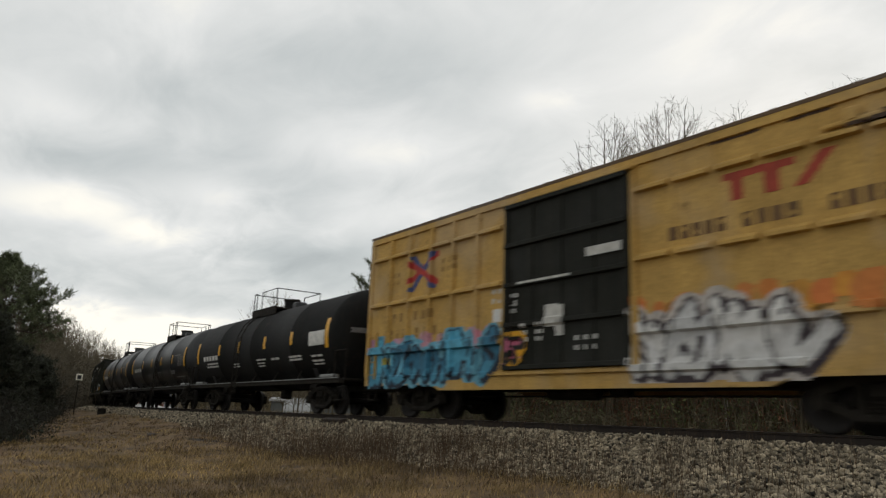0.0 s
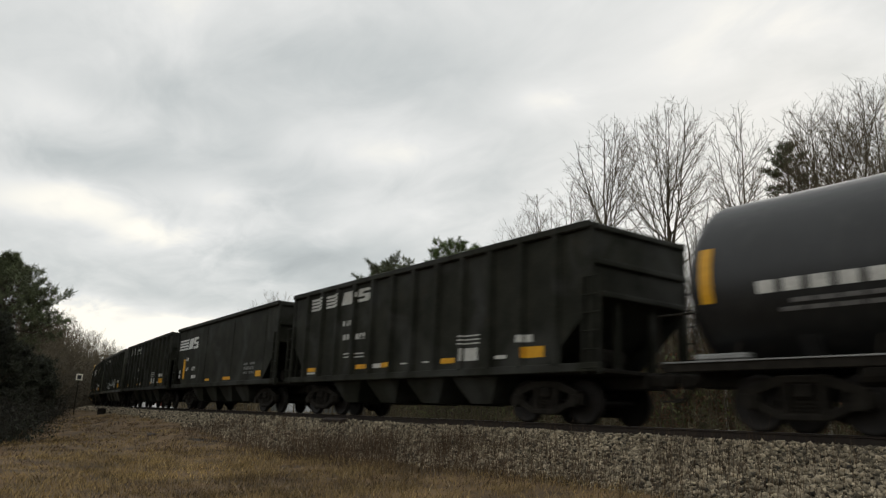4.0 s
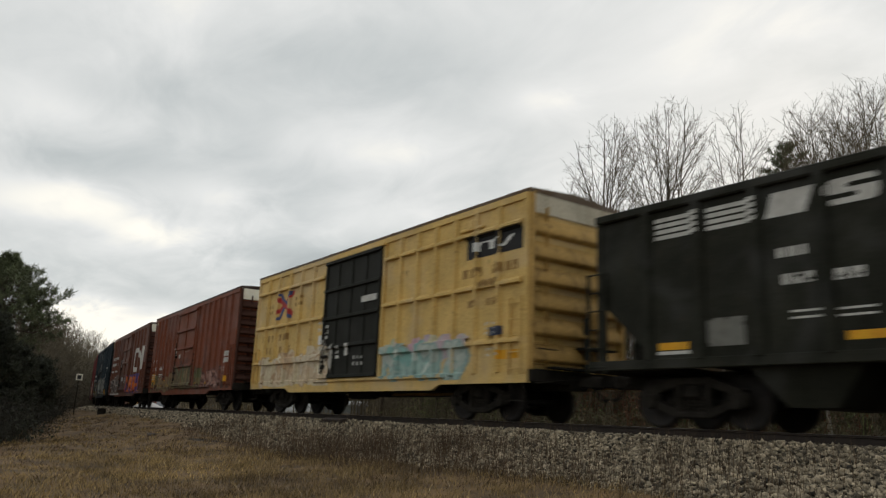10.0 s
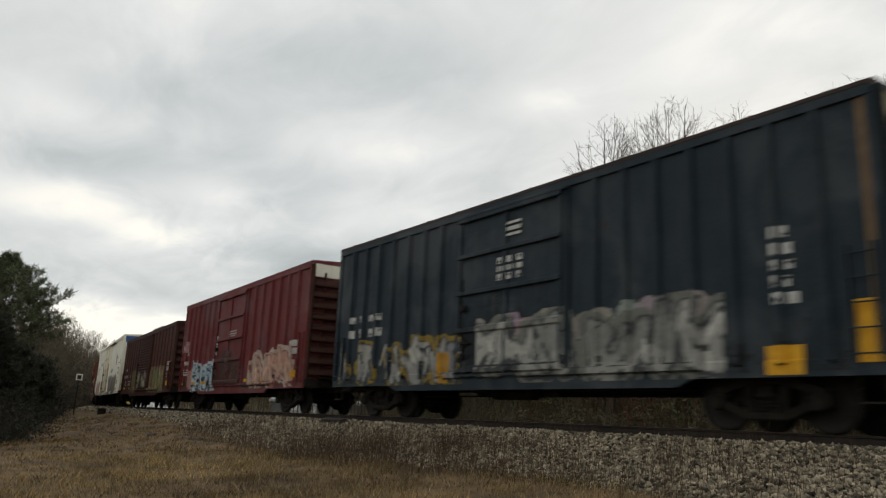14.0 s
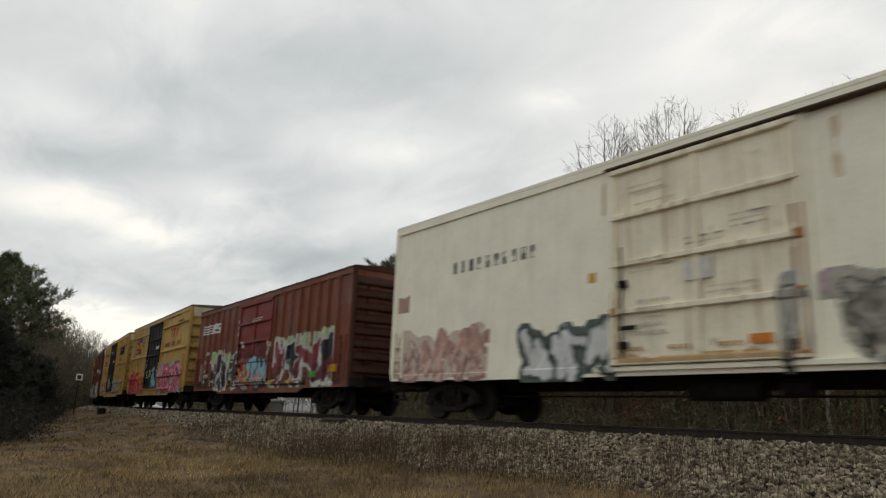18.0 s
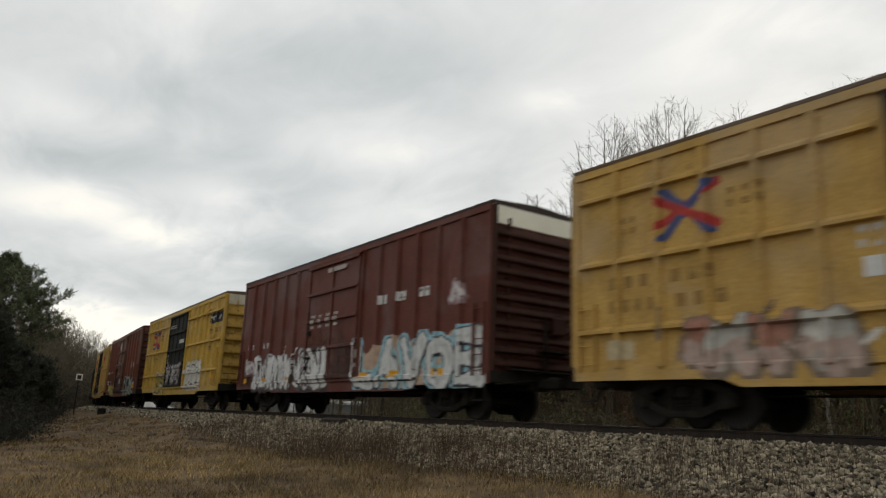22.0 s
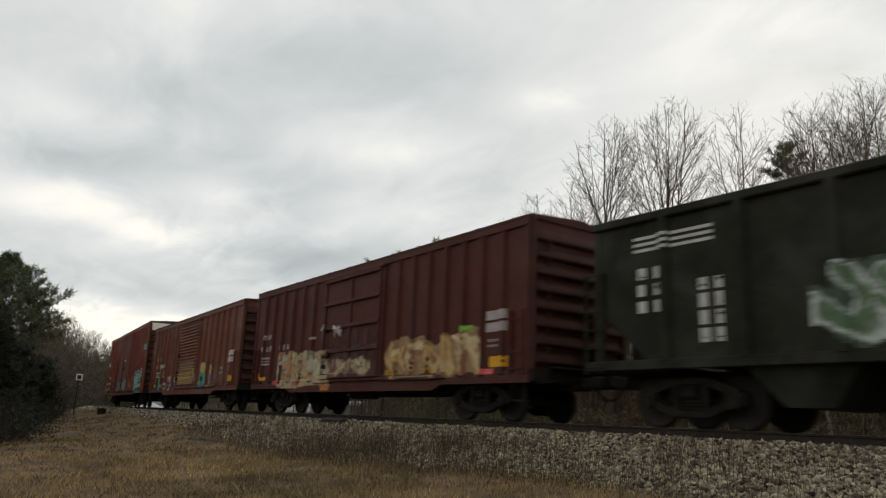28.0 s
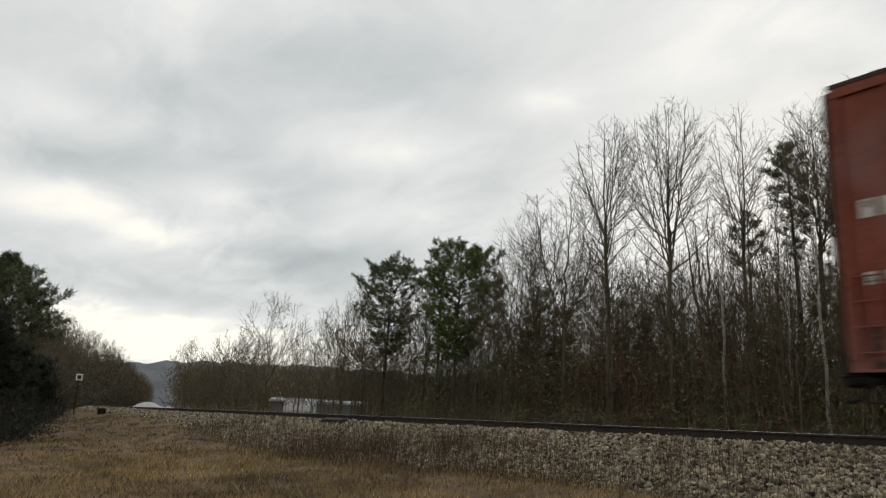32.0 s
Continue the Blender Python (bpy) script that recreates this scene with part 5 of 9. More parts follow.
def side_sheet(car, name, u0, u1, z0, z1, painter, L, raised, base=1.472, cell=0.045, label="", end=False):
    """A paint layer that follows the ribs of the near side; u counts back from the front end. end: on the front end, across it."""
    xa, xb = (u0, u1) if end else (L / 2 - u1, L / 2 - u0)
    nx, nz = max(2, int((xb - xa) / cell) + 1), max(2, int((z1 - z0) / cell) + 1)
    xs, zs = np.linspace(xa, xb, nx), np.linspace(z0, z1, nz)
    X, Z = np.meshgrid(xs, zs)
    RGB, on = painter(X, Z, xa, xb, z0, z1)
    Y = np.full(X.shape, base)
    for a, b, c, d, y in raised:
        Y = np.where((X > a - 0.02) & (X < b + 0.02) & (Z > c - 0.02) & (Z < d + 0.02), np.maximum(Y, y), Y)
    Y = -(Y + 0.005)
    # colours spread one cell outwards so that edges do not darken
    col = RGB.copy()
    lit = on.copy()
    for sx, sz in ((1, 0), (-1, 0), (0, 1), (0, -1)):
        sh, ms = np.roll(RGB, (sz, sx), (0, 1)), np.roll(on, (sz, sx), (0, 1))
        take = ms & ~lit
        col[take] = sh[take]
        lit |= take
    idx = np.arange(nx * nz).reshape(nz, nx)
    keep = on[:-1, :-1] & on[1:, 1:] | on[1:, :-1] & on[:-1, 1:]
    if not keep.any():
        return None
    quads = np.stack([idx[:-1, :-1], idx[:-1, 1:], idx[1:, 1:], idx[1:, :-1]], -1)[keep]
    used, inv = np.unique(quads, return_inverse=True)
    co = np.stack([X.ravel(), Y.ravel(), Z.ravel()], -1)[used]
    me = bpy.data.meshes.new(name)
    me.from_pydata(co.tolist(), [], inv.reshape(-1, 4).tolist())
    a = me.color_attributes.new("paint", "FLOAT_COLOR", "POINT")
    a.data.foreach_set("color", np.concatenate([col.reshape(-1, 3)[used], np.ones((len(used), 1))], 1).ravel())
    me.materials.append(SPRAY)
    if end:
        me.transform(Matrix.Translation((L / 2 + 0.012, 0, 0)) @ Matrix.Rotation(math.pi / 2, 4, 'Z') @ Matrix.Translation((0, base + 0.005, 0)))
    ob = new(name, me)
    ob.parent = car
    if label:
        ob["label"] = label
    if name in ("stencil_marking", "soot_stain"):
        ob["kind"] = "stuff"
    return ob


# running gear, built once and shared
def wheel_mesh():
    bm = bmesh.new()
    prof = [(0.07, 0.0), (0.10, 0.07), (0.16, 0.05), (0.34, 0.02), (0.40, 0.03), (0.455, 0.06), (0.46, -0.02), (0.485, -0.045), (0.48, -0.075), (0.40, -0.07), (0.34, -0.04),
            (0.15, -0.06), (0.07, -0.08)]
    n = 28
    rings = [[bm.verts.new((r * math.cos(2 * math.pi * i / n), -y, r * math.sin(2 * math.pi * i / n))) for i in range(n)] for r, y in prof]
    for a, b in zip(rings[:-1], rings[1:]):
        for i in range(n):
            bm.faces.new((a[i], a[(i + 1) % n], b[(i + 1) % n], b[i]))
    bmesh.ops.recalc_face_normals(bm, faces=bm.faces)
    me = mesh_from(bm, "wheel")
    me.materials.append(WHEEL)
    return smooth(me)


def side_frame_mesh():
    """Cast truck side: arched top member, sloping legs to the bearings, open windows."""
    bm = bmesh.new()
    for x in (-0.88, 0.88):
        add_box(bm, x - 0.17, x + 0.17, -0.09, 0.09, 0.36, 0.62, 0.04)
        add_tube(bm, (x, -0.15, 0.46), (x, 0.05, 0.46), 0.13, 12)
    for sx in (-1, 1):
        for a, b, t in (((sx * 0.95, 0.60), (sx * 0.35, 0.80), 0.09), ((sx * 0.80, 0.44), (sx * 0.30, 0.24), 0.08)):
            d = Vector((b[0] - a[0], 0, b[1] - a[1]))
            m = Matrix.Translation(((a[0] + b[0]) / 2, 0, (a[1] + b[1]) / 2)) @ d.to_track_quat("X", "Z").to_matrix().to_4x4() @ Matrix.Diagonal((d.length + 0.06, 0.17, t * 1.6, 1))
            bmesh.ops.create_cube(bm, size=1.0, matrix=m)
        add_box(bm, sx * 0.30 - 0.06, sx * 0.30 + 0.06, -0.08, 0.08, 0.24, 0.82, 0.02)
    add_box(bm, -0.42, 0.42, -0.09, 0.09, 0.74, 0.88, 0.03)
    add_box(bm, -0.36, 0.36, -0.10, 0.10, 0.17, 0.29, 0.03)
    me = mesh_from(bm, "side_frame")
    me.materials.append(IRON)
    return me


def spring_mesh():
    """Three coil springs on one seat plate."""
    bm = bmesh.new()
    for x in (-0.13, 0.0, 0.13):
        rings = []
        for k in range(11):
            r = 0.060 if k % 2 else 0.044
            rings.append([bm.verts.new((x + r * math.cos(a), r * math.sin(a), 0.30 + 0.031 * k)) for a in (2 * math.pi * i / 10 for i in range(10))])
        for lo, hi in zip(rings[:-1], rings[1:]):
            for i in range(10):
                bm.faces.new((lo[i], lo[(i + 1) % 10], hi[(i + 1) % 10], hi[i]))
    add_box(bm, -0.21, 0.21, -0.075, 0.075, 0.27, 0.305)
    me = mesh_from(bm, "spring_nest")
    me.materials.append(IRON)
    return me


def bolster_mesh():
    bm = box(-0.16, 0.16, -1.12, 1.12, 0.52, 0.74, 0.03)
    add_tube(bm, (0, 0, 0.70), (0, 0, 0.86), 0.22, 14)
    for x in (-0.55, 0.55):
        add_box(bm, x - 0.05, x + 0.05, -0.95, 0.95, 0.40, 0.50, 0.01)
    me = mesh_from(bm, "truck")
    me.materials.append(IRON)
    return me


def axle_mesh():
    me = mesh_from(tube((0, -1.0, 0), (0, 1.0, 0), 0.085, 12), "axle")
    me.materials.append(WHEEL)
    return me


WHEEL_ME, FRAME_ME, SPRING_ME, BOLSTER_ME, AXLE_ME = wheel_mesh(), side_frame_mesh(), spring_mesh(), bolster_mesh(), axle_mesh()


def coupler_mesh():
    bm = box(-0.35, 0.30, -0.09, 0.09, 0.78, 0.98, 0.02)
    add_box(bm, 0.26, 0.50, -0.17, 0.12, 0.74, 1.02, 0.04)
    add_box(bm, 0.44, 0.60, -0.17, -0.06, 0.76, 1.00, 0.03)
    me = mesh_from(bm, "coupler")
    me.materials.append(IRON)
    return me


COUPLER_ME = coupler_mesh()


def hose_mesh():
    bm = bmesh.new()
    pts = [(0.1, 0.35, 0.85), (0.28, 0.36, 0.70), (0.42, 0.33, 0.55), (0.58, 0.26, 0.50), (0.74, 0.18, 0.53)]
    for a, b in zip(pts[:-1], pts[1:]):
        add_tube(bm, a, b, 0.03, 7)
    me = mesh_from(bm, "brake_hose")
    me.materials.append(IRON)
    return me


HOSE_ME = hose_mesh()


def running_gear(car, L, inset=2.2, reach=0.55):
    for sx in (-1, 1):
        tr = part("truck", BOLSTER_ME, None, car)
        tr.location = (sx * (L / 2 - inset), 0, 0)
        for y in (-1.0, 1.0):
            f = part("side_frame", FRAME_ME, None, tr)
            f.location = (0, y, 0)
            s = part("spring_nest", SPRING_ME, None, tr)
            s.location = (0, y, 0)
        for x in (-0.88, 0.88):
            a = part("axle", AXLE_ME, None, tr)
            a.location = (x, 0, 0.455)
            for y, ry in ((-0.76, 0), (0.76, 180)):
                w = part("wheel", WHEEL_ME, None, tr)
                w.location, w.rotation_euler = (x, y, 0.455), (0, 0, radians(ry))
        c = part("coupler", COUPLER_ME, None, car)
        c.location, c.rotation_euler = (sx * (L / 2 + reach - 0.30), 0, 0), (0, 0, 0 if sx > 0 else math.pi)
        h = part("brake_hose", HOSE_ME, None, car)
        h.location, h.rotation_euler = (sx * (L / 2 + reach - 0.55), 0, 0), (0, 0, 0 if sx > 0 else math.pi)


def ladder(car, x, z0, z1, mat, y=-1.52, width=0.42, step=0.42, along="x", name="ladder"):
    bm = bmesh.new()
    for o in (-width / 2, width / 2):
        if along == "x":
            add_box(bm, x + o - 0.02, x + o + 0.02, y - 0.05, y + 0.02, z0, z1)
        else:
            add_box(bm, x - 0.02, x + 0.05, y + o - 0.02, y + o + 0.02, z0, z1)
    z = z0 + 0.12
    while z < z1:
        if along == "x":
            add_tube(bm, (x - width / 2, y - 0.05, z), (x + width / 2, y - 0.05, z), 0.013, 6)
        else:
            add_tube(bm, (x + 0.05, y - width / 2, z), (x + 0.05, y + width / 2, z), 0.013, 6)
        z += step
    return part(name, bm, mat, car)


def rib_mesh(x0, x1, y, depth, z0, z1):
    """A pressed vertical rib with sloping flanks standing on the plane y (outwards is -y)."""
    w = x1 - x0
    bm = bmesh.new()
    prof = [(x0, y), (x0 + w * 0.22, y - depth), (x1 - w * 0.22, y - depth), (x1, y)]
    lo = [bm.verts.new((a, b, z0)) for a, b in prof]
    hi = [bm.verts.new((a, b, z1)) for a, b in prof]
    for i in range(3):
        bm.faces.new((lo[i], lo[i + 1], hi[i + 1], hi[i]))
    bm.faces.new(lo[::-1])
    bm.faces.new(hi)
    bm.faces.new((lo[3], lo[0], hi[0], hi[3]))
    bmesh.ops.recalc_face_normals(bm, faces=bm.faces)
    return bm


def mirrored(bm):
    for v in bm.verts:
        v.co.y = -v.co.y
    bmesh.ops.reverse_faces(bm, faces=bm.faces)
    return bm


def boxcar(label, L, H, mat, door_u=(6.25, 9.8), posts=(5, 6), belts=(), door="ribbed", door_mat=None, roof_mat=None, end_top=None, post_d=0.095, post_w=0.15,
           end_ribs=9, sill=(0.82, 0.68), smooth_side=False, ladder_mat=None, end_mat=None, sill_mat=None, front_post_d=None, track_mat=None):
    """A boxcar. Front end at +x; u counts back from it. posts: ribs ahead of and behind the door."""
    car = thing("boxcar", label, "railway car", "cars of the freight train")
    door_mat, roof_mat, end_mat = door_mat or mat, roof_mat or mat, end_mat or mat
    X = lambda u: L / 2 - u
    zb, zt = 1.02, H - 0.10
    part("body", box(-L / 2 + 0.03, L / 2 - 0.03, -1.47, 1.47, zb, zt), mat, car)
    part("roof", prism([(-1.53, H - 0.10), (-1.53, H - 0.03), (-1.45, H), (0, H + 0.10), (1.45, H), (1.53, H - 0.03), (1.53, H - 0.10)], -L / 2 - 0.02, L / 2 + 0.02), roof_mat, car)
    n = int(L / 1.25)
    for i in range(n):
        xr = -L / 2 + (i + 0.5) * L / n
        bm = prism([(-1.46, H - 0.01), (-1.44, H + 0.028), (0, H + 0.128), (1.44, H + 0.028), (1.46, H - 0.01), (0, H + 0.09)], xr - 0.035, xr + 0.035)
        part("roof_seam", bm, roof_mat, car)
    raised = []
    d0, d1 = X(door_u[1]), X(door_u[0])
    for sd in (-1, 1):
        fix = (lambda b: b) if sd < 0 else mirrored
        part("top_chord", fix(box(-L / 2, L / 2, -1.525, -1.46, H - 0.26, H - 0.10, 0.008)), mat, car)
        # side sill: shallow at the trucks, deep in between
        c = L / 2 - 3.6
        prof = [(-L / 2, 1.06), (L / 2, 1.06), (L / 2, sill[0]), (c + 0.35, sill[0]), (c, sill[1]), (-c, sill[1]), (-c - 0.35, sill[0]), (-L / 2, sill[0])]
        bm = bmesh.new()
        lo = [bm.verts.new((a, -1.50, b)) for a, b in prof]
        hi = [bm.verts.new((a, -1.42, b)) for a, b in prof]
        for i in range(len(prof)):
            bm.faces.new((lo[i], lo[(i + 1) % 8], hi[(i + 1) % 8], hi[i]))
        bm.faces.new(lo)
        bm.faces.new(hi[::-1])
        bmesh.ops.recalc_face_normals(bm, faces=bm.faces)
        part("side_sill", fix(bm), sill_mat or mat, car)
        for sx in (-1, 1):
            part("corner_post", fix(box(min(sx * (L / 2 - 0.13), sx * L / 2), max(sx * (L / 2 - 0.13), sx * L / 2), -1.515, -1.44, zb, H - 0.12, 0.01)), mat, car)
        cuts = []
        for (a, b), k in (((d1 + 0.10, L / 2 - 0.13), posts[0]), ((-L / 2 + 0.13, d0 - 0.10), posts[1])):
            xs = [a + (b - a) * (i + 1) / (k + 1) for i in range(k)]
            cuts.append((a, b, xs))
            if not smooth_side:
                pd = front_post_d if front_post_d and a > 0 else post_d
                for x in xs:
                    part("side_post", fix(rib_mesh(x - post_w / 2, x + post_w / 2, -1.47, pd, zb + 0.03, H - 0.24)), mat, car)
                    if sd < 0:
                        raised.append((x - post_w * 0.36, x + post_w * 0.36, zb, H - 0.24, 1.47 + pd))
            edges = [a] + xs + [b]
            for zc in belts:
                for p, q in zip(edges[:-1], edges[1:]):
                    if q - p < 0.3:
                        continue
                    bm = prism([(-1.47, zc - 0.07), (-1.47 - post_d * 1.25, zc - 0.055), (-1.47 - post_d * 1.25, zc + 0.005), (-1.47, zc + 0.085)], p + post_w * 0.45, q - post_w * 0.45)
                    part("belt_rib", fix(bm), mat, car)
                    if sd < 0:
                        raised.append((p + post_w * 0.45, q - post_w * 0.45, zc - 0.075, zc + 0.10, 1.475 + post_d * 1.25))
        if sd < 0:
            raised.append((-L / 2, L / 2, 0.6, 1.06, 1.50))
        # door with its tracks
        dz0, dz1 = 1.10, H - 0.34
        y0, y1 = -1.60, -1.50
        if sd < 0:
            raised.append((d0, d1, dz0, dz1, 1.60))
        dm = 0.5 * (d0 + d1)
        leaves = [(d0, d1)] if door != "double_louver" else [(d0, dm - 0.04), (dm + 0.04, d1)]
        for p, q in leaves:
            if "louver" in door:
                bm = bmesh.new()
                k = int((dz1 - dz0) / 0.15)
                prof = []
                for i in range(k):
                    z = dz0 + (dz1 - dz0) * i / k
                    hgt = (dz1 - dz0) / k
                    prof += [(y0 + 0.055, z), (y0 + 0.045, z + hgt * 0.2), (y0, z + hgt * 0.55), (y0 + 0.01, z + hgt * 0.8)]
                prof += [(y0 + 0.055, dz1), (y1 + 0.03, dz1), (y1 + 0.03, dz0)]
                leaf = part("door", fix(prism(prof, p, q)), door_mat, car)
            else:
                leaf = part("door", fix(box(p, q, y0 + 0.045, y1 + 0.03, dz0, dz1, 0.006)), door_mat, car)
                zs = [dz0 + 0.04, dz0 + (dz1 - dz0) * 0.26, dz0 + (dz1 - dz0) * 0.5, dz0 + (dz1 - dz0) * 0.745, dz1 - 0.04]
                for z in zs:
                    part("door_rib", fix(box(p, q, y0 - 0.045, y0 + 0.05, z - 0.05, z + 0.05, 0.012)), door_mat, leaf)
                    if sd < 0:
                        raised.append((p, q, z - 0.05, z + 0.05, 1.645))
                for x in (p + 0.05, q - 0.05):
                    part("door_stile", fix(box(x - 0.05, x + 0.05, y0 - 0.01, y0 + 0.05, dz0, dz1, 0.01)), door_mat, leaf)
                if door == "ribbed":
                    k = 3
                    for i in range(k):
                        x = p + (q - p) * (i + 1) / (k + 1)
                        part("door_stiffener", fix(box(x - 0.03, x + 0.03, y0 + 0.012, y0 + 0.05, dz0, dz1, 0.008)), door_mat, leaf)
                elif door == "pan":
                    x = p + (q - p) * 0.5
                    part("door_stiffener", fix(box(x - 0.05, x + 0.05, y0 - 0.015, y0 + 0.05, dz0, dz1, 0.012)), door_mat, leaf)
            if sd < 0:
                hx = p + 0.28
                part("lock_rod", tube((hx, y0 - 0.05, dz0 + 0.1), (hx, y0 - 0.05, dz0 + 2.2), 0.018, 8), IRON, leaf)
                part("door_handle", box(hx - 0.04, hx + 0.34, y0 - 0.10, y0 - 0.04, dz0 + 0.62, dz0 + 0.70, 0.012), IRON, leaf)
                for z in (dz0 + 0.35, dz0 + 1.5):
                    part("hinge_bracket", box(hx - 0.09, hx + 0.09, y0 - 0.07, y0 + 0.04, z - 0.07, z + 0.07, 0.02), IRON, leaf)
        if sd < 0:
            raised.append((d0 - 0.5, min(d1 + 3.2, L / 2 - 0.4), dz0 - 0.12, dz0 - 0.03, 1.58))
        part("door_track", fix(box(d0 - 0.15, d1 + (0.15 if track_mat is None else 3.4), -1.64, -1.46, dz1 + (0.01 if track_mat is None else 0.05), dz1 + 0.09, 0.01)), track_mat or mat, car)
        part("door_track", fix(box(d0 - 0.5, min(d1 + 3.2, L / 2 - 0.4), -1.58, -1.46, dz0 - 0.12, dz0 - 0.03, 0.01)), mat, car)
        for x in (d0 - 0.07, d1 + 0.07):
            part("door_post", fix(box(x - 0.06, x + 0.06, -1.55, -1.46, zb, H - 0.24, 0.012)), mat, car)
    # ends with pressed ribs
    for sx in (-1, 1):
        z0e, z1e = 1.15, (H - 0.62 if end_top else H - 0.30)
        k = end_ribs
        for i in range(k):
            z = z0e + (z1e - z0e) * (i + 0.5) / k
            hgt = (z1e - z0e) / k * 0.48
            bm = bmesh.new()
            dp = 0.12 + 0.06 * min(1.0, hgt / 0.28)
            prof = [(0, -hgt * 0.62), (dp * 0.92, -hgt * 0.46), (dp, -hgt * 0.30), (dp * 0.62, hgt * 0.35), (0, hgt)]
            rr = [[bm.verts.new((sx * (L / 2 - 0.03 + a * s), y, z + b * (0.45 + 0.55 * s))) for a, b in prof] for y, s in ((-1.42, 0.05), (-1.33, 1), (1.33, 1), (1.42, 0.05))]
            for a, b in zip(rr[:-1], rr[1:]):
                for j in range(4):
                    bm.faces.new((a[j], a[j + 1], b[j + 1], b[j]))
            bmesh.ops.recalc_face_normals(bm, faces=bm.faces)
            if sx < 0:
                bmesh.ops.reverse_faces(bm, faces=bm.faces)
            part("end_rib", smooth(mesh_from(bm, "end_rib")), end_mat, car)
        for y in (-1.43, 1.43):
            a, b = sx * (L / 2 - 0.04), sx * (L / 2 + 0.12)
            part("end_corner_post", box(min(a, b), max(a, b), y - 0.04, y + 0.04, 1.1, H - 0.12, 0.015), end_mat, car)
        if end_top:
            a, b = sx * (L / 2 - 0.04), sx * (L / 2 + 0.012)
            part("end_band", box(min(a, b), max(a, b), -1.46, 1.46, H - 0.56, H - 0.10, 0.006), end_top, car, "pale top band of the end")
        a, b = sx * (L / 2 - 0.06), sx * (L / 2 + 0.10)
        part("end_sill", box(min(a, b), max(a, b), -1.46, 1.46, 0.84, 1.12, 0.02), IRON, car, "grimy end sill")
        g = L / 2 + 0.10
        part("brake_lever", box(*sorted((sx * g, sx * (g + 0.03))), 0.10, 0.20, 1.05, 2.35, 0.008), IRON, car)
        part("uncoupling_rod", tube((sx * (g + 0.08), -1.42, 0.80), (sx * (g + 0.08), 0.05, 0.98), 0.016, 6), IRON, car)
        part("grab_iron", tube((sx * (g + 0.06), -1.35, 1.55), (sx * (g + 0.06), -0.75, 1.55), 0.014, 6), IRON, car)
        if sx > 0:
            part("brake_gear_case", box(g, g + 0.14, 0.36, 0.72, 2.05, 2.5, 0.04), end_mat, car)
            part("brake_step", box(g - 0.05, g + 0.30, -0.1, 0.9, 1.62, 1.66), IRON, car)
        ladder(car, sx * (L / 2 + 0.03), 1.1, H - 0.4 if sx > 0 else 2.4, ladder_mat or end_mat, y=-1.18, along="y", name="end_ladder")
        part("crossover_platform", box(min(sx * (L / 2 + 0.05), sx * (L / 2 + 0.32)), max(sx * (L / 2 + 0.05), sx * (L / 2 + 0.32)), -1.0, 1.0, 1.14, 1.18), IRON, car)
    fr = X(0.36)
    ladder(car, fr, 1.0, 2.7 if H > 5 else 2.4, ladder_mat or mat, y=-1.51, width=0.40, step=0.36)
    ladder(car, -fr, 1.0, 2.3, ladder_mat or mat, y=-1.51, width=0.40, step=0.36)
    for x in (fr, -fr):
        bm = bmesh.new()
        for o in (-0.2, 0.2):
            add_tube(bm, (x + o, -1.46, 0.95), (x + o, -1.44, 0.45), 0.018, 6)
        add_box(bm, x - 0.2, x + 0.2, -1.50, -1.40, 0.43, 0.46)
        part("sill_step", bm, IRON, car)
    bw = bmesh.new()
    rim = [[bw.verts.new((L / 2 + 0.18 + 0.018 * math.sin(c), 0.55 + (0.26 + 0.018 * math.cos(c)) * math.cos(a), 2.3 + (0.26 + 0.018 * math.cos(c)) * math.sin(a)))
            for c in (math.pi / 3 * q for q in range(6))] for a in (math.pi / 8 * i for i in range(16))]
    for i in range(16):
        for q in range(6):
            bw.faces.new((rim[i][q], rim[(i + 1) % 16][q], rim[(i + 1) % 16][(q + 1) % 6], rim[i][(q + 1) % 6]))
    bmesh.ops.recalc_face_normals(bw, faces=bw.faces)
    for y_, z_ in ((0.26, 0.0), (0.0, 0.26)):
        add_tube(bw, (L / 2 + 0.18, 0.55 - y_, 2.3 - z_), (L / 2 + 0.18, 0.55 + y_, 2.3 + z_), 0.013, 5)
    part("brake_wheel", bw, end_mat, car)
    underframe(car, L)
    running_gear(car, L)
    car["length"] = L
    return car, raised


def underframe(car, L):
    part("centre_sill", box(-L / 2 - 0.12, L / 2 + 0.12, -0.28, 0.28, 0.72, 1.03, 0.02), IRON, car)
    for i in range(5):
        x = -L / 2 + 4.2 + i * (L - 8.4) / 4
        bm = prism([(-1.42, 1.0), (1.42, 1.0), (0.4, 0.72), (-0.4, 0.72)], x - 0.06, x + 0.06)
        part("cross_bearer", bm, IRON, car)
    part("air_reservoir", tube((-1.3, -0.62, 0.68), (0.1, -0.62, 0.68), 0.19, 14), IRON, car)
    part("brake_cylinder", tube((0.5, -0.70, 0.70), (1.0, -0.70, 0.70), 0.15, 12), IRON, car)
    part("brake_rod", tube((-L / 2 + 3.4, -0.45, 0.58), (L / 2 - 3.4, -0.45, 0.58), 0.02, 6), IRON, car)
    part("train_pipe", tube((-L / 2, 0.45, 0.86), (L / 2, 0.45, 0.86), 0.03, 6), IRON, car)


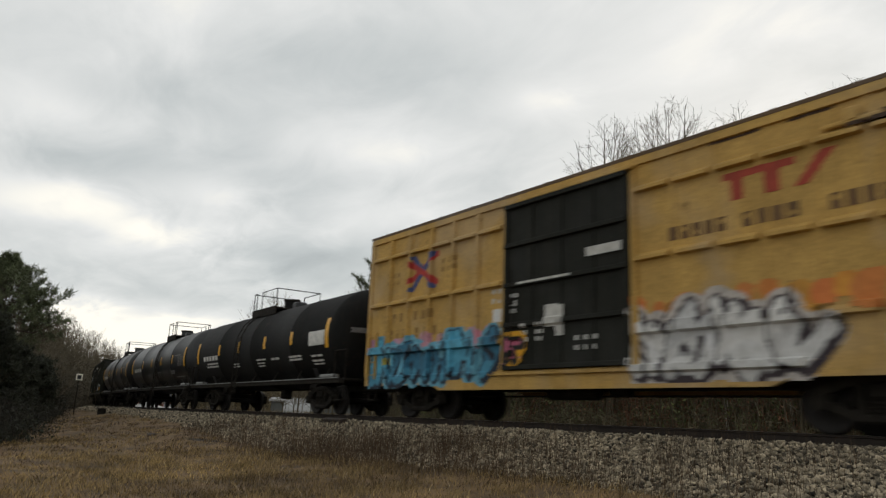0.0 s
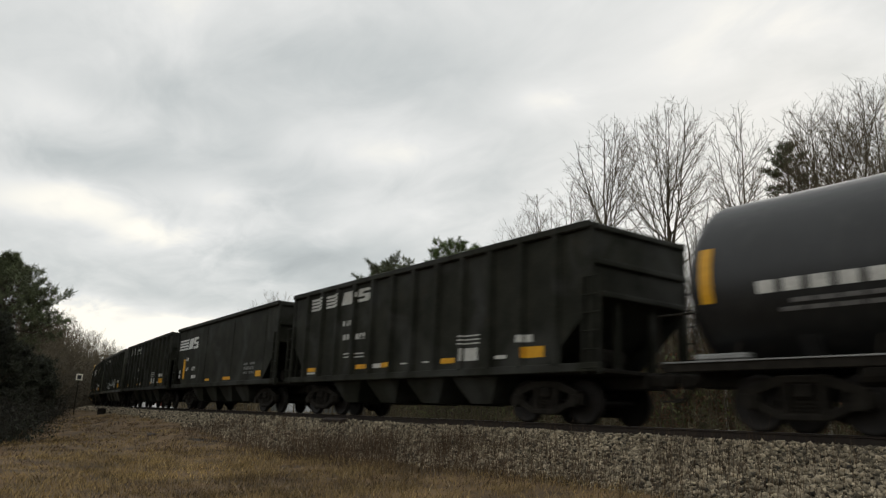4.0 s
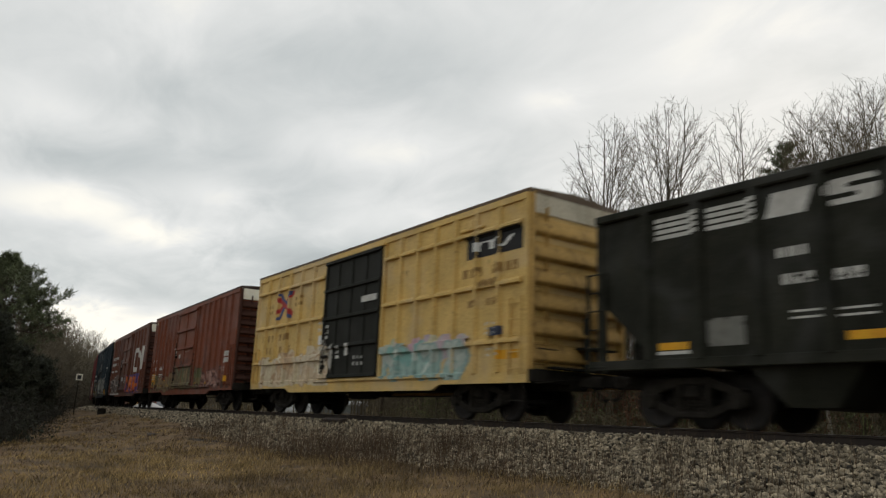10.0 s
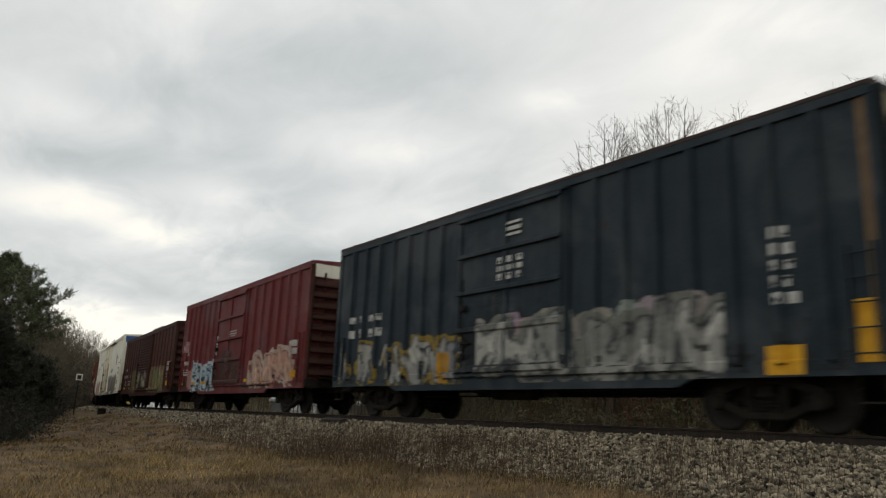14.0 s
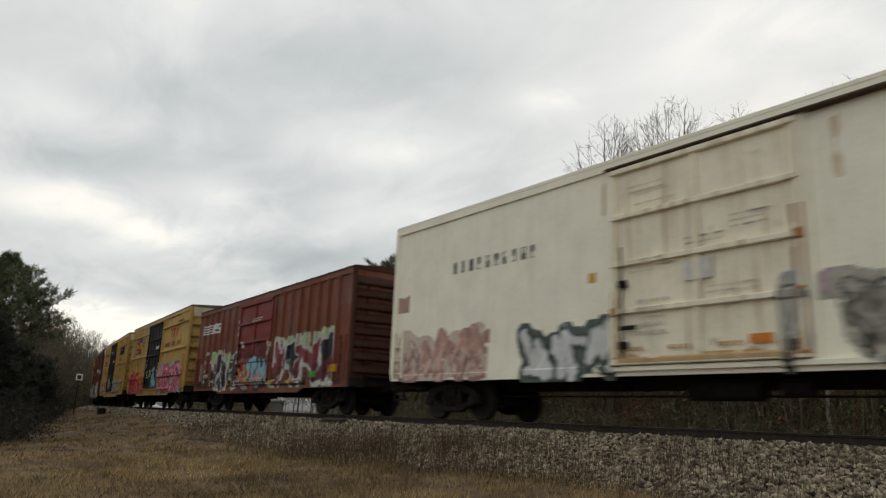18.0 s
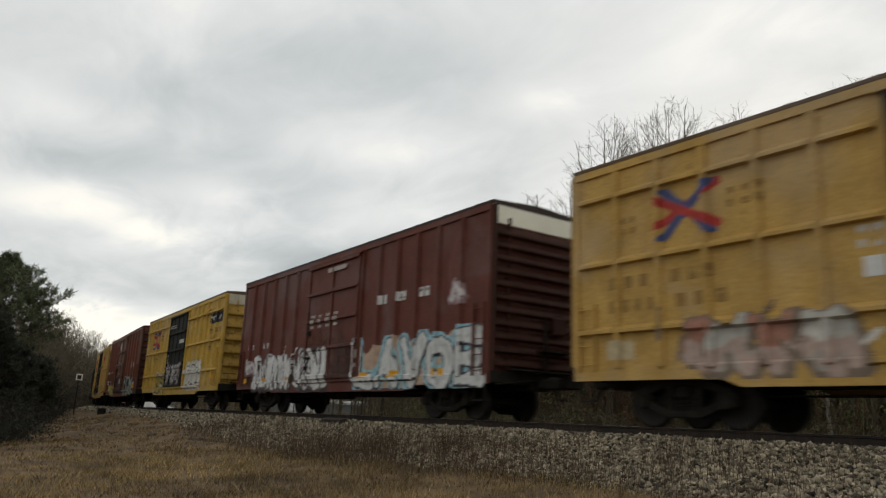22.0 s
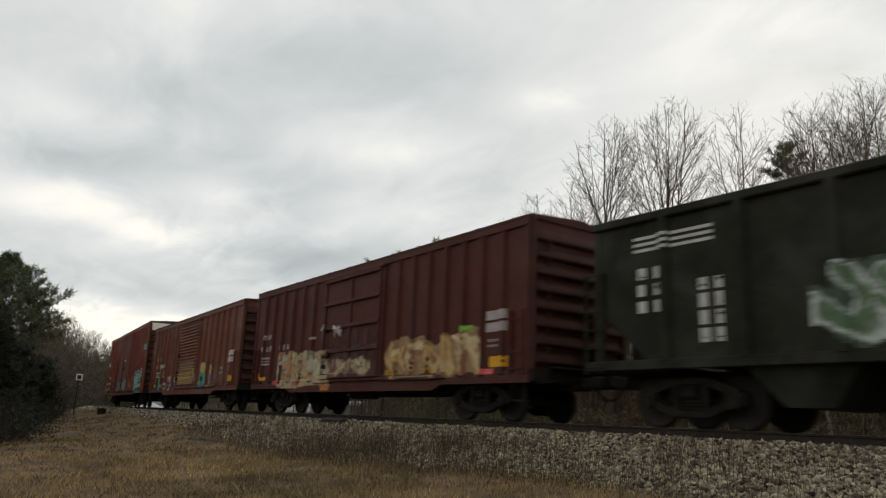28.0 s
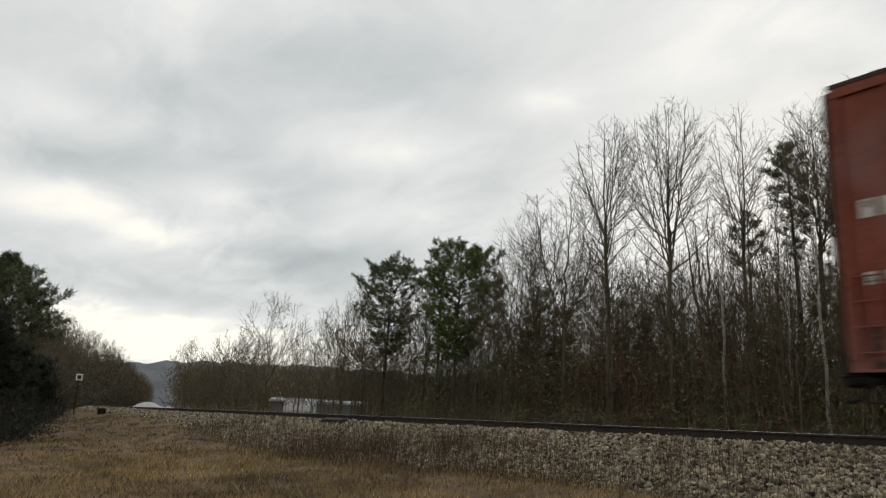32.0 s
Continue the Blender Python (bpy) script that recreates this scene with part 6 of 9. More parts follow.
def hopper(label, mat, L=14.1, H=4.02, ribs=12, smooth_side=False, cut=(2.35, 1.30)):
    """An open-top coal hopper with sloping end sheets and discharge bays."""
    car = thing("hopper_car", label, "railway car", "cars of the freight train")
    X = lambda u: L / 2 - u
    raised = []
    zs = 1.16
    for sd in (-1, 1):
        fix = (lambda b: b) if sd < 0 else mirrored
        bm = bmesh.new()
        prof = [(-L / 2, cut[0]), (-L / 2 + cut[1], zs), (L / 2 - cut[1], zs), (L / 2, cut[0]), (L / 2, H), (-L / 2, H)]
        lo = [bm.verts.new((a, -1.46, b)) for a, b in prof]
        hi = [bm.verts.new((a, -1.43, b)) for a, b in prof]
        for i in range(6):
            bm.faces.new((lo[i], lo[(i + 1) % 6], hi[(i + 1) % 6], hi[i]))
        bm.faces.new(lo)
        bm.faces.new(hi[::-1])
        bmesh.ops.recalc_face_normals(bm, faces=bm.faces)
        part("side_panel", fix(bm), mat, car)
        if not smooth_side:
            for i in range(ribs):
                x = -L / 2 + L * (i + 1) / (ribs + 1) + 0.1
                part("side_rib", fix(rib_mesh(x - 0.11, x + 0.11, -1.46, 0.12, zs, H - 0.1)), HOPPER, car)
                if sd < 0:
                    raised.append((x - 0.07, x + 0.07, zs, H - 0.1, 1.58))
        else:
            for x in np.linspace(-L / 2 + 1.3, L / 2 - 1.3, 4):
                part("side_seam", fix(box(x - 0.03, x + 0.03, -1.475, -1.45, zs, H - 0.1)), mat, car)
        part("top_chord", fix(box(-L / 2 - 0.02, L / 2 + 0.02, -1.57, -1.41, H - 0.14, H + 0.02, 0.025)), mat, car)
        part("side_sill", fix(box(-L / 2 - 0.25, L / 2 + 0.25, -1.54, -1.40, 1.0, zs + 0.02, 0.015)), mat, car)
        for sx in (-1, 1):
            x = sx * (L / 2 - 0.04)
            part("end_post", fix(box(x - 0.07, x + 0.07, -1.50, -1.38, 1.1, H - 0.1, 0.015)), mat, car)
            a = sx * (L / 2 + 0.02)
            ladder(car, a, 0.95, 2.9, mat, y=-1.50 if sd < 0 else 1.50, width=0.42, step=0.36)
    for sx in (-1, 1):
        bm = bmesh.new()
        a = [bm.verts.new(v) for v in ((sx * (L / 2 - 0.02), -1.44, 2.55), (sx * (L / 2 - 0.02), 1.44, 2.55), (sx * (L / 2 - 2.2), 1.44, 1.05), (sx * (L / 2 - 2.2), -1.44, 1.05))]
        b = [bm.verts.new(v.co + Vector((-sx * 0.04, 0, 0.03))) for v in a]
        bm.faces.new(a), bm.faces.new(b[::-1])
        for i in range(4):
            bm.faces.new((a[i], a[(i + 1) % 4], b[(i + 1) % 4], b[i]))
        bmesh.ops.recalc_face_normals(bm, faces=bm.faces)
        part("slope_sheet", bm, mat, car)
        x0, x1 = sorted((sx * (L / 2 - 0.05), sx * (L / 2 + 0.01)))
        part("end_panel", box(x0, x1, -1.44, 1.44, 2.5, H, 0.01), mat, car)
        for z in (2.55, 3.2, H - 0.1):
            x0, x1 = sorted((sx * (L / 2), sx * (L / 2 + 0.10)))
            part("end_rib", box(x0, x1, -1.44, 1.44, z - 0.06, z + 0.06, 0.02), mat, car)
        for y in (-0.55, 0.55):
            x0, x1 = sorted((sx * (L / 2 - 0.25), sx * (L / 2 - 0.12)))
            part("end_strut", box(x0, x1, y - 0.06, y + 0.06, 1.1, 2.6, 0.01), mat, car)
        x0, x1 = sorted((sx * (L / 2 - 1.6), sx * (L / 2 + 0.28)))
        part("end_platform", box(x0, x1, -1.42, 1.42, 0.98, 1.06, 0.01), IRON, car)
        part("brake_reservoir", tube((sx * (L / 2 - 0.7), -0.9, 1.36), (sx * (L / 2 - 0.7), 0.1, 1.36), 0.2, 14), IRON, car)
    part("floor_sheet", box(-L / 2 + 2.0, L / 2 - 2.0, -1.43, 1.43, 1.05, 1.12), mat, car)
    for i in range(4):
        x = -L / 2 + 3.9 + i * (L - 7.8) / 3
        bm = bmesh.new()
        top = [bm.verts.new((x + a, b, 1.14)) for a, b in ((-1.0, -1.40), (1.0, -1.40), (1.0, 1.40), (-1.0, 1.40))]
        low = [bm.verts.new((x + a, b, 0.38)) for a, b in ((-0.38, -1.10), (0.38, -1.10), (0.38, 1.10), (-0.38, 1.10))]
        for j in range(4):
            bm.faces.new((top[j], top[(j + 1) % 4], low[(j + 1) % 4], low[j]))
        bm.faces.new(top[::-1]), bm.faces.new(low)
        bmesh.ops.recalc_face_normals(bm, faces=bm.faces)
        part("discharge_bay", bm, mat, car)
    part("coal_load", box(-L / 2 + 0.1, L / 2 - 0.1, -1.42, 1.42, 3.0, 3.3), IRON, car, "dark coal below the rim")
    part("centre_sill", box(-L / 2 - 0.3, L / 2 + 0.3, -0.28, 0.28, 0.72, 1.03, 0.02), IRON, car)
    running_gear(car, L, inset=1.75, reach=0.62)
    car["length"] = L
    return car, raised


def tank_car(label, L=15.6, R=1.60, ZC=2.48, shell=None, ladder_x=0.87, deck=(-0.5, 1.6)):
    """A black tank car: domed shell on a stub frame, walkway with rails over the fittings."""
    shell = shell or TANK
    car = thing("tank_car", label, "railway car", "cars of the freight train")
    bm = bmesh.new()
    n = 48
    half = L / 2 - 0.15
    prof = []
    dish = [(0.0, 0.0)] + [(0.55 * (1 - (1 - f ** 3.0) ** 0.55), R * f) for f in (0.25, 0.5, 0.68, 0.80, 0.88, 0.94, 0.975, 0.993, 1.0)]
    for d_, r_ in dish:
        prof.append((half - d_, r_))
    prof += [(half - 3.6, R), (half - 3.62, R + 0.012), (half - 3.7, R + 0.012), (half - 3.72, R), (0.06, R), (0.04, R + 0.012), (-0.04, R + 0.012), (-0.06, R),
             (-half + 3.72, R), (-half + 3.7, R + 0.012), (-half + 3.62, R + 0.012), (-half + 3.6, R)]
    for d_, r_ in dish[::-1]:
        prof.append((-half + d_, r_))
    rings = []
    for x, r in prof:
        if r < 1e-4:
            rings.append([bm.verts.new((x, 0, ZC))])
        else:
            rings.append([bm.verts.new((x, r * math.sin(2 * math.pi * i / n), ZC + r * math.cos(2 * math.pi * i / n))) for i in range(n)])
    for a, b in zip(rings[:-1], rings[1:]):
        for i in range(n):
            j = (i + 1) % n
            if len(a) == 1:
                bm.faces.new((a[0], b[j], b[i]))
            elif len(b) == 1:
                bm.faces.new((a[i], a[j], b[0]))
            else:
                bm.faces.new((a[i], a[j], b[j], b[i]))
    bmesh.ops.recalc_face_normals(bm, faces=bm.faces)
    part("tank_shell", smooth(mesh_from(bm, "tank_shell")), shell, car)
    # fittings on top
    zt = ZC + R
    part("manway", tube((0.0, 0, zt - 0.1), (0.0, 0, zt + 0.36), 0.30, 20), shell, car)
    part("manway_lid", tube((0.0, 0, zt + 0.36), (0.0, 0, zt + 0.43), 0.34, 20), IRON, car)
    part("valve_hood", box(0.62, 1.05, -0.25, 0.25, zt - 0.05, zt + 0.24, 0.05), TANK, car)
    part("walkway", box(deck[0], deck[1], -0.95, 0.95, zt - 0.06, zt + 0.0, 0.01), IRON, car)
    for sy in (-1, 1):
        part("walkway_edge", box(deck[0], deck[1], sy * 0.95 - 0.03, sy * 0.95 + 0.03, zt - 0.30, zt + 0.04, 0.008), IRON, car)
        for x in (deck[0] + 0.05, ladder_x - 0.3, ladder_x + 0.3, deck[1] - 0.05):
            part("rail_post", tube((x, sy * 0.93, zt - 0.1), (x, sy * 0.93, zt + 0.74), 0.019, 6), IRON, car)
        for x0, x1 in ((deck[0] + 0.05, ladder_x - 0.3), (ladder_x + 0.3, deck[1] - 0.05)):
            part("hand_rail", tube((x0, sy * 0.93, zt + 0.74), (x1, sy * 0.93, zt + 0.74), 0.019, 6), IRON, car)
        # ladder bent round the shell
        bm = bmesh.new()
        ring = [(sy * (R + 0.10) * math.cos(radians(g)), ZC + (R + 0.10) * math.sin(radians(g))) for g in (66, 50, 34, 18, 0)] + [(sy * (R + 0.10), 0.62)]
        for o in (-0.24, 0.24):
            for (ya, za), (yb, zb_) in zip(ring[:-1], ring[1:]):
                add_tube(bm, (ladder_x + o, ya, za), (ladder_x + o, yb, zb_), 0.022, 6)
        for g in range(2, 66, 12):
            y_, z_ = sy * (R + 0.10) * math.cos(radians(g)), ZC + (R + 0.10) * math.sin(radians(g))
            add_tube(bm, (ladder_x - 0.24, y_, z_), (ladder_x + 0.24, y_, z_), 0.016, 6)
        for z_ in np.arange(0.75, ZC - 0.1, 0.33):
            add_tube(bm, (ladder_x - 0.24, sy * (R + 0.10), z_), (ladder_x + 0.24, sy * (R + 0.10), z_), 0.016, 6)
        part("side_ladder", bm, IRON, car)
    for x in (deck[0] + 0.05, deck[1] - 0.05):
        part("hand_rail", tube((x, -0.93, zt + 0.74), (x, 0.93, zt + 0.74), 0.019, 6), IRON, car)
    # underframe
    for sx in (-1, 1):
        x0, x1 = sorted((sx * (L / 2 - 3.6), sx * (L / 2 + 0.25)))
        part("stub_sill", box(x0, x1, -0.32, 0.32, 0.74, 1.20, 0.02), IRON, car)
        bm = prism([(-1.28, 1.55), (-1.0, 1.0), (1.0, 1.0), (1.28, 1.55), (0.9, 1.16), (0, 0.9), (-0.9, 1.16)], sx * (L / 2 - 2.35) - 0.16, sx * (L / 2 - 2.35) + 0.16)
        part("saddle", bm, TANK, car)
        x0, x1 = sorted((sx * (L / 2 - 0.55), sx * (L / 2 + 0.30)))
        part("end_platform", box(x0, x1, -1.45, 1.45, 1.02, 1.09, 0.01), IRON, car)
        x0, x1 = sorted((sx * (L / 2 - 1.45), sx * (L / 2 - 0.50)))
        part("step_plate", box(x0, x1, -1.48, -1.22, 1.12, 1.23, 0.03), EDGE, car, "pale metal step plate")
        for y in (-1.42, 1.42):
            xa, xb = sx * (L / 2 - 0.5), sx * (L / 2 + 0.25)
            bm = tube((xa, y, 1.05), (xa, y, 1.95), 0.02, 6)
            add_tube(bm, (xb, y, 1.05), (xb, y, 1.95), 0.02, 6)
            add_tube(bm, (xa, y, 1.95), (xb, y, 1.95), 0.02, 6)
            part("end_rail", bm, IRON, car)
            bm = bmesh.new()
            for o in (-0.2, 0.2):
                add_tube(bm, (sx * (L / 2) + o, y, 1.12), (sx * (L / 2) + o, y, 0.45), 0.018, 6)
            add_box(bm, sx * L / 2 - 0.2, sx * L / 2 + 0.2, y - 0.05, y + 0.05, 0.43, 0.46)
            part("sill_step", bm, IRON, car)
        part("brake_cylinder", tube((sx * (L / 2 - 3.4), -0.75, 0.85), (sx * (L / 2 - 2.9), -0.75, 0.85), 0.16, 12), IRON, car)
    for y in (-1.44, 1.44):
        part("running_board", box(-L / 2 - 0.1, L / 2 + 0.1, y - 0.09, y + 0.09, 0.94, 1.09, 0.01), IRON, car)
        part("board_edge", box(-L / 2 - 0.1, L / 2 + 0.1, min(y * 1.062, y * 1.085), max(y * 1.062, y * 1.085), 1.085, 1.110, 0.004), EDGE, car, "worn edge of the running board")
        for x in np.linspace(-L / 2 + 1.2, L / 2 - 1.2, 7):
            part("board_bracket", tube((x, y, 1.03), (x, y * 0.86, 1.42), 0.025, 6), IRON, car)
    part("bottom_outlet", tube((0.2, 0, 0.52), (0.2, 0, ZC - R + 0.1), 0.22, 14), IRON, car)
    running_gear(car, L, inset=2.1, reach=0.62)
    car["length"] = L

    def stripe(u, ang, w, h, col, label="", name="reflective_stripe"):
        """A sheet bent round the shell at angle ang above the middle of the near side."""
        me = bpy.data.meshes.new(name)
        k = 7
        vs, fs = [], []
        for i in range(k):
            a = radians(ang) + (h / R) * (i / (k - 1) - 0.5)
            for x in (L / 2 - u - w / 2, L / 2 - u + w / 2):
                vs.append((x, -(R + 0.016) * math.cos(a), ZC + (R + 0.016) * math.sin(a)))
        for i in range(k - 1):
            fs.append((2 * i, 2 * i + 1, 2 * i + 3, 2 * i + 2))
        me.from_pydata(vs, [], fs)
        return part(name, me, col, car, label)
    return car, stripe

# ---- the cars, from the first seen to the last ----
WHITE_C, BLACK_C, STENCIL = (0.66, 0.66, 0.63), (0.015, 0.015, 0.016), (0.52, 0.51, 0.47)
FADED, SAND, OCHRE, ORANGE_C, AMBER = (0.29, 0.17, 0.05), (0.50, 0.42, 0.27), (0.46, 0.33, 0.10), (0.70, 0.17, 0.03), (0.68, 0.34, 0.02)
BLUE_C, CYAN, TEAL, PINK, RED_C = (0.05, 0.08, 0.34), (0.08, 0.36, 0.52), (0.16, 0.40, 0.36), (0.62, 0.16, 0.26), (0.52, 0.05, 0.05)
PURPLE, LIME, PALE_G, OLIVE, TAN = (0.13, 0.07, 0.20), (0.25, 0.52, 0.08), (0.46, 0.52, 0.34), (0.17, 0.17, 0.08), (0.36, 0.27, 0.17)
TRAIN = []          # (car, front of the body along the line at mid-time)


class Side:
    """Shorthand for paint on one car, each coat a little proud of the one below."""
    def __init__(self, car, raised, L, base=1.472):
        self.car, self.raised, self.L, self.base = car, raised, L, base

    def put(self, u0, u1, z0, z1, painter, name="stencil_marking", cell=0.03, label=""):
        side_sheet(self.car, name, u0, u1, z0, z1, painter, self.L, self.raised, self.base, cell, label)
        return self

    def lift(self, by=0.003):
        self.raised = [(a, b, c, d, y + by) for a, b, c, d, y in self.raised]
        self.base += by
        return self

    def tag(self, u0, u1, z0, z1, label="", cell=0.036, **k):
        return self.put(u0, u1, z0, z1, graffiti(**k), "graffiti", cell, label)


def comb_mark(colour):
    """A thick top bar on two stems, and a leaning bar."""
    def do(X, Z, x0, x1, z0, z1):
        RGB, on = np.zeros(X.shape + (3,)), np.zeros(X.shape, bool)
        f, v = (X - x0) / (x1 - x0), (Z - z0) / (z1 - z0)
        lay(RGB, on, (f > 0) & (f < 0.68) & (v > 0.68) & (v < 1), colour)
        for c in (0.15, 0.47):
            lay(RGB, on, (np.abs(f - c) < 0.065) & (v > 0) & (v < 0.8), colour)
        lay(RGB, on, (np.abs(f - 0.70 - 0.26 * v) < 0.06) & (v > 0) & (v < 1), colour)
        return RGB, on
    return do


def skittle(low, mid, top):
    """A plain stacked shape of three colours: foot, bell and round knob."""
    def do(X, Z, x0, x1, z0, z1):
        RGB, on = np.zeros(X.shape + (3,)), np.zeros(X.shape, bool)
        f, v = 2 * (X - x0) / (x1 - x0) - 1, (Z - z0) / (z1 - z0)
        w = 0.06 * np.sin(Z * 9 + X * 5)
        lay(RGB, on, (np.abs(f + 0.1) < 0.55 + w) & (v > 0.02) & (v < 0.18), low)
        lay(RGB, on, (np.abs(f) < 0.92 - 0.75 * (v - 0.15) + w) & (v >= 0.15) & (v < 0.62), mid)
        lay(RGB, on, np.hypot(f * 0.62, (v - 0.78) * 1.5) < 0.30 + w * 0.5, top)
        return RGB, on
    return do


def yellow_car(label, front, mat, plate="red", L=15.9, seed=1, flat_front=True):
    car, raised = boxcar(label, L, 5.17, mat, posts=(6, 5), belts=(1.76, 3.08, 4.42), door="ribbed", door_mat=BLACK_DOOR, roof_mat=RUSTY_ROOF, end_top=CREAM_BAND, end_ribs=6, end_mat=END_GRIME_SHADE[mat.name], front_post_d=0.022 if plate == "red" and flat_front else None)
    s = Side(car, raised, L)
    s.put(12.52, 13.92, 3.3, 4.28, saltire, "emblem", 0.03, "crossed red and blue arrows")
    s.put(14.25, 14.9, 3.55, 3.95, bars(FADED, 2, 3, seed=seed)).put(11.6, 12.4, 3.65, 4.05, bars(FADED, 2, 3, seed=seed + 1))
    s.put(13.9, 15.0, 2.5, 2.8, bars(FADED, 1, 3, seed=seed + 2)).put(12.5, 13.6, 2.5, 2.8, bars(FADED, 1, 3, seed=seed + 3))
    s.put(13.8, 15.0, 2.05, 2.35, bars(FADED, 1, 4, seed=seed + 4)).put(12.3, 13.5, 2.05, 2.35, bars(FADED, 1, 3, seed=seed + 5))
    s.put(9.95, 10.35, 2.6, 3.0, bars(STENCIL, 2, 2, 0.1)).put(10.0, 10.3, 2.2, 2.5, patch(WHITE_C))
    if plate == "red":
        s.put(2.35, 4.3, 3.74, 4.30, comb_mark((0.36, 0.06, 0.035)), "emblem", 0.03, "faded red block emblem")
        s.put(1.05, 5.4, 3.26, 3.56, bars((0.15, 0.085, 0.035), 1, 3, 0.10, 6, 0.85), cell=0.024)
        s.put(1.0, 2.2, 4.46, 4.72, patch((0.06, 0.035, 0.02), 0.16, seed)).put(2.3, 4.6, 4.86, 5.0, patch((0.07, 0.04, 0.022), 0.10, seed + 2))
    else:
        u0, u1, z0, z1 = plate
        s.put(u0, u1, z0, z1, patch(BLACK_C), "emblem", 0.05, "black name board")
        s2 = Side(car, [(a, b, c, d, y + 0.003) for a, b, c, d, y in raised], L, 1.476)
        s2.put(u0 + 0.25, u1 - 0.2, z0 + 0.12, z1 - 0.12, comb_mark(WHITE_C), "emblem")
        s.put(u0 - 0.05, u1 + 0.15, z0 - 0.48, z0 - 0.20, bars(FADED, 1, 2, 0.14, seed, 0.9)).put(u0 + 0.5, u1 - 0.6, z0 - 0.78, z0 - 0.52, bars(FADED, 1, 1, 0.1, seed + 1, 0.9)).put(u0 + 0.6, u1 - 0.1, z0 - 1.22, z0 - 0.98, bars(FADED, 1, 2, 0.2, seed + 6, 0.9))
    # door stencils
    s.put(6.4, 7.3, 3.25, 3.50, tile_rows(STENCIL, 3)).put(8.3, 9.2, 1.65, 2.1, bars(STENCIL, 3, 2, 0.35, seed + 7)).put(6.9, 7.6, 1.4, 1.75, bars(STENCIL, 2, 3, 0.35, seed + 8))
    s.put(9.2, 9.6, 2.3, 2.8, bars(STENCIL, 3, 1, 0.2, seed + 9)).put(7.9, 8.2, 1.75, 2.2, patch(STENCIL, 0.06, seed))
    s.put(0.95, 1.5, 1.9, 2.25, bars(STENCIL, 3, 2, 0.2, seed)).put(0.3, 1.0, 1.35, 1.55, patch(AMBER))
    # roof-edge bracket seen on every yellow car
    X = lambda u: L / 2 - u
    part("roof_bracket", box(X(2.5), X(1.6), -1.56, -1.46, 4.52, 4.60, 0.02), mat, car)
    part("roof_bracket", box(X(2.15), X(1.95), -1.58, -1.46, 4.55, 4.78, 0.03), mat, car)
    TRAIN.append((car, front))
    return s


y = yellow_car("yellow boxcar with black door, blue and white graffiti", 241.97, YELLOW, seed=2)
y.tag(10.0, 15.7, 0.74, 2.20, "blue graffiti with a pink edge along the lower side", n=6, fill=(0.10, 0.37, 0.52), fill2=(0.04, 0.16, 0.25), edge=(0.02, 0.03, 0.045), halo=(0.13, 0.34, 0.44), cap=(0.52, 0.27, 0.34), thick=0.15, seed=4)
y.put(14.6, 15.1, 1.38, 1.60, patch((0.60, 0.48, 0.03), 0.03, 2), "graffiti")
y.tag(0.0, 6.3, 0.76, 2.40, "white and orange graffiti along the lower side", n=6, fill=(0.66, 0.65, 0.62), fill2=(0.50, 0.50, 0.49), edge=(0.045, 0.035, 0.04), halo=(0.46, 0.42, 0.38), cap=(0.58, 0.26, 0.06), thick=0.19, seed=9)
y.tag(9.0, 9.9, 1.1, 2.0, n=1, fill=PINK, halo=AMBER, seed=2, thick=0.12)
y.put(7.9, 8.5, 1.95, 2.45, patch(STENCIL, 0.04, 5)).put(7.7, 9.3, 2.95, 3.0, patch(STENCIL))

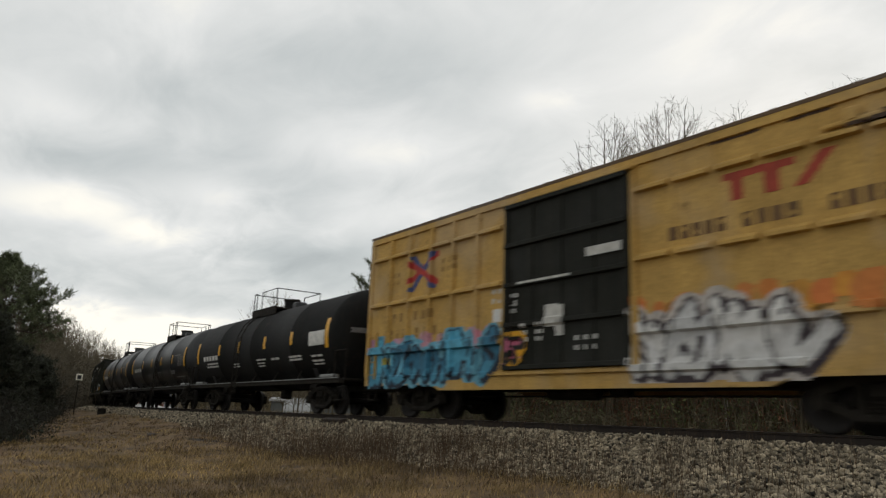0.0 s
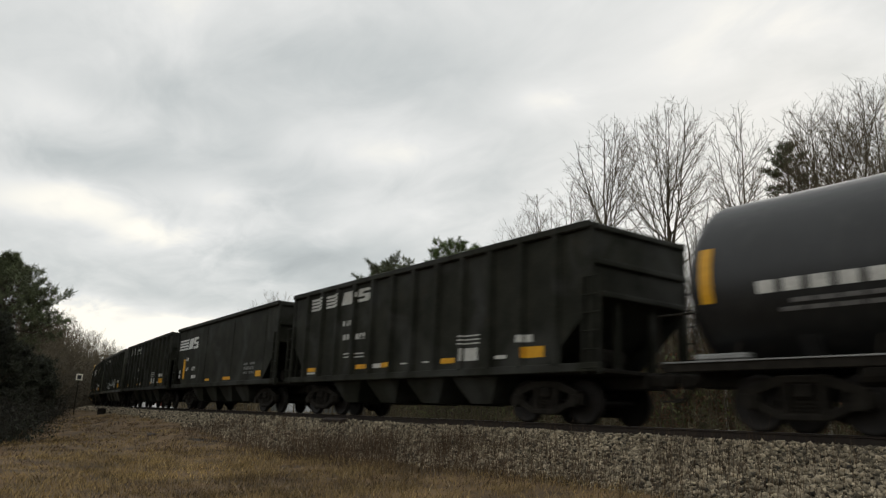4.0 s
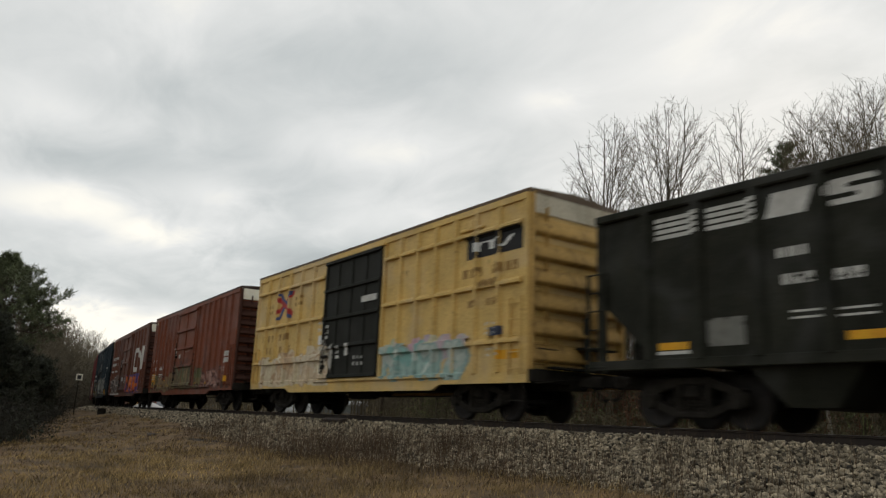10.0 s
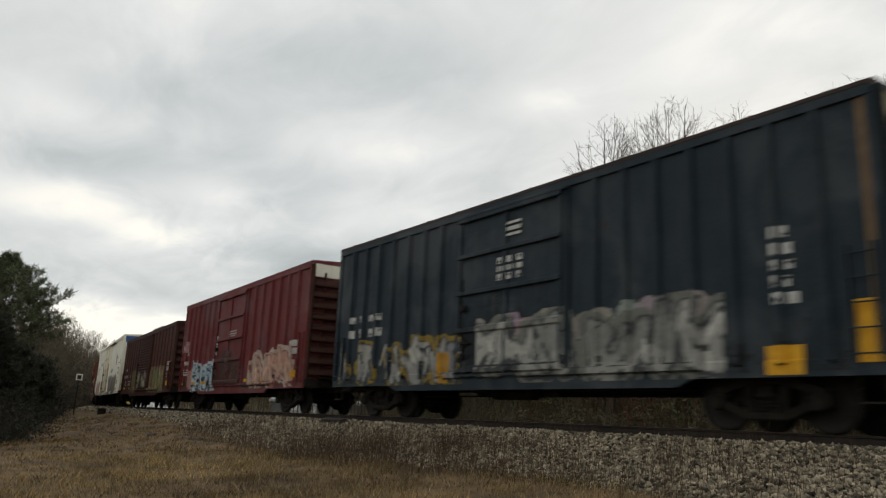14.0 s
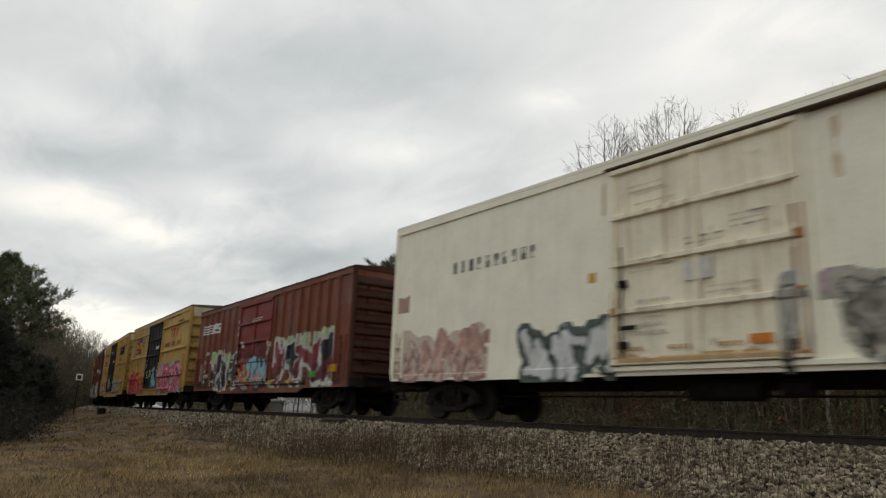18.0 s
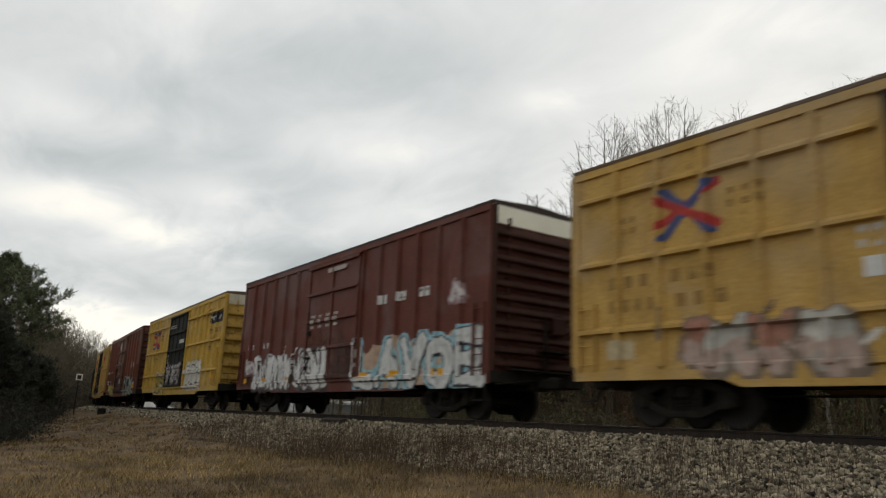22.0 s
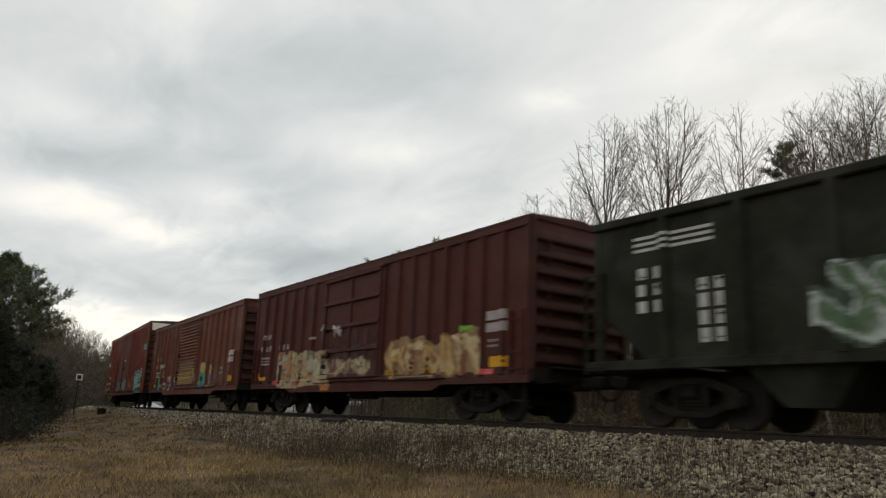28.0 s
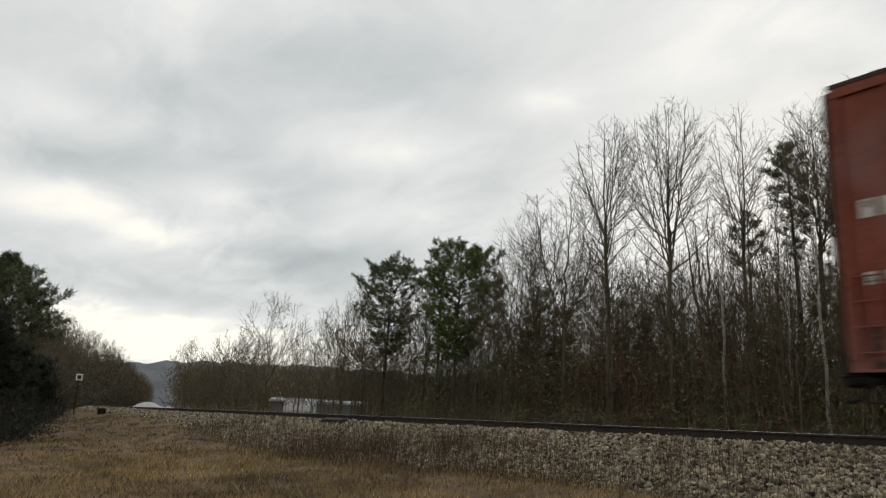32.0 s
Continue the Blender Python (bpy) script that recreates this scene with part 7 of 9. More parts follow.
# three tank cars: stripes and stencils by distance from the front and height of their middle
TANK_MARKS = (
    ("black tank car with white panel and railed walkway", 224.5, (0.85, 3.70, 6.25, 9.10, 11.65, 14.75), -1.25, (-1.9, 0.7)),
    ("dark grey tank car with orange reflective stripes", 207.95, (0.70, 3.35, 6.10, 8.70, 11.35, 14.85), 0.87, (-0.5, 1.6)),
    ("black tank car with chalky upper shell", 191.10, (0.80, 3.30, 6.05, 9.05, 11.05, 14.75), 0.87, (-0.5, 1.6)))
for k, (lab, front, spots_, lx, dk) in enumerate(TANK_MARKS):
    car, stripe = tank_car(lab, L=15.6, shell=TANK_K if k == 0 else TANK, ladder_x=lx, deck=dk)
    TRAIN.append((car, front))
    for i, u in enumerate(spots_):
        stripe(u, 1.5, 0.24 if i in (0, 5) else 0.22, 0.95 if i in (0, 5) else 0.46, MARK_Y)
    deg = lambda z: math.degrees(math.asin((z - 2.48) / 1.60))
    rows = [(u, deg(z), w, h) for u, z, w, h in ((12.85, 2.22, 2.1, 0.20), (12.6, 1.98, 1.5, 0.07), (12.7, 1.86, 1.7, 0.07), (9.6, 1.86, 0.8, 0.05), (9.6, 1.77, 0.8, 0.05), (6.7, 1.92, 1.0, 0.06), (6.8, 1.80, 0.8, 0.05),
                                                 (6.8, 1.70, 0.7, 0.05), (5.3, 1.90, 0.8, 0.08), (3.5, 1.90, 1.1, 0.07), (3.5, 1.80, 1.1, 0.07))]
    if k == 0:
        stripe(1.62, deg(2.40), 1.2, 0.46, MARK_W, "white panel", "placard_panel")
        rows += [(1.75, deg(1.85), 0.9, 0.07), (1.75, deg(1.70), 0.9, 0.07), (1.75, deg(1.60), 0.8, 0.05)]
    else:
        rows += [(2.2, deg(2.66), 1.3, 0.07)] + [(1.5, deg(z), 1.2, 0.04) for z in (2.55, 2.47, 2.39, 2.31, 2.23, 2.15)] + [(2.1, deg(1.60), 1.6, 0.05)]
    for j, (u, a, w, h) in enumerate(rows):
        n = max(2, int(w / 0.36))
        for q in range(n):
            stripe(u + w * ((q + 0.5) / n - 0.5), a, w / n * (0.72 if h > 0.1 else 0.86), h, MARK_W if h > 0.1 or k == 0 else MARK_G, "", "stencil_marking")
    # lettering on the domed front end
    for a, w in ((14, 0.62), (10, 0.5), (6.5, 0.56)):
        me = bpy.data.meshes.new("end_marking")
        vs = []
        for i in range(7):
            th, rr = radians(a), 0.80 - w / 2 + w * i / 6
            for o in (-0.028, 0.028):
                y_, z_ = -rr * math.cos(th), 0.80 * math.sin(th) + o
                q = 0.55 * (1 - (1 - (math.hypot(y_, z_) / 1.60) ** 3.0) ** 0.55)
                vs.append((7.65 - q + 0.03, y_, 2.48 + z_))
        me.from_pydata(vs, [], [(2 * i, 2 * i + 1, 2 * i + 3, 2 * i + 2) for i in range(6)])
        part("end_marking", me, MARK_G, car)

# six coal hoppers
for k, front in enumerate((173.75, 158.3, 142.75, 127.3, 111.75, 96.25)):
    big = k == 1
    lab = "smooth-sided black coal hopper with large white emblem" if big else ("faded grey-black ribbed coal hopper with chalk graffiti" if k == 3 else "ribbed black coal hopper with white stencils")
    car, raised = hopper(lab, HOPPER_G if k == 3 else HOPPER, smooth_side=big)
    TRAIN.append((car, front))
    s = Side(car, raised, 14.1, 1.462 if not big else 1.478)
    if big:
        s.put(12.05, 13.64, 2.85, 3.42, tile_rows(WHITE_C, 4), "emblem", 0.028, "white striped emblem").put(11.1, 12.05, 2.85, 3.42, wedge_mark(WHITE_C), "emblem", 0.028).put(10.35, 11.12, 2.83, 3.44, slot_block(WHITE_C), "emblem", 0.028)
        s.put(12.29, 12.63, 1.44, 2.4, patch(AMBER)).put(11.58, 12.17, 2.27, 2.50, bars(STENCIL, 1, 1, 0.05)).put(11.44, 12.15, 1.78, 2.02, bars(STENCIL, 1, 1, 0.05)).put(10.24, 11.07, 1.78, 2.02, bars(STENCIL, 1, 1, 0.05))
        s.put(10.24, 11.02, 1.40, 1.62, tile_rows(STENCIL, 2)).put(2.0, 3.4, 1.4, 1.9, bars((0.2, 0.2, 0.19), 3, 2, 0.1)).put(5.0, 6.0, 1.25, 1.38, patch(AMBER)).put(13.05, 13.3, 1.45, 1.9, tile_rows(STENCIL, 2))
        s.put(8.0, 8.6, 1.26, 1.36, patch(AMBER)).put(1.4, 2.0, 1.3, 1.52, patch(AMBER))
    else:
        W = STENCIL if k != 3 else (0.42, 0.40, 0.34)
        ez, eh, eo = (2.97, 0.54, 0.22) if k == 4 else (3.32, 0.44, 0.0)
        for u0, u1, mark in ((11.78, 12.74, tile_rows(W, 4)), (10.70, 11.66, tile_rows(W, 4)), (9.76, 10.62, wedge_mark(W)), (8.84, 9.58, slot_block(W))):
            s.put(u0 - eo, u1 - eo, ez, ez + eh, mark, "emblem", 0.018, "piece of a white striped emblem")
        s.put(9.80, 10.42, 2.64, 2.86, bars(W, 1, 1, 0.05, k)).put(9.75, 10.36, 2.20, 2.44, bars(W, 1, 1, 0.05, k + 1)).put(8.93, 9.56, 2.18, 2.42, bars(W, 1, 1, 0.05, k + 2))
        s.put(9.75, 10.25, 1.66, 1.86, tile_rows(W, 2)).put(9.02, 9.55, 1.64, 1.84, tile_rows(W, 2))
        s.put(3.55, 4.28, 1.72, 2.0, tile_rows(W, 3)).put(3.62, 4.20, 1.36, 1.66, patch(W)).put(1.72, 2.18, 1.68, 1.84, patch(W)).put(2.58, 2.98, 1.36, 1.44, patch(W)).put(8.0, 8.46, 1.33, 1.45, patch(W))
        for u, v in ((12.10, 12.72), (8.82, 9.44), (7.43, 7.99), (4.50, 5.10)):
            s.put(u, v, 1.33, 1.46, patch(AMBER))
        s.put(1.37, 1.98, 1.34, 1.58, patch(AMBER)).put(6.40, 6.95, 1.34, 1.46, bars(W, 2, 1, 0.05)).put(5.5, 5.9, 1.34, 1.46, bars(W, 2, 1, 0.05)).put(12.08, 12.74, 1.25, 1.31, patch(W))
        if k == 3:
            s.tag(3.7, 8.9, 1.3, 2.15, "pale chalk-like graffiti", n=5, fill=(0.05, 0.05, 0.045), edge=(0.40, 0.42, 0.40), thick=0.06, seed=5, fade=0.12, shade=False)
        if k == 5:
            s.tag(0.9, 1.9, 1.35, 1.75, n=2, fill=ORANGE_C, edge=BLACK_C, seed=3, thick=0.05)
            s.put(11.0, 11.75, 1.35, 1.85, patch((0.16, 0.16, 0.14), 0.08, 3))

y = yellow_car("pale yellow boxcar with black door and faded graffiti", 80.2, YELLOW_P, plate=(0.2, 2.27, 3.80, 4.33), seed=12)
y.tag(9.2, 15.1, 0.84, 2.20, "washed-out cream graffiti", n=6, fill=(0.62, 0.54, 0.40), fill2=(0.56, 0.40, 0.24), edge=(0.42, 0.29, 0.18), back=(0.58, 0.49, 0.33), thick=0.16, seed=14, fade=0.10, shade=False)
y.tag(9.0, 9.8, 1.2, 2.4, n=1, fill=(0.45, 0.43, 0.38), edge=(0.08, 0.07, 0.06), thick=0.14, seed=15)
y.tag(1.95, 6.1, 0.92, 2.10, "teal and grey graffiti", n=4, fill=(0.42, 0.47, 0.42), fill2=(0.22, 0.42, 0.38), edge=(0.24, 0.34, 0.31), cap=(0.50, 0.46, 0.40), thick=0.17, seed=17)
y.put(0.85, 1.35, 1.88, 2.10, patch((0.04, 0.05, 0.08))).put(0.85, 1.42, 1.40, 1.66, bars((0.60, 0.58, 0.5), 2, 2, 0.15))


def red_car(label, front, mat, L=15.9, H=5.17, soot=(0.058, 0.026, 0.018), **k):
    k.setdefault("end_mat", SOOT_SHADE_END)
    k.setdefault("roof_mat", SOOT_ROOF)
    car, raised = boxcar(label, L, H, mat, **k)
    TRAIN.append((car, front))
    s = Side(car, raised, L)
    d0, d1 = k.get("door_u", (6.25, 9.8))
    n = int(-front * 10) % 900
    if "louver" not in k.get("door", ""):
        s.put(d0 - 0.2, d1 + 0.2, 1.08, 2.9, grime(n, soot, 0.36), "soot_stain", 0.03)
    s.put(d1 + 0.2, L - 0.3, 0.9, 1.9, grime(n + 1, soot, 0.28), "soot_stain", 0.03).put(0.4, d0 - 0.2, 0.9, 1.7, grime(n + 2, soot, 0.22), "soot_stain", 0.03)
    s.lift()
    return s


def common_marks(s, seed, col=STENCIL, z=2.45):
    s.put(14.0, 14.9, z, z + 0.24, bars(col, 1, 3, 0.2, seed)).put(13.9, 15.0, z - 0.45, z - 0.2, bars(col, 1, 4, 0.2, seed + 1)).put(12.5, 13.5, z - 0.45, z - 0.2, bars(col, 1, 3, 0.2, seed + 2))
    s.put(14.2, 14.9, z - 0.95, z - 0.6, tile_rows(col, 3)).put(12.7, 13.3, z - 0.95, z - 0.6, tile_rows(col, 3))
    s.put(0.75, 1.5, 1.95, 2.5, tile_rows(col, 4)).put(0.9, 1.4, 1.6, 1.85, bars(col, 2, 1, 0.1))
    s.put(0.7, 1.35, 1.18, 1.42, patch(AMBER)).put(14.6, 15.2, 1.12, 1.26, patch(AMBER))
    for u in (3.6, 5.4, 10.9, 12.6):
        s.put(u, u + 0.55, 1.12, 1.24, patch(AMBER))
    return s


s = red_car("brown-red boxcar with plug door and pale end band", 62.05, BROWN_RED, 15.75, posts=(6, 6), door="pan", end_top=WHITE, end_ribs=9)
common_marks(s, 21)
s.tag(4.6, 9.5, 0.88, 2.15, "dull olive and tan graffiti over the door", n=6, fill=(0.105, 0.110, 0.048), fill2=(0.23, 0.15, 0.075), edge=(0.055, 0.038, 0.022), back=(0.105, 0.075, 0.040), thick=0.17, seed=23, fade=0.12, shade=False)
s.tag(9.5, 15.2, 0.80, 1.95, "faded tan graffiti along the sill", n=6, fill=(0.23, 0.155, 0.085), fill2=(0.15, 0.135, 0.065), edge=(0.12, 0.07, 0.04), thick=0.16, seed=24, fade=0.25, shade=False)
s.tag(1.6, 4.4, 0.85, 1.9, n=3, fill=(0.34, 0.20, 0.16), edge=(0.12, 0.06, 0.05), seed=26, thick=0.1, fade=0.2)
s.put(6.8, 7.75, 2.72, 2.84, bars(STENCIL, 1, 2, 0.2)).put(9.47, 9.9, 2.58, 3.08, tile_rows(STENCIL, 3)).put(8.6, 9.0, 2.5, 2.75, patch(STENCIL, 0.05, 2))
s.put(13.9, 14.85, 1.26, 1.62, patch((0.55, 0.27, 0.03), 0.05, 3)).put(14.55, 14.85, 1.26, 1.85, patch(AMBER)).put(15.3, 15.6, 4.75, 4.98, patch(SAND)).put(9.5, 10.1, 1.33, 1.46, patch(AMBER)).put(11.67, 12.26, 1.36, 1.48, patch(AMBER))

s = red_car("brown boxcar with thick white ring emblem", 44.25, CN_BROWN, 15.9, posts=(4, 5), door="pan", end_top=WHITE, end_ribs=9)
s.put(1.0, 4.95, 2.22, 3.78, worm_mark((0.68, 0.66, 0.60)), "emblem", 0.03, "thick white bracket and slanted band")
s.put(12.0, 15.08, 3.40, 3.66, bars(STENCIL, 1, 3, 0.12, 31, 0.9)).put(12.0, 15.05, 2.96, 3.22, bars(STENCIL, 1, 3, 0.12, 32, 0.9)).put(11.75, 15.0, 2.46, 2.66, bars(STENCIL, 1, 3, 0.2, 33, 0.9)).put(14.2, 14.9, 1.6, 1.95, tile_rows(STENCIL, 3))
s.put(8.1, 9.2, 2.74, 3.38, bars(STENCIL, 5, 1, 0.15, 34, 0.5)).put(7.0, 7.75, 2.80, 3.40, bars(STENCIL, 5, 1, 0.15, 35, 0.5)).put(7.95, 8.95, 1.72, 2.02, patch((0.46, 0.44, 0.42), 0.10, 3)).put(7.1, 7.55, 1.55, 1.95, tile_rows(STENCIL, 3)).put(9.5, 9.8, 2.7, 3.3, tile_rows(STENCIL, 2)).put(9.9, 10.2, 2.8, 3.2, patch(STENCIL, 0.05))
s.tag(1.4, 6.7, 0.85, 2.10, "purple and orange graffiti", n=7, fill=(0.66, 0.17, 0.035), fill2=(0.50, 0.09, 0.03), edge=(0.20, 0.05, 0.07), halo=(0.11, 0.075, 0.22), back=(0.14, 0.06, 0.17), cap=(0.12, 0.08, 0.22), thick=0.13, seed=35, shade=False)
s.tag(9.9, 14.9, 0.85, 2.35, "charcoal and white graffiti", n=5, fill=(0.065, 0.055, 0.05), fill2=(0.17, 0.13, 0.11), edge=(0.40, 0.35, 0.31), back=(0.12, 0.065, 0.04), thick=0.17, seed=36, fade=0.06, shade=False)
s.put(10.0, 15.0, 0.80, 0.95, patch((0.56, 0.54, 0.50), 0.05, 4), "graffiti")
s.put(1.52, 1.80, 1.02, 1.85, patch((0.30, 0.15, 0.08), 0.04, 3)).put(1.45, 1.95, 0.98, 1.30, patch(AMBER))

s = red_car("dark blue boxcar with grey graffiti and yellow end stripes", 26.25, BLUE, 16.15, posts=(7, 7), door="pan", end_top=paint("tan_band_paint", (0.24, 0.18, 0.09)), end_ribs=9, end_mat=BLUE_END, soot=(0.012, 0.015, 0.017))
s.put(0.0, 0.26, 1.1, 4.95, patch((0.17, 0.105, 0.05)), "corner_stripe", 0.05, "tan corner stripe")
s.tag(2.6, 9.0, 0.82, 2.35, "pale grey graffiti", n=7, fill=(0.36, 0.35, 0.31), fill2=(0.22, 0.22, 0.20), edge=(0.05, 0.055, 0.055), halo=(0.16, 0.16, 0.14), cap=(0.28, 0.28, 0.25), thick=0.19, seed=41, fade=0.1)
s.tag(9.2, 15.8, 0.82, 2.15, "grey and yellow graffiti", n=8, fill=(0.34, 0.33, 0.29), fill2=(0.20, 0.20, 0.20), edge=(0.04, 0.05, 0.06), halo=(0.25, 0.17, 0.03), thick=0.13, seed=42, fade=0.1)
s.put(13.2, 15.2, 2.2, 2.5, bars(STENCIL, 1, 4, 0.3, 43)).put(13.2, 15.2, 2.65, 2.9, bars(STENCIL, 1, 4, 0.3, 44)).put(7.3, 8.3, 3.1, 3.7, bars(STENCIL, 3, 3, 0.2, 45)).put(7.5, 8.0, 4.1, 4.5, tile_rows(STENCIL, 3))
s.put(1.2, 1.75, 1.9, 3.2, bars(STENCIL, 5, 1, 0.1, 46)).put(0.1, 0.5, 1.0, 1.9, patch(AMBER)).put(1.3, 1.9, 0.85, 1.3, patch(AMBER)).put(10.2, 10.6, 0.85, 1.6, patch(AMBER))

s = red_car("crimson boxcar with pale blue and salmon graffiti", 7.95, CRIMSON, 15.6, posts=(6, 6), door="pan", end_top=WHITE, end_ribs=9, roof_mat=CRIMSON)
common_marks(s, 51, z=2.5)
s.tag(9.6, 13.4, 0.78, 2.2, "pale blue graffiti with white outlines", n=4, fill=(0.36, 0.47, 0.52), fill2=(0.48, 0.54, 0.55), edge=(0.06, 0.07, 0.09), halo=(0.50, 0.54, 0.54), back=(0.42, 0.50, 0.52), thick=0.15, seed=52)
s.tag(0.9, 5.3, 0.85, 2.4, "salmon pink graffiti", n=4, fill=(0.50, 0.30, 0.22), fill2=(0.46, 0.34, 0.26), edge=(0.24, 0.10, 0.08), halo=(0.48, 0.40, 0.33), thick=0.17, seed=53)
s.put(7.0, 8.0, 3.0, 3.3, tile_rows(STENCIL, 3)).put(7.6, 8.7, 1.55, 2.5, patch((0.05, 0.025, 0.02))).put(7.7, 8.2, 1.6, 2.5, patch((0.40, 0.20, 0.18), 0.08, 4)).put(9.3, 9.6, 2.3, 3.2, bars(STENCIL, 4, 1, 0.1, 54))
s.put(14.4, 15.45, 2.7, 3.35, graffiti(n=2, fill=(0.40, 0.24, 0.23), edge=(0.34, 0.2, 0.2), seed=8, thick=0.05, shade=False), "graffiti").put(13.3, 13.9, 0.9, 1.9, patch((0.40, 0.22, 0.19), 0.12, 6), "graffiti")

s = red_car("dark brown boxcar with louvred door and tan graffiti", -9.45, DARK_BROWN, 16.0, 4.58, posts=(6, 6), door="louver", end_ribs=8, post_d=0.045)
common_marks(s, 61, (0.40, 0.37, 0.33), z=2.3)
s.tag(1.9, 6.2, 0.80, 2.35, "tan and olive graffiti", n=6, fill=(0.24, 0.18, 0.085), fill2=(0.15, 0.17, 0.065), edge=(0.10, 0.065, 0.035), halo=(0.16, 0.10, 0.055), back=(0.17, 0.11, 0.06), cap=(0.20, 0.13, 0.07), thick=0.20, seed=62, fade=0.1)
s.tag(6.6, 9.6, 1.1, 2.2, "cream graffiti on the door", n=4, fill=(0.40, 0.36, 0.26), edge=(0.12, 0.09, 0.06), thick=0.08, seed=63)
s.tag(9.7, 12.3, 0.82, 2.4, "tan and green graffiti", n=4, fill=(0.125, 0.130, 0.048), fill2=(0.19, 0.125, 0.058), edge=(0.065, 0.042, 0.024), cap=(0.14, 0.085, 0.045), back=(0.115, 0.066, 0.034), thick=0.20, seed=64, fade=0.1, shade=False)
part("running_board_patch", box(1.0, 4.2, -1.50, -1.30, 4.60, 4.63), GALV, s.car, "bare metal roof patch")

# white refrigerator car
L = 20.35
car, raised = boxcar("white refrigerator car with blue end band and graffiti", L, 5.22, WHITE, door_u=(8.75, 12.5), posts=(4, 3), door="pan", roof_mat=WHITE,
                     end_top=paint("blue_band_paint", (0.05, 0.11, 0.27)), end_ribs=1, smooth_side=True, end_mat=WHITE, door_mat=STAINED_WHITE, sill=(0.93, 0.90), track_mat=material("rusty_door_track", (0.075, 0.050, 0.030), rough=0.9, spread=0.4, scale=3, fine=30, bump=0.15))
TRAIN.append((car, -27.4))
s = Side(car, raised, L)
s.put(14.6, 17.7, 3.5, 3.86, bars((0.08, 0.08, 0.08), 1, 10, 0.25, 71, 0.9)).put(3.36, 4.03, 3.14, 3.62, patch((0.46, 0.22, 0.18), 0.12, 2), "emblem").put(3.36, 4.03, 3.62, 3.96, patch((0.10, 0.11, 0.24), 0.03, 4), "emblem")
s.put(2.30, 3.25, 3.55, 3.72, bars((0.12, 0.12, 0.13), 1, 1, 0.05, 72)).put(2.35, 3.25, 3.36, 3.52, bars((0.12, 0.12, 0.13), 1, 1, 0.1, 73)).put(4.70, 4.95, 3.85, 4.25, patch((0.30, 0.29, 0.27), 0.05))
s.tag(2.5, 9.2, 0.86, 2.45, "grey, brown and charcoal outlined graffiti", n=8, fill=(0.40, 0.38, 0.33), fill2=(0.26, 0.17, 0.13), edge=(0.07, 0.07, 0.062), halo=(0.40, 0.37, 0.31), cap=(0.44, 0.40, 0.33), thick=0.14, seed=74, fade=0.12)
s.put(3.6, 8.4, 1.2, 2.2, graffiti(n=7, fill=(0.42, 0.39, 0.33), edge=(0.08, 0.08, 0.07), thick=0.09, seed=79, fade=0.15), "graffiti")
s.put(5.6, 7.2, 2.55, 2.95, graffiti(n=3, fill=(0.46, 0.43, 0.36), edge=(0.24, 0.22, 0.19), thick=0.05, seed=80, shade=False, fade=0.2), "graffiti")
s.tag(12.5, 15.3, 0.82, 2.1, "grey and white graffiti", n=3, fill=(0.62, 0.62, 0.60), edge=(0.05, 0.07, 0.06), halo=(0.10, 0.12, 0.11), thick=0.16, seed=75)
s.tag(16.3, 20.2, 0.88, 2.3, "faded pink and brown graffiti", n=4, fill=(0.50, 0.30, 0.24), fill2=(0.62, 0.55, 0.46), edge=(0.34, 0.20, 0.17), back=(0.60, 0.50, 0.42), thick=0.12, seed=76, fade=0.1)
s.put(1.33, 2.35, 1.64, 2.04, patch((0.36, 0.20, 0.13), 0.10, 5)).put(1.47, 2.42, 1.20, 1.34, patch((0.45, 0.20, 0.06), 0.05, 7)).put(0.24, 1.09, 0.98, 1.55, patch((0.38, 0.22, 0.14), 0.12, 9)).put(1.23, 1.77, 0.98, 1.14, patch(AMBER))
s.put(0.2, 0.9, 2.85, 3.85, graffiti(n=2, fill=(0.6, 0.58, 0.53), edge=(0.15, 0.15, 0.15), thick=0.05, seed=77), "graffiti").put(1.22, 1.76, 2.34, 2.9, bars((0.45, 0.42, 0.36), 4, 1, 0.1, 78)).put(19.6, 20.2, 2.75, 3.25, patch((0.42, 0.27, 0.20), 0.05, 3)).put(16.2, 16.6, 1.75, 2.1, patch((0.42, 0.25, 0.18), 0.06, 4))
for k in range(6):
    part("grab_iron", tube((L / 2 - 0.62, -1.60, 1.25 + 0.38 * k), (L / 2 - 0.16, -1.60, 1.25 + 0.38 * k), 0.024, 6), IRON, car, "dark grab iron")
for y0, y1, z0, z1, fill, sd in ((-1.30, -0.1, 3.2, 4.35, (0.62, 0.59, 0.50), 301), (-1.2, 0.3, 1.35, 2.9, (0.10, 0.085, 0.07), 302), (0.0, 1.3, 2.2, 3.6, (0.34, 0.30, 0.25), 303)):
    side_sheet(car, "graffiti", y0, y1, z0, z1, graffiti(n=3, fill=fill, edge=(0.10, 0.10, 0.095), thick=0.08, seed=sd, shade=False), L, [], cell=0.03, label="dark scrawled graffiti on the end", end=True)
for k, (u, w, dz) in enumerate(((5.6, 0.10, 0.6), (6.4, 0.16, 0.9), (7.3, 0.12, 0.5), (8.1, 0.22, 1.1), (8.55, 0.10, 1.5), (12.7, 0.14, 0.8), (13.4, 0.10, 0.5))):
    s.put(u, u + w, 4.86 - dz, 4.86, patch((0.62, 0.50, 0.33), 0.10, 40 + k), "rust_stain")
DOOR_RUST, PLACARD = (0.36, 0.19, 0.075), (0.50, 0.46, 0.36)
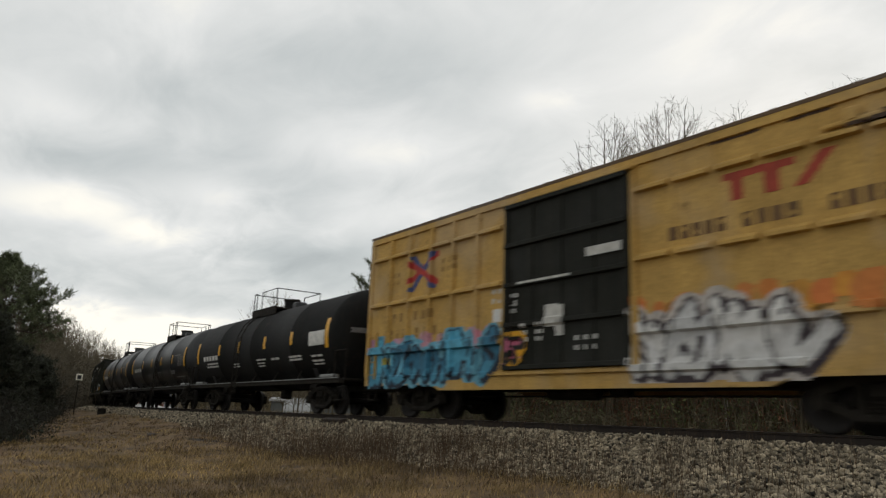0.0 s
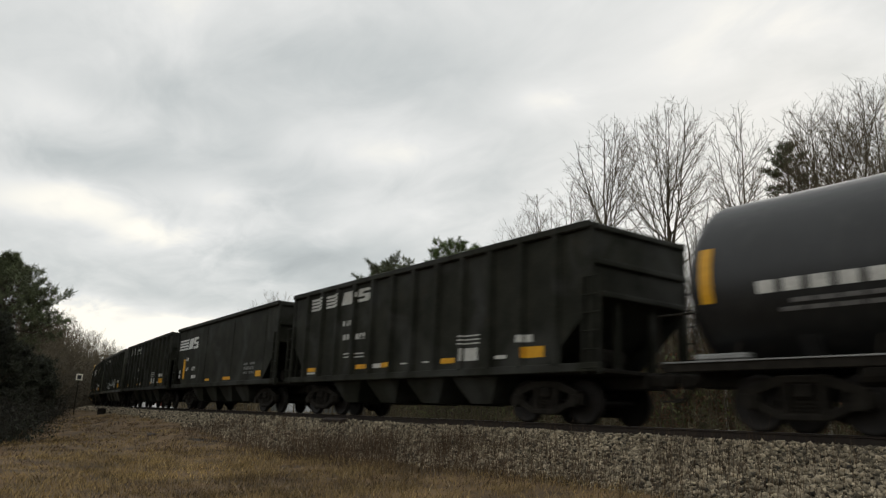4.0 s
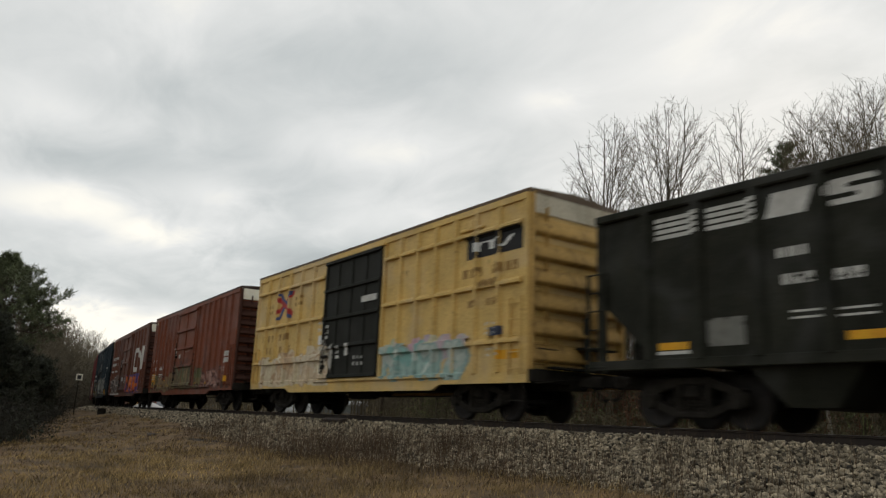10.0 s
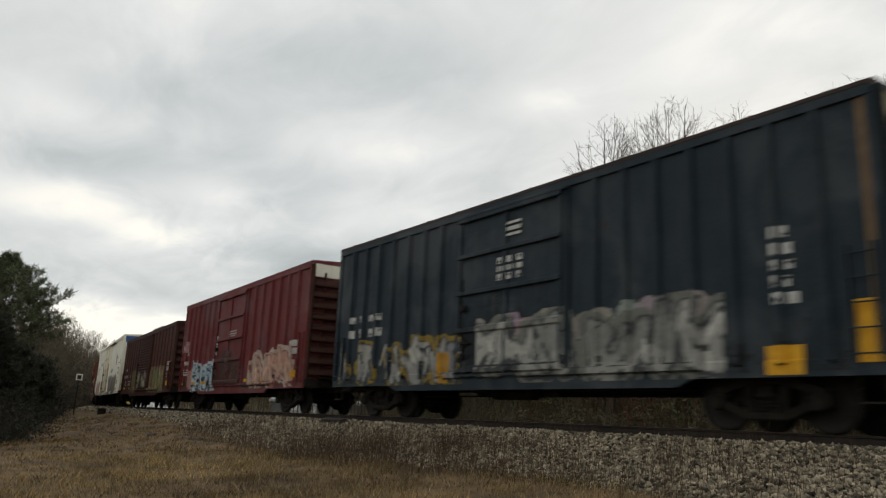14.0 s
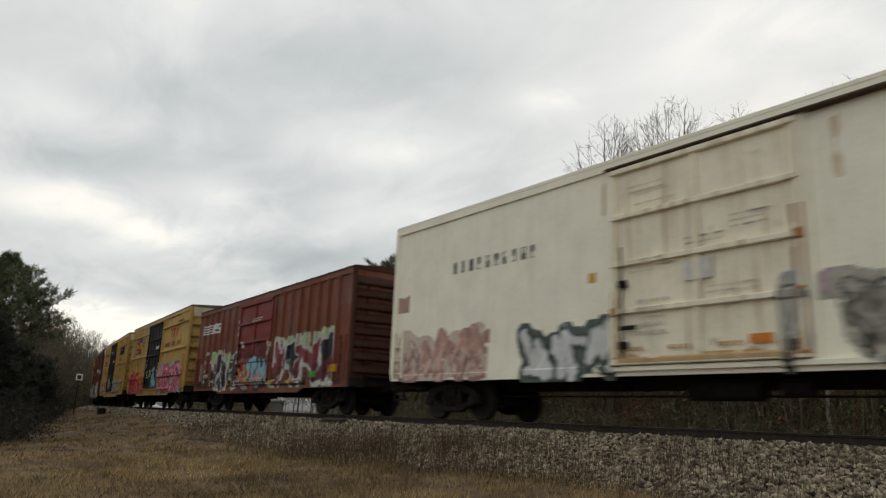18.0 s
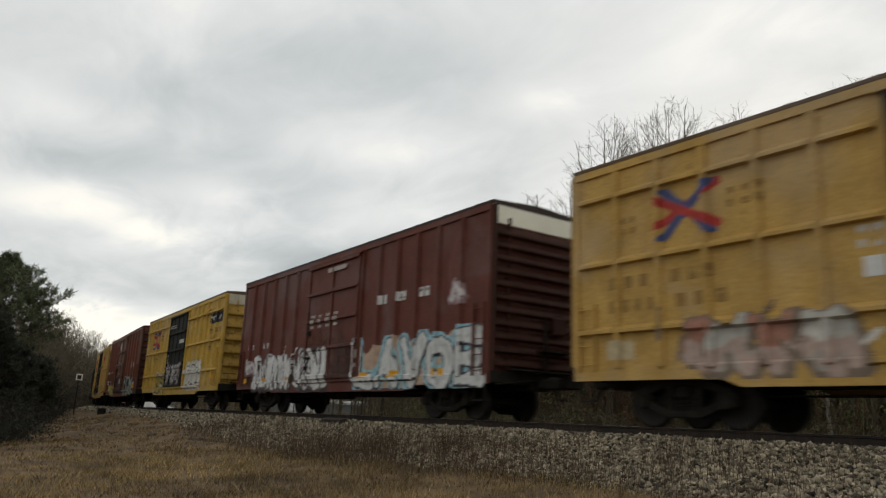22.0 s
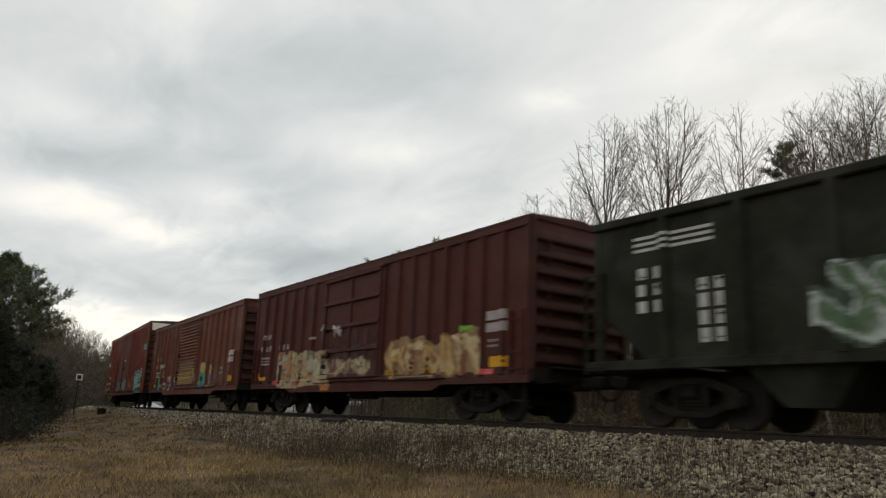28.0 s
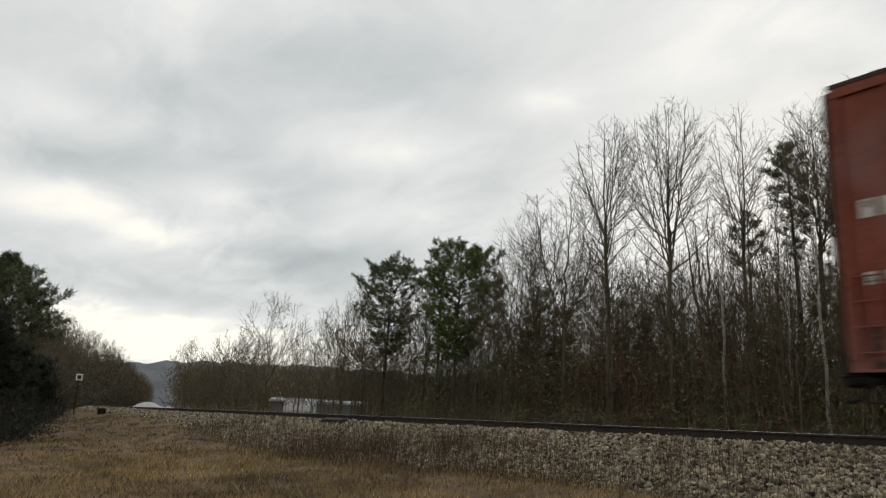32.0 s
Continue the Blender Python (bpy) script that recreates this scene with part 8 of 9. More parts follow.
s.put(8.62, 8.95, 1.15, 3.5, patch(DOOR_RUST, 0.10, 3), "rust_stain").put(12.3, 12.58, 1.2, 2.6, patch((0.45, 0.30, 0.15), 0.09, 5), "rust_stain").put(8.9, 12.4, 1.12, 1.3, patch((0.48, 0.33, 0.17), 0.06, 8), "rust_stain")
s.put(10.9, 11.9, 4.05, 4.38, bars(PLACARD, 4, 1, 0.05, 6, 0.55)).put(9.1, 9.9, 3.25, 3.55, bars((0.30, 0.28, 0.24), 3, 1, 0.05, 7, 0.6)).put(11.0, 12.0, 2.75, 3.05, bars(PLACARD, 3, 1, 0.05, 8, 0.6)).put(9.2, 10.4, 2.2, 2.4, bars(PLACARD, 2, 1, 0.05, 9, 0.6)).put(11.1, 11.9, 1.6, 2.3, bars((0.55, 0.52, 0.46), 5, 1, 0.05, 10, 0.6))
s.put(9.3, 9.7, 1.35, 1.5, patch((0.62, 0.20, 0.03))).put(13.0, 13.2, 2.75, 2.95, patch((0.55, 0.38, 0.05)))
s.put(11.2, 12.0, 4.3, 4.5, bars((0.4, 0.38, 0.33), 2, 4, 0.2)).put(10.0, 10.8, 3.1, 3.3, bars((0.25, 0.24, 0.22), 2, 3, 0.2)).put(10.3, 10.9, 2.5, 2.9, patch((0.6, 0.58, 0.54), 0.03)).put(9.3, 12.2, 1.3, 1.45, bars((0.45, 0.25, 0.10), 1, 3, 0.4))

s = red_car("red-brown boxcar with bright red door and bold graffiti", -50.2, paint("dull_red_paint", (0.185, 0.062, 0.035), streak=0.4), 15.75, 4.55, posts=(7, 6), door="pan", door_mat=SIGNAL_RED, end_ribs=8, roof_mat=DARK_BROWN)
s.put(13.75, 15.2, 3.34, 3.80, tile_rows(WHITE_C, 4), "emblem", 0.028, "white striped emblem").put(13.15, 13.85, 3.34, 3.80, wedge_mark(WHITE_C), "emblem", 0.028).put(12.6, 13.2, 3.32, 3.82, slot_block(WHITE_C), "emblem", 0.028)
s.put(13.6, 14.4, 2.36, 2.56, bars(STENCIL, 1, 1, 0.1)).put(12.1, 14.5, 1.95, 2.2, bars(STENCIL, 1, 3, 0.2, 81)).put(13.7, 14.5, 1.1, 1.8, bars(STENCIL, 3, 1, 0.1, 82)).put(14.7, 15.1, 1.2, 2.3, graffiti(n=1, fill=(0.32, 0.20, 0.17), edge=(0.3, 0.18, 0.15), thick=0.06, seed=7, shade=False), "graffiti")
s.tag(9.5, 13.3, 0.75, 2.55, "black and white graffiti with pale green cloud", n=3, fill=(0.025, 0.025, 0.03), fill2=(0.05, 0.05, 0.055), edge=(0.55, 0.55, 0.52), cap=PALE_G, thick=0.22, seed=84)
s.tag(6.4, 9.6, 0.70, 2.15, "sky blue and orange graffiti across the door", n=3, fill=(0.22, 0.44, 0.54), fill2=(0.52, 0.17, 0.05), edge=(0.03, 0.03, 0.035), back=(0.30, 0.06, 0.045), thick=0.22, seed=85)
s.tag(0.9, 6.5, 0.84, 2.75, "black, white and pale green graffiti", n=4, fill=(0.02, 0.022, 0.025), fill2=(0.22, 0.05, 0.06), edge=(0.56, 0.56, 0.54), halo=(0.42, 0.47, 0.33), cap=PALE_G, thick=0.25, seed=87)
s.put(0.79, 1.40, 1.28, 1.52, patch(AMBER)).put(7.2, 8.2, 3.4, 3.6, tile_rows(STENCIL, 2)).put(6.7, 9.2, 2.5, 2.58, bars(STENCIL, 1, 3, 0.1)).put(9.0, 9.3, 2.45, 2.7, patch(STENCIL)).put(9.8, 10.3, 3.0, 3.7, bars(STENCIL, 3, 1, 0.1)).put(2.3, 2.8, 1.15, 1.35, patch((0.10, 0.45, 0.05)))
for u in (4.0, 5.7, 8.1, 10.7, 12.2):
    s.put(u, u + 0.5, 1.02, 1.16, patch(AMBER))

y = yellow_car("yellow boxcar with black door and pink block graffiti", -68.0, YELLOW, seed=91)
y.tag(0.0, 6.3, 0.76, 2.48, "pink block letters on pale blue graffiti", word="MECRO", fill=(0.56, 0.10, 0.16), fill2=(0.60, 0.14, 0.20), edge=(0.035, 0.012, 0.03), inner=(0.68, 0.46, 0.50), halo=(0.24, 0.40, 0.43), cap=(0.25, 0.42, 0.45), thick=0.19, seed=92, cell=0.03)
y.tag(9.9, 15.5, 0.74, 2.35, "red graffiti with lime outline", n=5, fill=(0.58, 0.06, 0.08), fill2=(0.62, 0.26, 0.06), edge=(0.30, 0.03, 0.05), cap=(0.42, 0.46, 0.10), back=(0.55, 0.07, 0.09), thick=0.17, seed=93)
y.tag(6.2, 7.7, 1.0, 2.3, "pale blue spray on the black door", n=2, fill=(0.24, 0.46, 0.52), edge=(0.05, 0.08, 0.1), thick=0.11, seed=94)

y = yellow_car("yellow boxcar with black door and grey washed-out graffiti", -86.25, YELLOW, plate=(1.63, 4.18, 3.72, 4.26), seed=101)
y.tag(1.85, 6.0, 0.90, 2.30, "grey and pink washed-out graffiti", n=5, fill=(0.42, 0.39, 0.34), fill2=(0.32, 0.29, 0.26), edge=(0.20, 0.15, 0.11), halo=(0.36, 0.20, 0.14), thick=0.17, seed=102, fade=0.08)
y.tag(10.1, 13.9, 0.80, 2.10, "grey graffiti", n=4, fill=(0.48, 0.46, 0.41), fill2=(0.42, 0.20, 0.14), edge=(0.20, 0.15, 0.11), thick=0.18, seed=103, fade=0.05)
y.tag(7.6, 9.3, 1.3, 2.4, n=2, fill=(0.2, 0.2, 0.2), edge=(0.30, 0.30, 0.28), seed=104, thick=0.08)
y.put(8.2, 9.3, 4.05, 4.30, tile_rows(STENCIL, 2)).put(0.3, 0.9, 1.8, 3.2, graffiti(n=1, fill=(0.30, 0.20, 0.09), edge=(0.24, 0.16, 0.07), thick=0.05, seed=9, shade=False), "graffiti").put(14.4, 15.1, 1.2, 1.6, patch((0.50, 0.40, 0.24), 0.05, 4))

s = red_car("maroon boxcar with white block graffiti on its lower side", -104.75, MAROON, 16.2, posts=(5, 5), door="pan", end_top=WHITE, end_ribs=11)
s.tag(0.1, 6.4, 0.72, 2.25, "white block letters over pale blue graffiti", word="LAVOE", fill=(0.62, 0.62, 0.60), edge=(0.03, 0.03, 0.035), halo=(0.30, 0.50, 0.56), back=(0.46, 0.33, 0.24), inner=(0.5, 0.5, 0.48), thick=0.18, seed=111)
s.tag(8.1, 14.6, 0.66, 2.4, "white scrawled graffiti", n=9, fill=(0.66, 0.65, 0.63), fill2=(0.50, 0.49, 0.48), edge=(0.05, 0.035, 0.035), thick=0.27, seed=112)
s.lift(0.002).tag(8.3, 14.0, 0.72, 2.1, n=9, fill=(0.66, 0.65, 0.63), edge=(0.10, 0.08, 0.08), thick=0.12, seed=115)
s.put(14.4, 15.5, 1.3, 2.0, graffiti(n=2, fill=(0.5, 0.47, 0.46), edge=(0.2, 0.12, 0.12), seed=15, thick=0.09), "graffiti").put(2.05, 5.1, 3.1, 3.42, bars(WHITE_C, 1, 3, 0.40, 113), "emblem").put(0.85, 1.7, 2.75, 3.5, graffiti(n=2, fill=(0.5, 0.47, 0.46), edge=(0.3, 0.2, 0.2), seed=5, thick=0.07), "graffiti")
s.put(7.1, 8.4, 4.50, 4.64, patch((0.42, 0.36, 0.33))).put(7.2, 9.4, 2.7, 3.2, bars(STENCIL, 3, 4, 0.4, 114)).put(14.6, 15.2, 2.3, 2.55, bars(STENCIL, 1, 2, 0.2)).put(13.1, 13.8, 2.3, 2.55, bars(STENCIL, 1, 2, 0.2))
for u in (1.8, 3.9, 5.6, 11.0, 13.2, 15.0):
    s.put(u, u + 0.5, 1.05, 1.22, patch(AMBER))

y = yellow_car("bright yellow boxcar with black door and white bubble graffiti", -123.5, YELLOW_B, plate=(0.18, 2.12, 3.85, 4.32), seed=121)
y.tag(2.7, 6.0, 0.85, 2.30, "white bubble graffiti", n=3, fill=(0.58, 0.56, 0.50), edge=(0.06, 0.055, 0.05), halo=(0.56, 0.53, 0.47), back=(0.56, 0.53, 0.47), thick=0.24, seed=122, shade=False)
y.tag(10.1, 13.2, 0.72, 1.95, "ochre graffiti with dark outline", n=2, fill=(0.40, 0.30, 0.08), edge=(0.10, 0.08, 0.05), halo=(0.48, 0.44, 0.34), thick=0.14, seed=123)
y.tag(6.4, 9.5, 1.1, 2.3, "white scrawl on the black door", n=4, fill=(0.46, 0.43, 0.41), fill2=(0.34, 0.28, 0.26), edge=(0.05, 0.05, 0.05), cap=(0.30, 0.27, 0.26), thick=0.15, seed=124)
y.put(8.3, 9.7, 4.15, 4.36, tile_rows(STENCIL, 2))

s = red_car("two-tone red-brown boxcar with green outlined graffiti", -141.8, CN_BROWN, 15.9, posts=(4, 5), door="pan", end_ribs=9, roof_mat=DARK_BROWN)
s.put(0.7, 5.95, 2.1, 4.55, patch((0.178, 0.054, 0.030), 0.22, 3), "repainted_panel", 0.07, "brighter red repainted panel").put(10.1, 15.6, 2.2, 4.6, patch((0.150, 0.047, 0.028), 0.2, 7), "repainted_panel", 0.07, "brighter red repainted panel")
s.lift(0.004)
s.put(11.75, 15.0, 2.44, 2.66, bars(STENCIL, 1, 3, 0.2, 131)).put(14.3, 15.0, 1.6, 1.95, tile_rows(STENCIL, 2)).put(12.9, 13.5, 1.6, 1.9, tile_rows(STENCIL, 2)).put(10.0, 11.0, 2.9, 3.0, bars(STENCIL, 1, 2, 0.2))
s.put(8.3, 9.65, 2.75, 3.35, bars(STENCIL, 4, 1, 0.15, 132, 0.45)).put(6.95, 7.9, 2.8, 3.4, bars(STENCIL, 4, 1, 0.15, 133, 0.45)).put(8.15, 9.05, 3.9, 4.6, graffiti(n=2, fill=(0.46, 0.42, 0.40), edge=(0.3, 0.22, 0.2), seed=2, thick=0.06, shade=False), "graffiti")
s.tag(2.0, 6.1, 0.74, 2.15, "pale green and black graffiti", n=4, fill=(0.05, 0.06, 0.05), fill2=(0.40, 0.43, 0.36), edge=(0.44, 0.47, 0.41), halo=(0.30, 0.34, 0.28), back=(0.20, 0.225, 0.17), thick=0.17, seed=133)
s.put(1.1, 2.0, 0.85, 1.7, patch((0.40, 0.36, 0.32), 0.2, 5), "graffiti")
s.tag(10.4, 13.8, 0.72, 1.85, "yellow graffiti", n=3, fill=(0.44, 0.36, 0.12), fill2=(0.36, 0.30, 0.10), edge=(0.16, 0.11, 0.06), thick=0.19, seed=134)
s.put(2.14, 2.88, 2.55, 3.0, graffiti(n=2, fill=(0.5, 0.47, 0.44), edge=(0.4, 0.3, 0.28), seed=3, thick=0.07, shade=False), "graffiti").put(1.12, 1.61, 1.2, 1.42, patch(AMBER))
s.put(6.9, 7.75, 1.58, 1.95, patch((0.42, 0.39, 0.37), 0.08, 2)).put(14.3, 15.2, 1.1, 1.2, patch(AMBER)).put(7.83, 8.29, 2.2, 2.4, patch((0.40, 0.30, 0.20), 0.03))

y = yellow_car("clean yellow boxcar with black plug door", -160.1, YELLOW, seed=141, flat_front=False)
y.put(9.6, 10.1, 2.3, 2.9, patch((0.55, 0.53, 0.48), 0.05, 3)).put(7.3, 7.6, 2.05, 2.2, patch((0.45, 0.09, 0.03))).put(0.4, 0.8, 2.3, 2.95, patch((0.52, 0.34, 0.05))).put(0.87, 1.40, 1.92, 2.22, bars((0.6, 0.58, 0.52), 3, 1, 0.05)).put(1.5, 2.1, 1.3, 1.9, patch((0.42, 0.22, 0.07), 0.08, 6)).put(6.35, 7.3, 3.28, 3.5, tile_rows(STENCIL, 3))

car, raised = hopper("dark green-black coal hopper with pale green graffiti", HOPPER, L=15.2, H=3.88, ribs=9, cut=(2.2, 1.2))
TRAIN.append((car, -178.05))
s = Side(car, raised, 15.2, 1.462)
s.put(12.6, 14.3, 3.15, 3.5, tile_rows(STENCIL, 3), "emblem", 0.028).put(13.5, 14.2, 2.0, 2.9, bars(STENCIL, 3, 2, 0.2, 151)).put(12.3, 12.9, 1.4, 2.6, bars(STENCIL, 4, 2, 0.2, 152))
s.tag(7.6, 11.0, 1.2, 2.5, "pale green and white graffiti", n=3, fill=(0.10, 0.16, 0.09), edge=(0.46, 0.50, 0.46), halo=(0.06, 0.09, 0.06), thick=0.13, seed=153)
s.put(4.3, 4.9, 1.3, 1.8, bars(STENCIL, 3, 2, 0.2, 154)).put(3.2, 3.8, 1.9, 2.5, tile_rows(STENCIL, 4)).put(3.2, 3.7, 1.5, 1.8, patch(AMBER)).put(5.2, 5.6, 1.3, 1.7, patch(STENCIL))

s = red_car("deep red boxcar with cream graffiti", -195.1, DEEP_RED, 15.9, 4.55, posts=(7, 6), door="pan", end_ribs=8, roof_mat=DARK_BROWN)
common_marks(s, 161, (0.40, 0.33, 0.32), z=2.6)
s.tag(1.6, 6.0, 0.98, 2.2, "cream and ochre graffiti", n=4, fill=(0.54, 0.42, 0.23), fill2=(0.50, 0.33, 0.13), edge=(0.26, 0.12, 0.06), back=(0.30, 0.20, 0.10), thick=0.13, seed=162)
s.tag(9.2, 13.5, 0.78, 2.1, "cream and tan graffiti", n=4, fill=(0.50, 0.43, 0.29), fill2=(0.40, 0.24, 0.12), edge=(0.20, 0.12, 0.08), cap=(0.40, 0.26, 0.14), back=(0.40, 0.31, 0.19), thick=0.20, seed=163, shade=False)
s.put(10.45, 11.15, 1.72, 2.05, patch((0.14, 0.19, 0.17), 0.04, 2)).put(9.3, 9.9, 0.72, 0.85, patch((0.60, 0.17, 0.03))).put(11.6, 12.0, 0.9, 1.05, patch((0.60, 0.14, 0.03))).put(14.95, 15.4, 1.2, 1.38, patch((0.60, 0.16, 0.03))).put(13.4, 13.8, 0.95, 1.1, patch((0.55, 0.06, 0.05)))
s.tag(6.6, 9.3, 1.1, 1.75, n=4, fill=(0.38, 0.30, 0.18), edge=(0.14, 0.07, 0.05), thick=0.08, seed=164, fade=0.2)
s.put(9.65, 10.1, 2.35, 2.85, patch((0.5, 0.46, 0.42), 0.08, 1)).put(10.5, 11.05, 2.40, 2.48, patch((0.4, 0.33, 0.28))).put(8.45, 9.0, 2.35, 2.72, graffiti(n=1, fill=(0.5, 0.46, 0.42), edge=(0.3, 0.2, 0.2), seed=6, thick=0.05), "graffiti").put(2.0, 2.4, 2.05, 2.2, patch(LIME)).put(1.2, 1.6, 1.02, 1.15, patch((0.6, 0.12, 0.12)))

s = red_car("red-brown boxcar with louvred door and small painted shapes", -212.65, paint("plain_red_brown_paint", (0.155, 0.050, 0.030), streak=0.35), 16.3, 4.55, posts=(6, 6), door="louver", end_ribs=8, roof_mat=DARK_BROWN)
common_marks(s, 171, z=2.55)
s.put(6.4, 9.3, 1.15, 1.78, tile_rows((0.42, 0.29, 0.095), 8), "graffiti", 0.018, "yellow paint on the door's louvres").put(6.55, 9.1, 1.78, 2.25, tile_rows((0.32, 0.20, 0.09), 6), "graffiti", 0.018, "tan paint on the door's louvres")
s.put(6.1, 6.9, 1.2, 2.0, graffiti(n=2, fill=(0.08, 0.07, 0.18), fill2=(0.40, 0.30, 0.12), edge=(0.12, 0.05, 0.04), thick=0.14, seed=173), "graffiti")
for u, wd, zt, low, mid, top in ((4.6, 1.1, 2.15, (0.10, 0.14, 0.22), (0.06, 0.34, 0.27), (0.50, 0.42, 0.15)), (3.6, 0.8, 2.0, (0.24, 0.22, 0.20), (0.17, 0.16, 0.24), (0.50, 0.40, 0.20)),
                                 (10.1, 0.7, 1.6, (0.16, 0.20, 0.26), (0.10, 0.09, 0.14), (0.30, 0.30, 0.27)), (11.1, 0.75, 1.75, (0.50, 0.41, 0.18), (0.18, 0.11, 0.24), (0.50, 0.42, 0.15)),
                                 (12.2, 0.5, 1.35, (0.44, 0.26, 0.14), (0.44, 0.24, 0.16), (0.46, 0.38, 0.20)), (13.3, 0.95, 2.25, (0.08, 0.17, 0.40), (0.12, 0.40, 0.20), (0.54, 0.46, 0.17))):
    s.put(u, u + wd, 0.86, zt, skittle(low, mid, top), "graffiti", 0.03, "painted blob in green, purple and cream bands")
s.put(2.0, 2.6, 1.5, 1.85, bars(STENCIL, 2, 2, 0.2))

s = red_car("red oxide boxcar with double louvred doors and teal graffiti", -231.0, RED_OXIDE, 18.5, 5.25, door_u=(6.4, 11.6), posts=(7, 8), door="double_louver", end_top=WHITE, end_ribs=9, sill=(0.86, 0.78))
s.tag(0.9, 3.45, 0.85, 2.3, "teal graffiti", n=3, fill=(0.20, 0.42, 0.38), fill2=(0.28, 0.50, 0.46), edge=(0.06, 0.12, 0.12), halo=(0.22, 0.42, 0.38), back=(0.16, 0.34, 0.31), thick=0.22, seed=181)
s.tag(3.45, 6.1, 1.05, 2.2, "rusty orange graffiti", n=3, fill=(0.30, 0.09, 0.04), edge=(0.10, 0.03, 0.02), thick=0.13, seed=182, fade=0.1)
s.tag(6.4, 8.8, 0.95, 2.0, "dull teal graffiti", n=3, fill=(0.24, 0.34, 0.28), edge=(0.07, 0.07, 0.06), thick=0.09, seed=183)
s.tag(9.1, 11.7, 0.95, 2.0, "charcoal graffiti", n=4, fill=(0.20, 0.19, 0.16), fill2=(0.26, 0.24, 0.20), edge=(0.05, 0.035, 0.03), back=(0.06, 0.045, 0.04), thick=0.11, seed=184, fade=0.05)
s.tag(12.1, 14.5, 1.0, 2.1, n=3, fill=(0.26, 0.08, 0.045), edge=(0.12, 0.04, 0.03), thick=0.12, seed=185, fade=0.2)
s.put(17.0, 18.2, 3.0, 3.4, bars(STENCIL, 1, 1, 0.1, 186)).put(15.55, 18.2, 2.05, 2.3, bars(STENCIL, 1, 3, 0.4, 187)).put(15.5, 17.9, 1.6, 1.8, bars(STENCIL, 1, 3, 0.4, 188)).put(15.5, 17.0, 1.0, 1.5, graffiti(n=3, fill=(0.46, 0.42, 0.38), edge=(0.3, 0.2, 0.18), seed=4, thick=0.06), "graffiti")
s.put(17.3, 17.9, 1.0, 1.3, patch(AMBER)).put(0.4, 1.0, 1.2, 1.45, patch(AMBER)).put(0.5, 1.3, 1.75, 2.4, bars(STENCIL, 3, 2, 0.2, 189)).put(8.85, 9.1, 2.8, 3.1, patch(WHITE_C)).put(7.9, 8.6, 3.1, 3.2, patch(WHITE_C)).put(0.0, 0.9, 3.5, 3.9, patch((0.20, 0.36, 0.33), 0.1, 3), "graffiti")
tail = s.car
part("rear_marker_light", tube((-9.35, -0.1, 1.35), (-9.45, -0.1, 1.35), 0.09, 12), MARK_R, tail)


# ---- how the train runs ----
def run_of(t):
    """Metres that the train has run, counted from mid-time."""
    u = t / 16.0 - 1.0
    return 244.95 * u - 0.055 * u * u - 0.41 * u ** 3


def car_pose(front, L, t):
    s = front + run_of(t)
    a, _ = track(s - 2.2)
    b, _ = track(s - L + 2.2)
    d = (a - b).normalized()
    za, zb = track_z(s - 2.2), track_z(s - L + 2.2)
    m = (a + b) / 2
    yaw = math.degrees(math.atan2(d.y, d.x))
    tilt = -math.degrees(math.atan2(za - zb, (a - b).length))
    return pose(m.x, m.y, (za + zb) / 2, math.degrees(-LEAN), tilt, yaw)


def motions():
    for car, front in TRAIN:
        L = car["length"]
        walk(car, [(float(t), car_pose(front, L, float(t))) for t in range(33)])

# ---- small things by the line ----
def sign_post():
    s = thing("trackside_sign", "small white square sign on a thin post", "sign", at=pose(-56.9, 10.6, float(ground_z(-56.9, 10.6)), 0, 0, 10))
    part("post", tube((0, 0, -0.2), (0, 0, 2.65), 0.035, 8), IRON, s)
    f = bmesh.new()
    for a in ((-0.22, -0.14, -0.22, 0.22), (0.14, 0.22, -0.22, 0.22)):
        add_box(f, 0.03, 0.06, a[0], a[1], 2.55 + a[2], 2.55 + a[3])
    for a in ((-0.22, -0.14), (0.14, 0.22)):
        add_box(f, 0.03, 0.06, -0.14, 0.14, 2.55 + a[0], 2.55 + a[1])
    part("sign_border", f, WHITE, s, "white border")
    part("sign_plate", box(0.02, 0.045, -0.17, 0.17, 2.38, 2.72), MARK_K, s)


def relay_box():
    x, y = -50.0, 10.9
    s = thing("relay_box", "small dark metal box beside the ballast", "box", at=pose(x, y, float(ground_z(x, y)), 0, 0, 12))
    part("case", box(-0.18, 0.18, -0.2, 0.2, -0.1, 0.30, 0.03), IRON, s)
    part("lid", box(-0.2, 0.2, -0.23, 0.23, 0.30, 0.35, 0.02), IRON, s)


def mound(name, label, x, y, rx, ry, h, mat, seed):
    rng = np.random.default_rng(seed)
    a, r = np.meshgrid(np.linspace(0, 2 * math.pi, 40), np.linspace(0, 1, 14))
    z = h * np.clip(1 - r ** 1.3, 0, 1) * (1 + 0.25 * np.sin(a * 3 + seed) * r) + rng.normal(0, 0.03, r.shape) * h
    X, Y = x + np.cos(a) * r * rx, y + np.sin(a) * r * ry
    ob = sheet(name, X, Y, z + float(ground_z(x, y)) - 0.1, mat)
    return tagged(ob, label, "gravel pile")


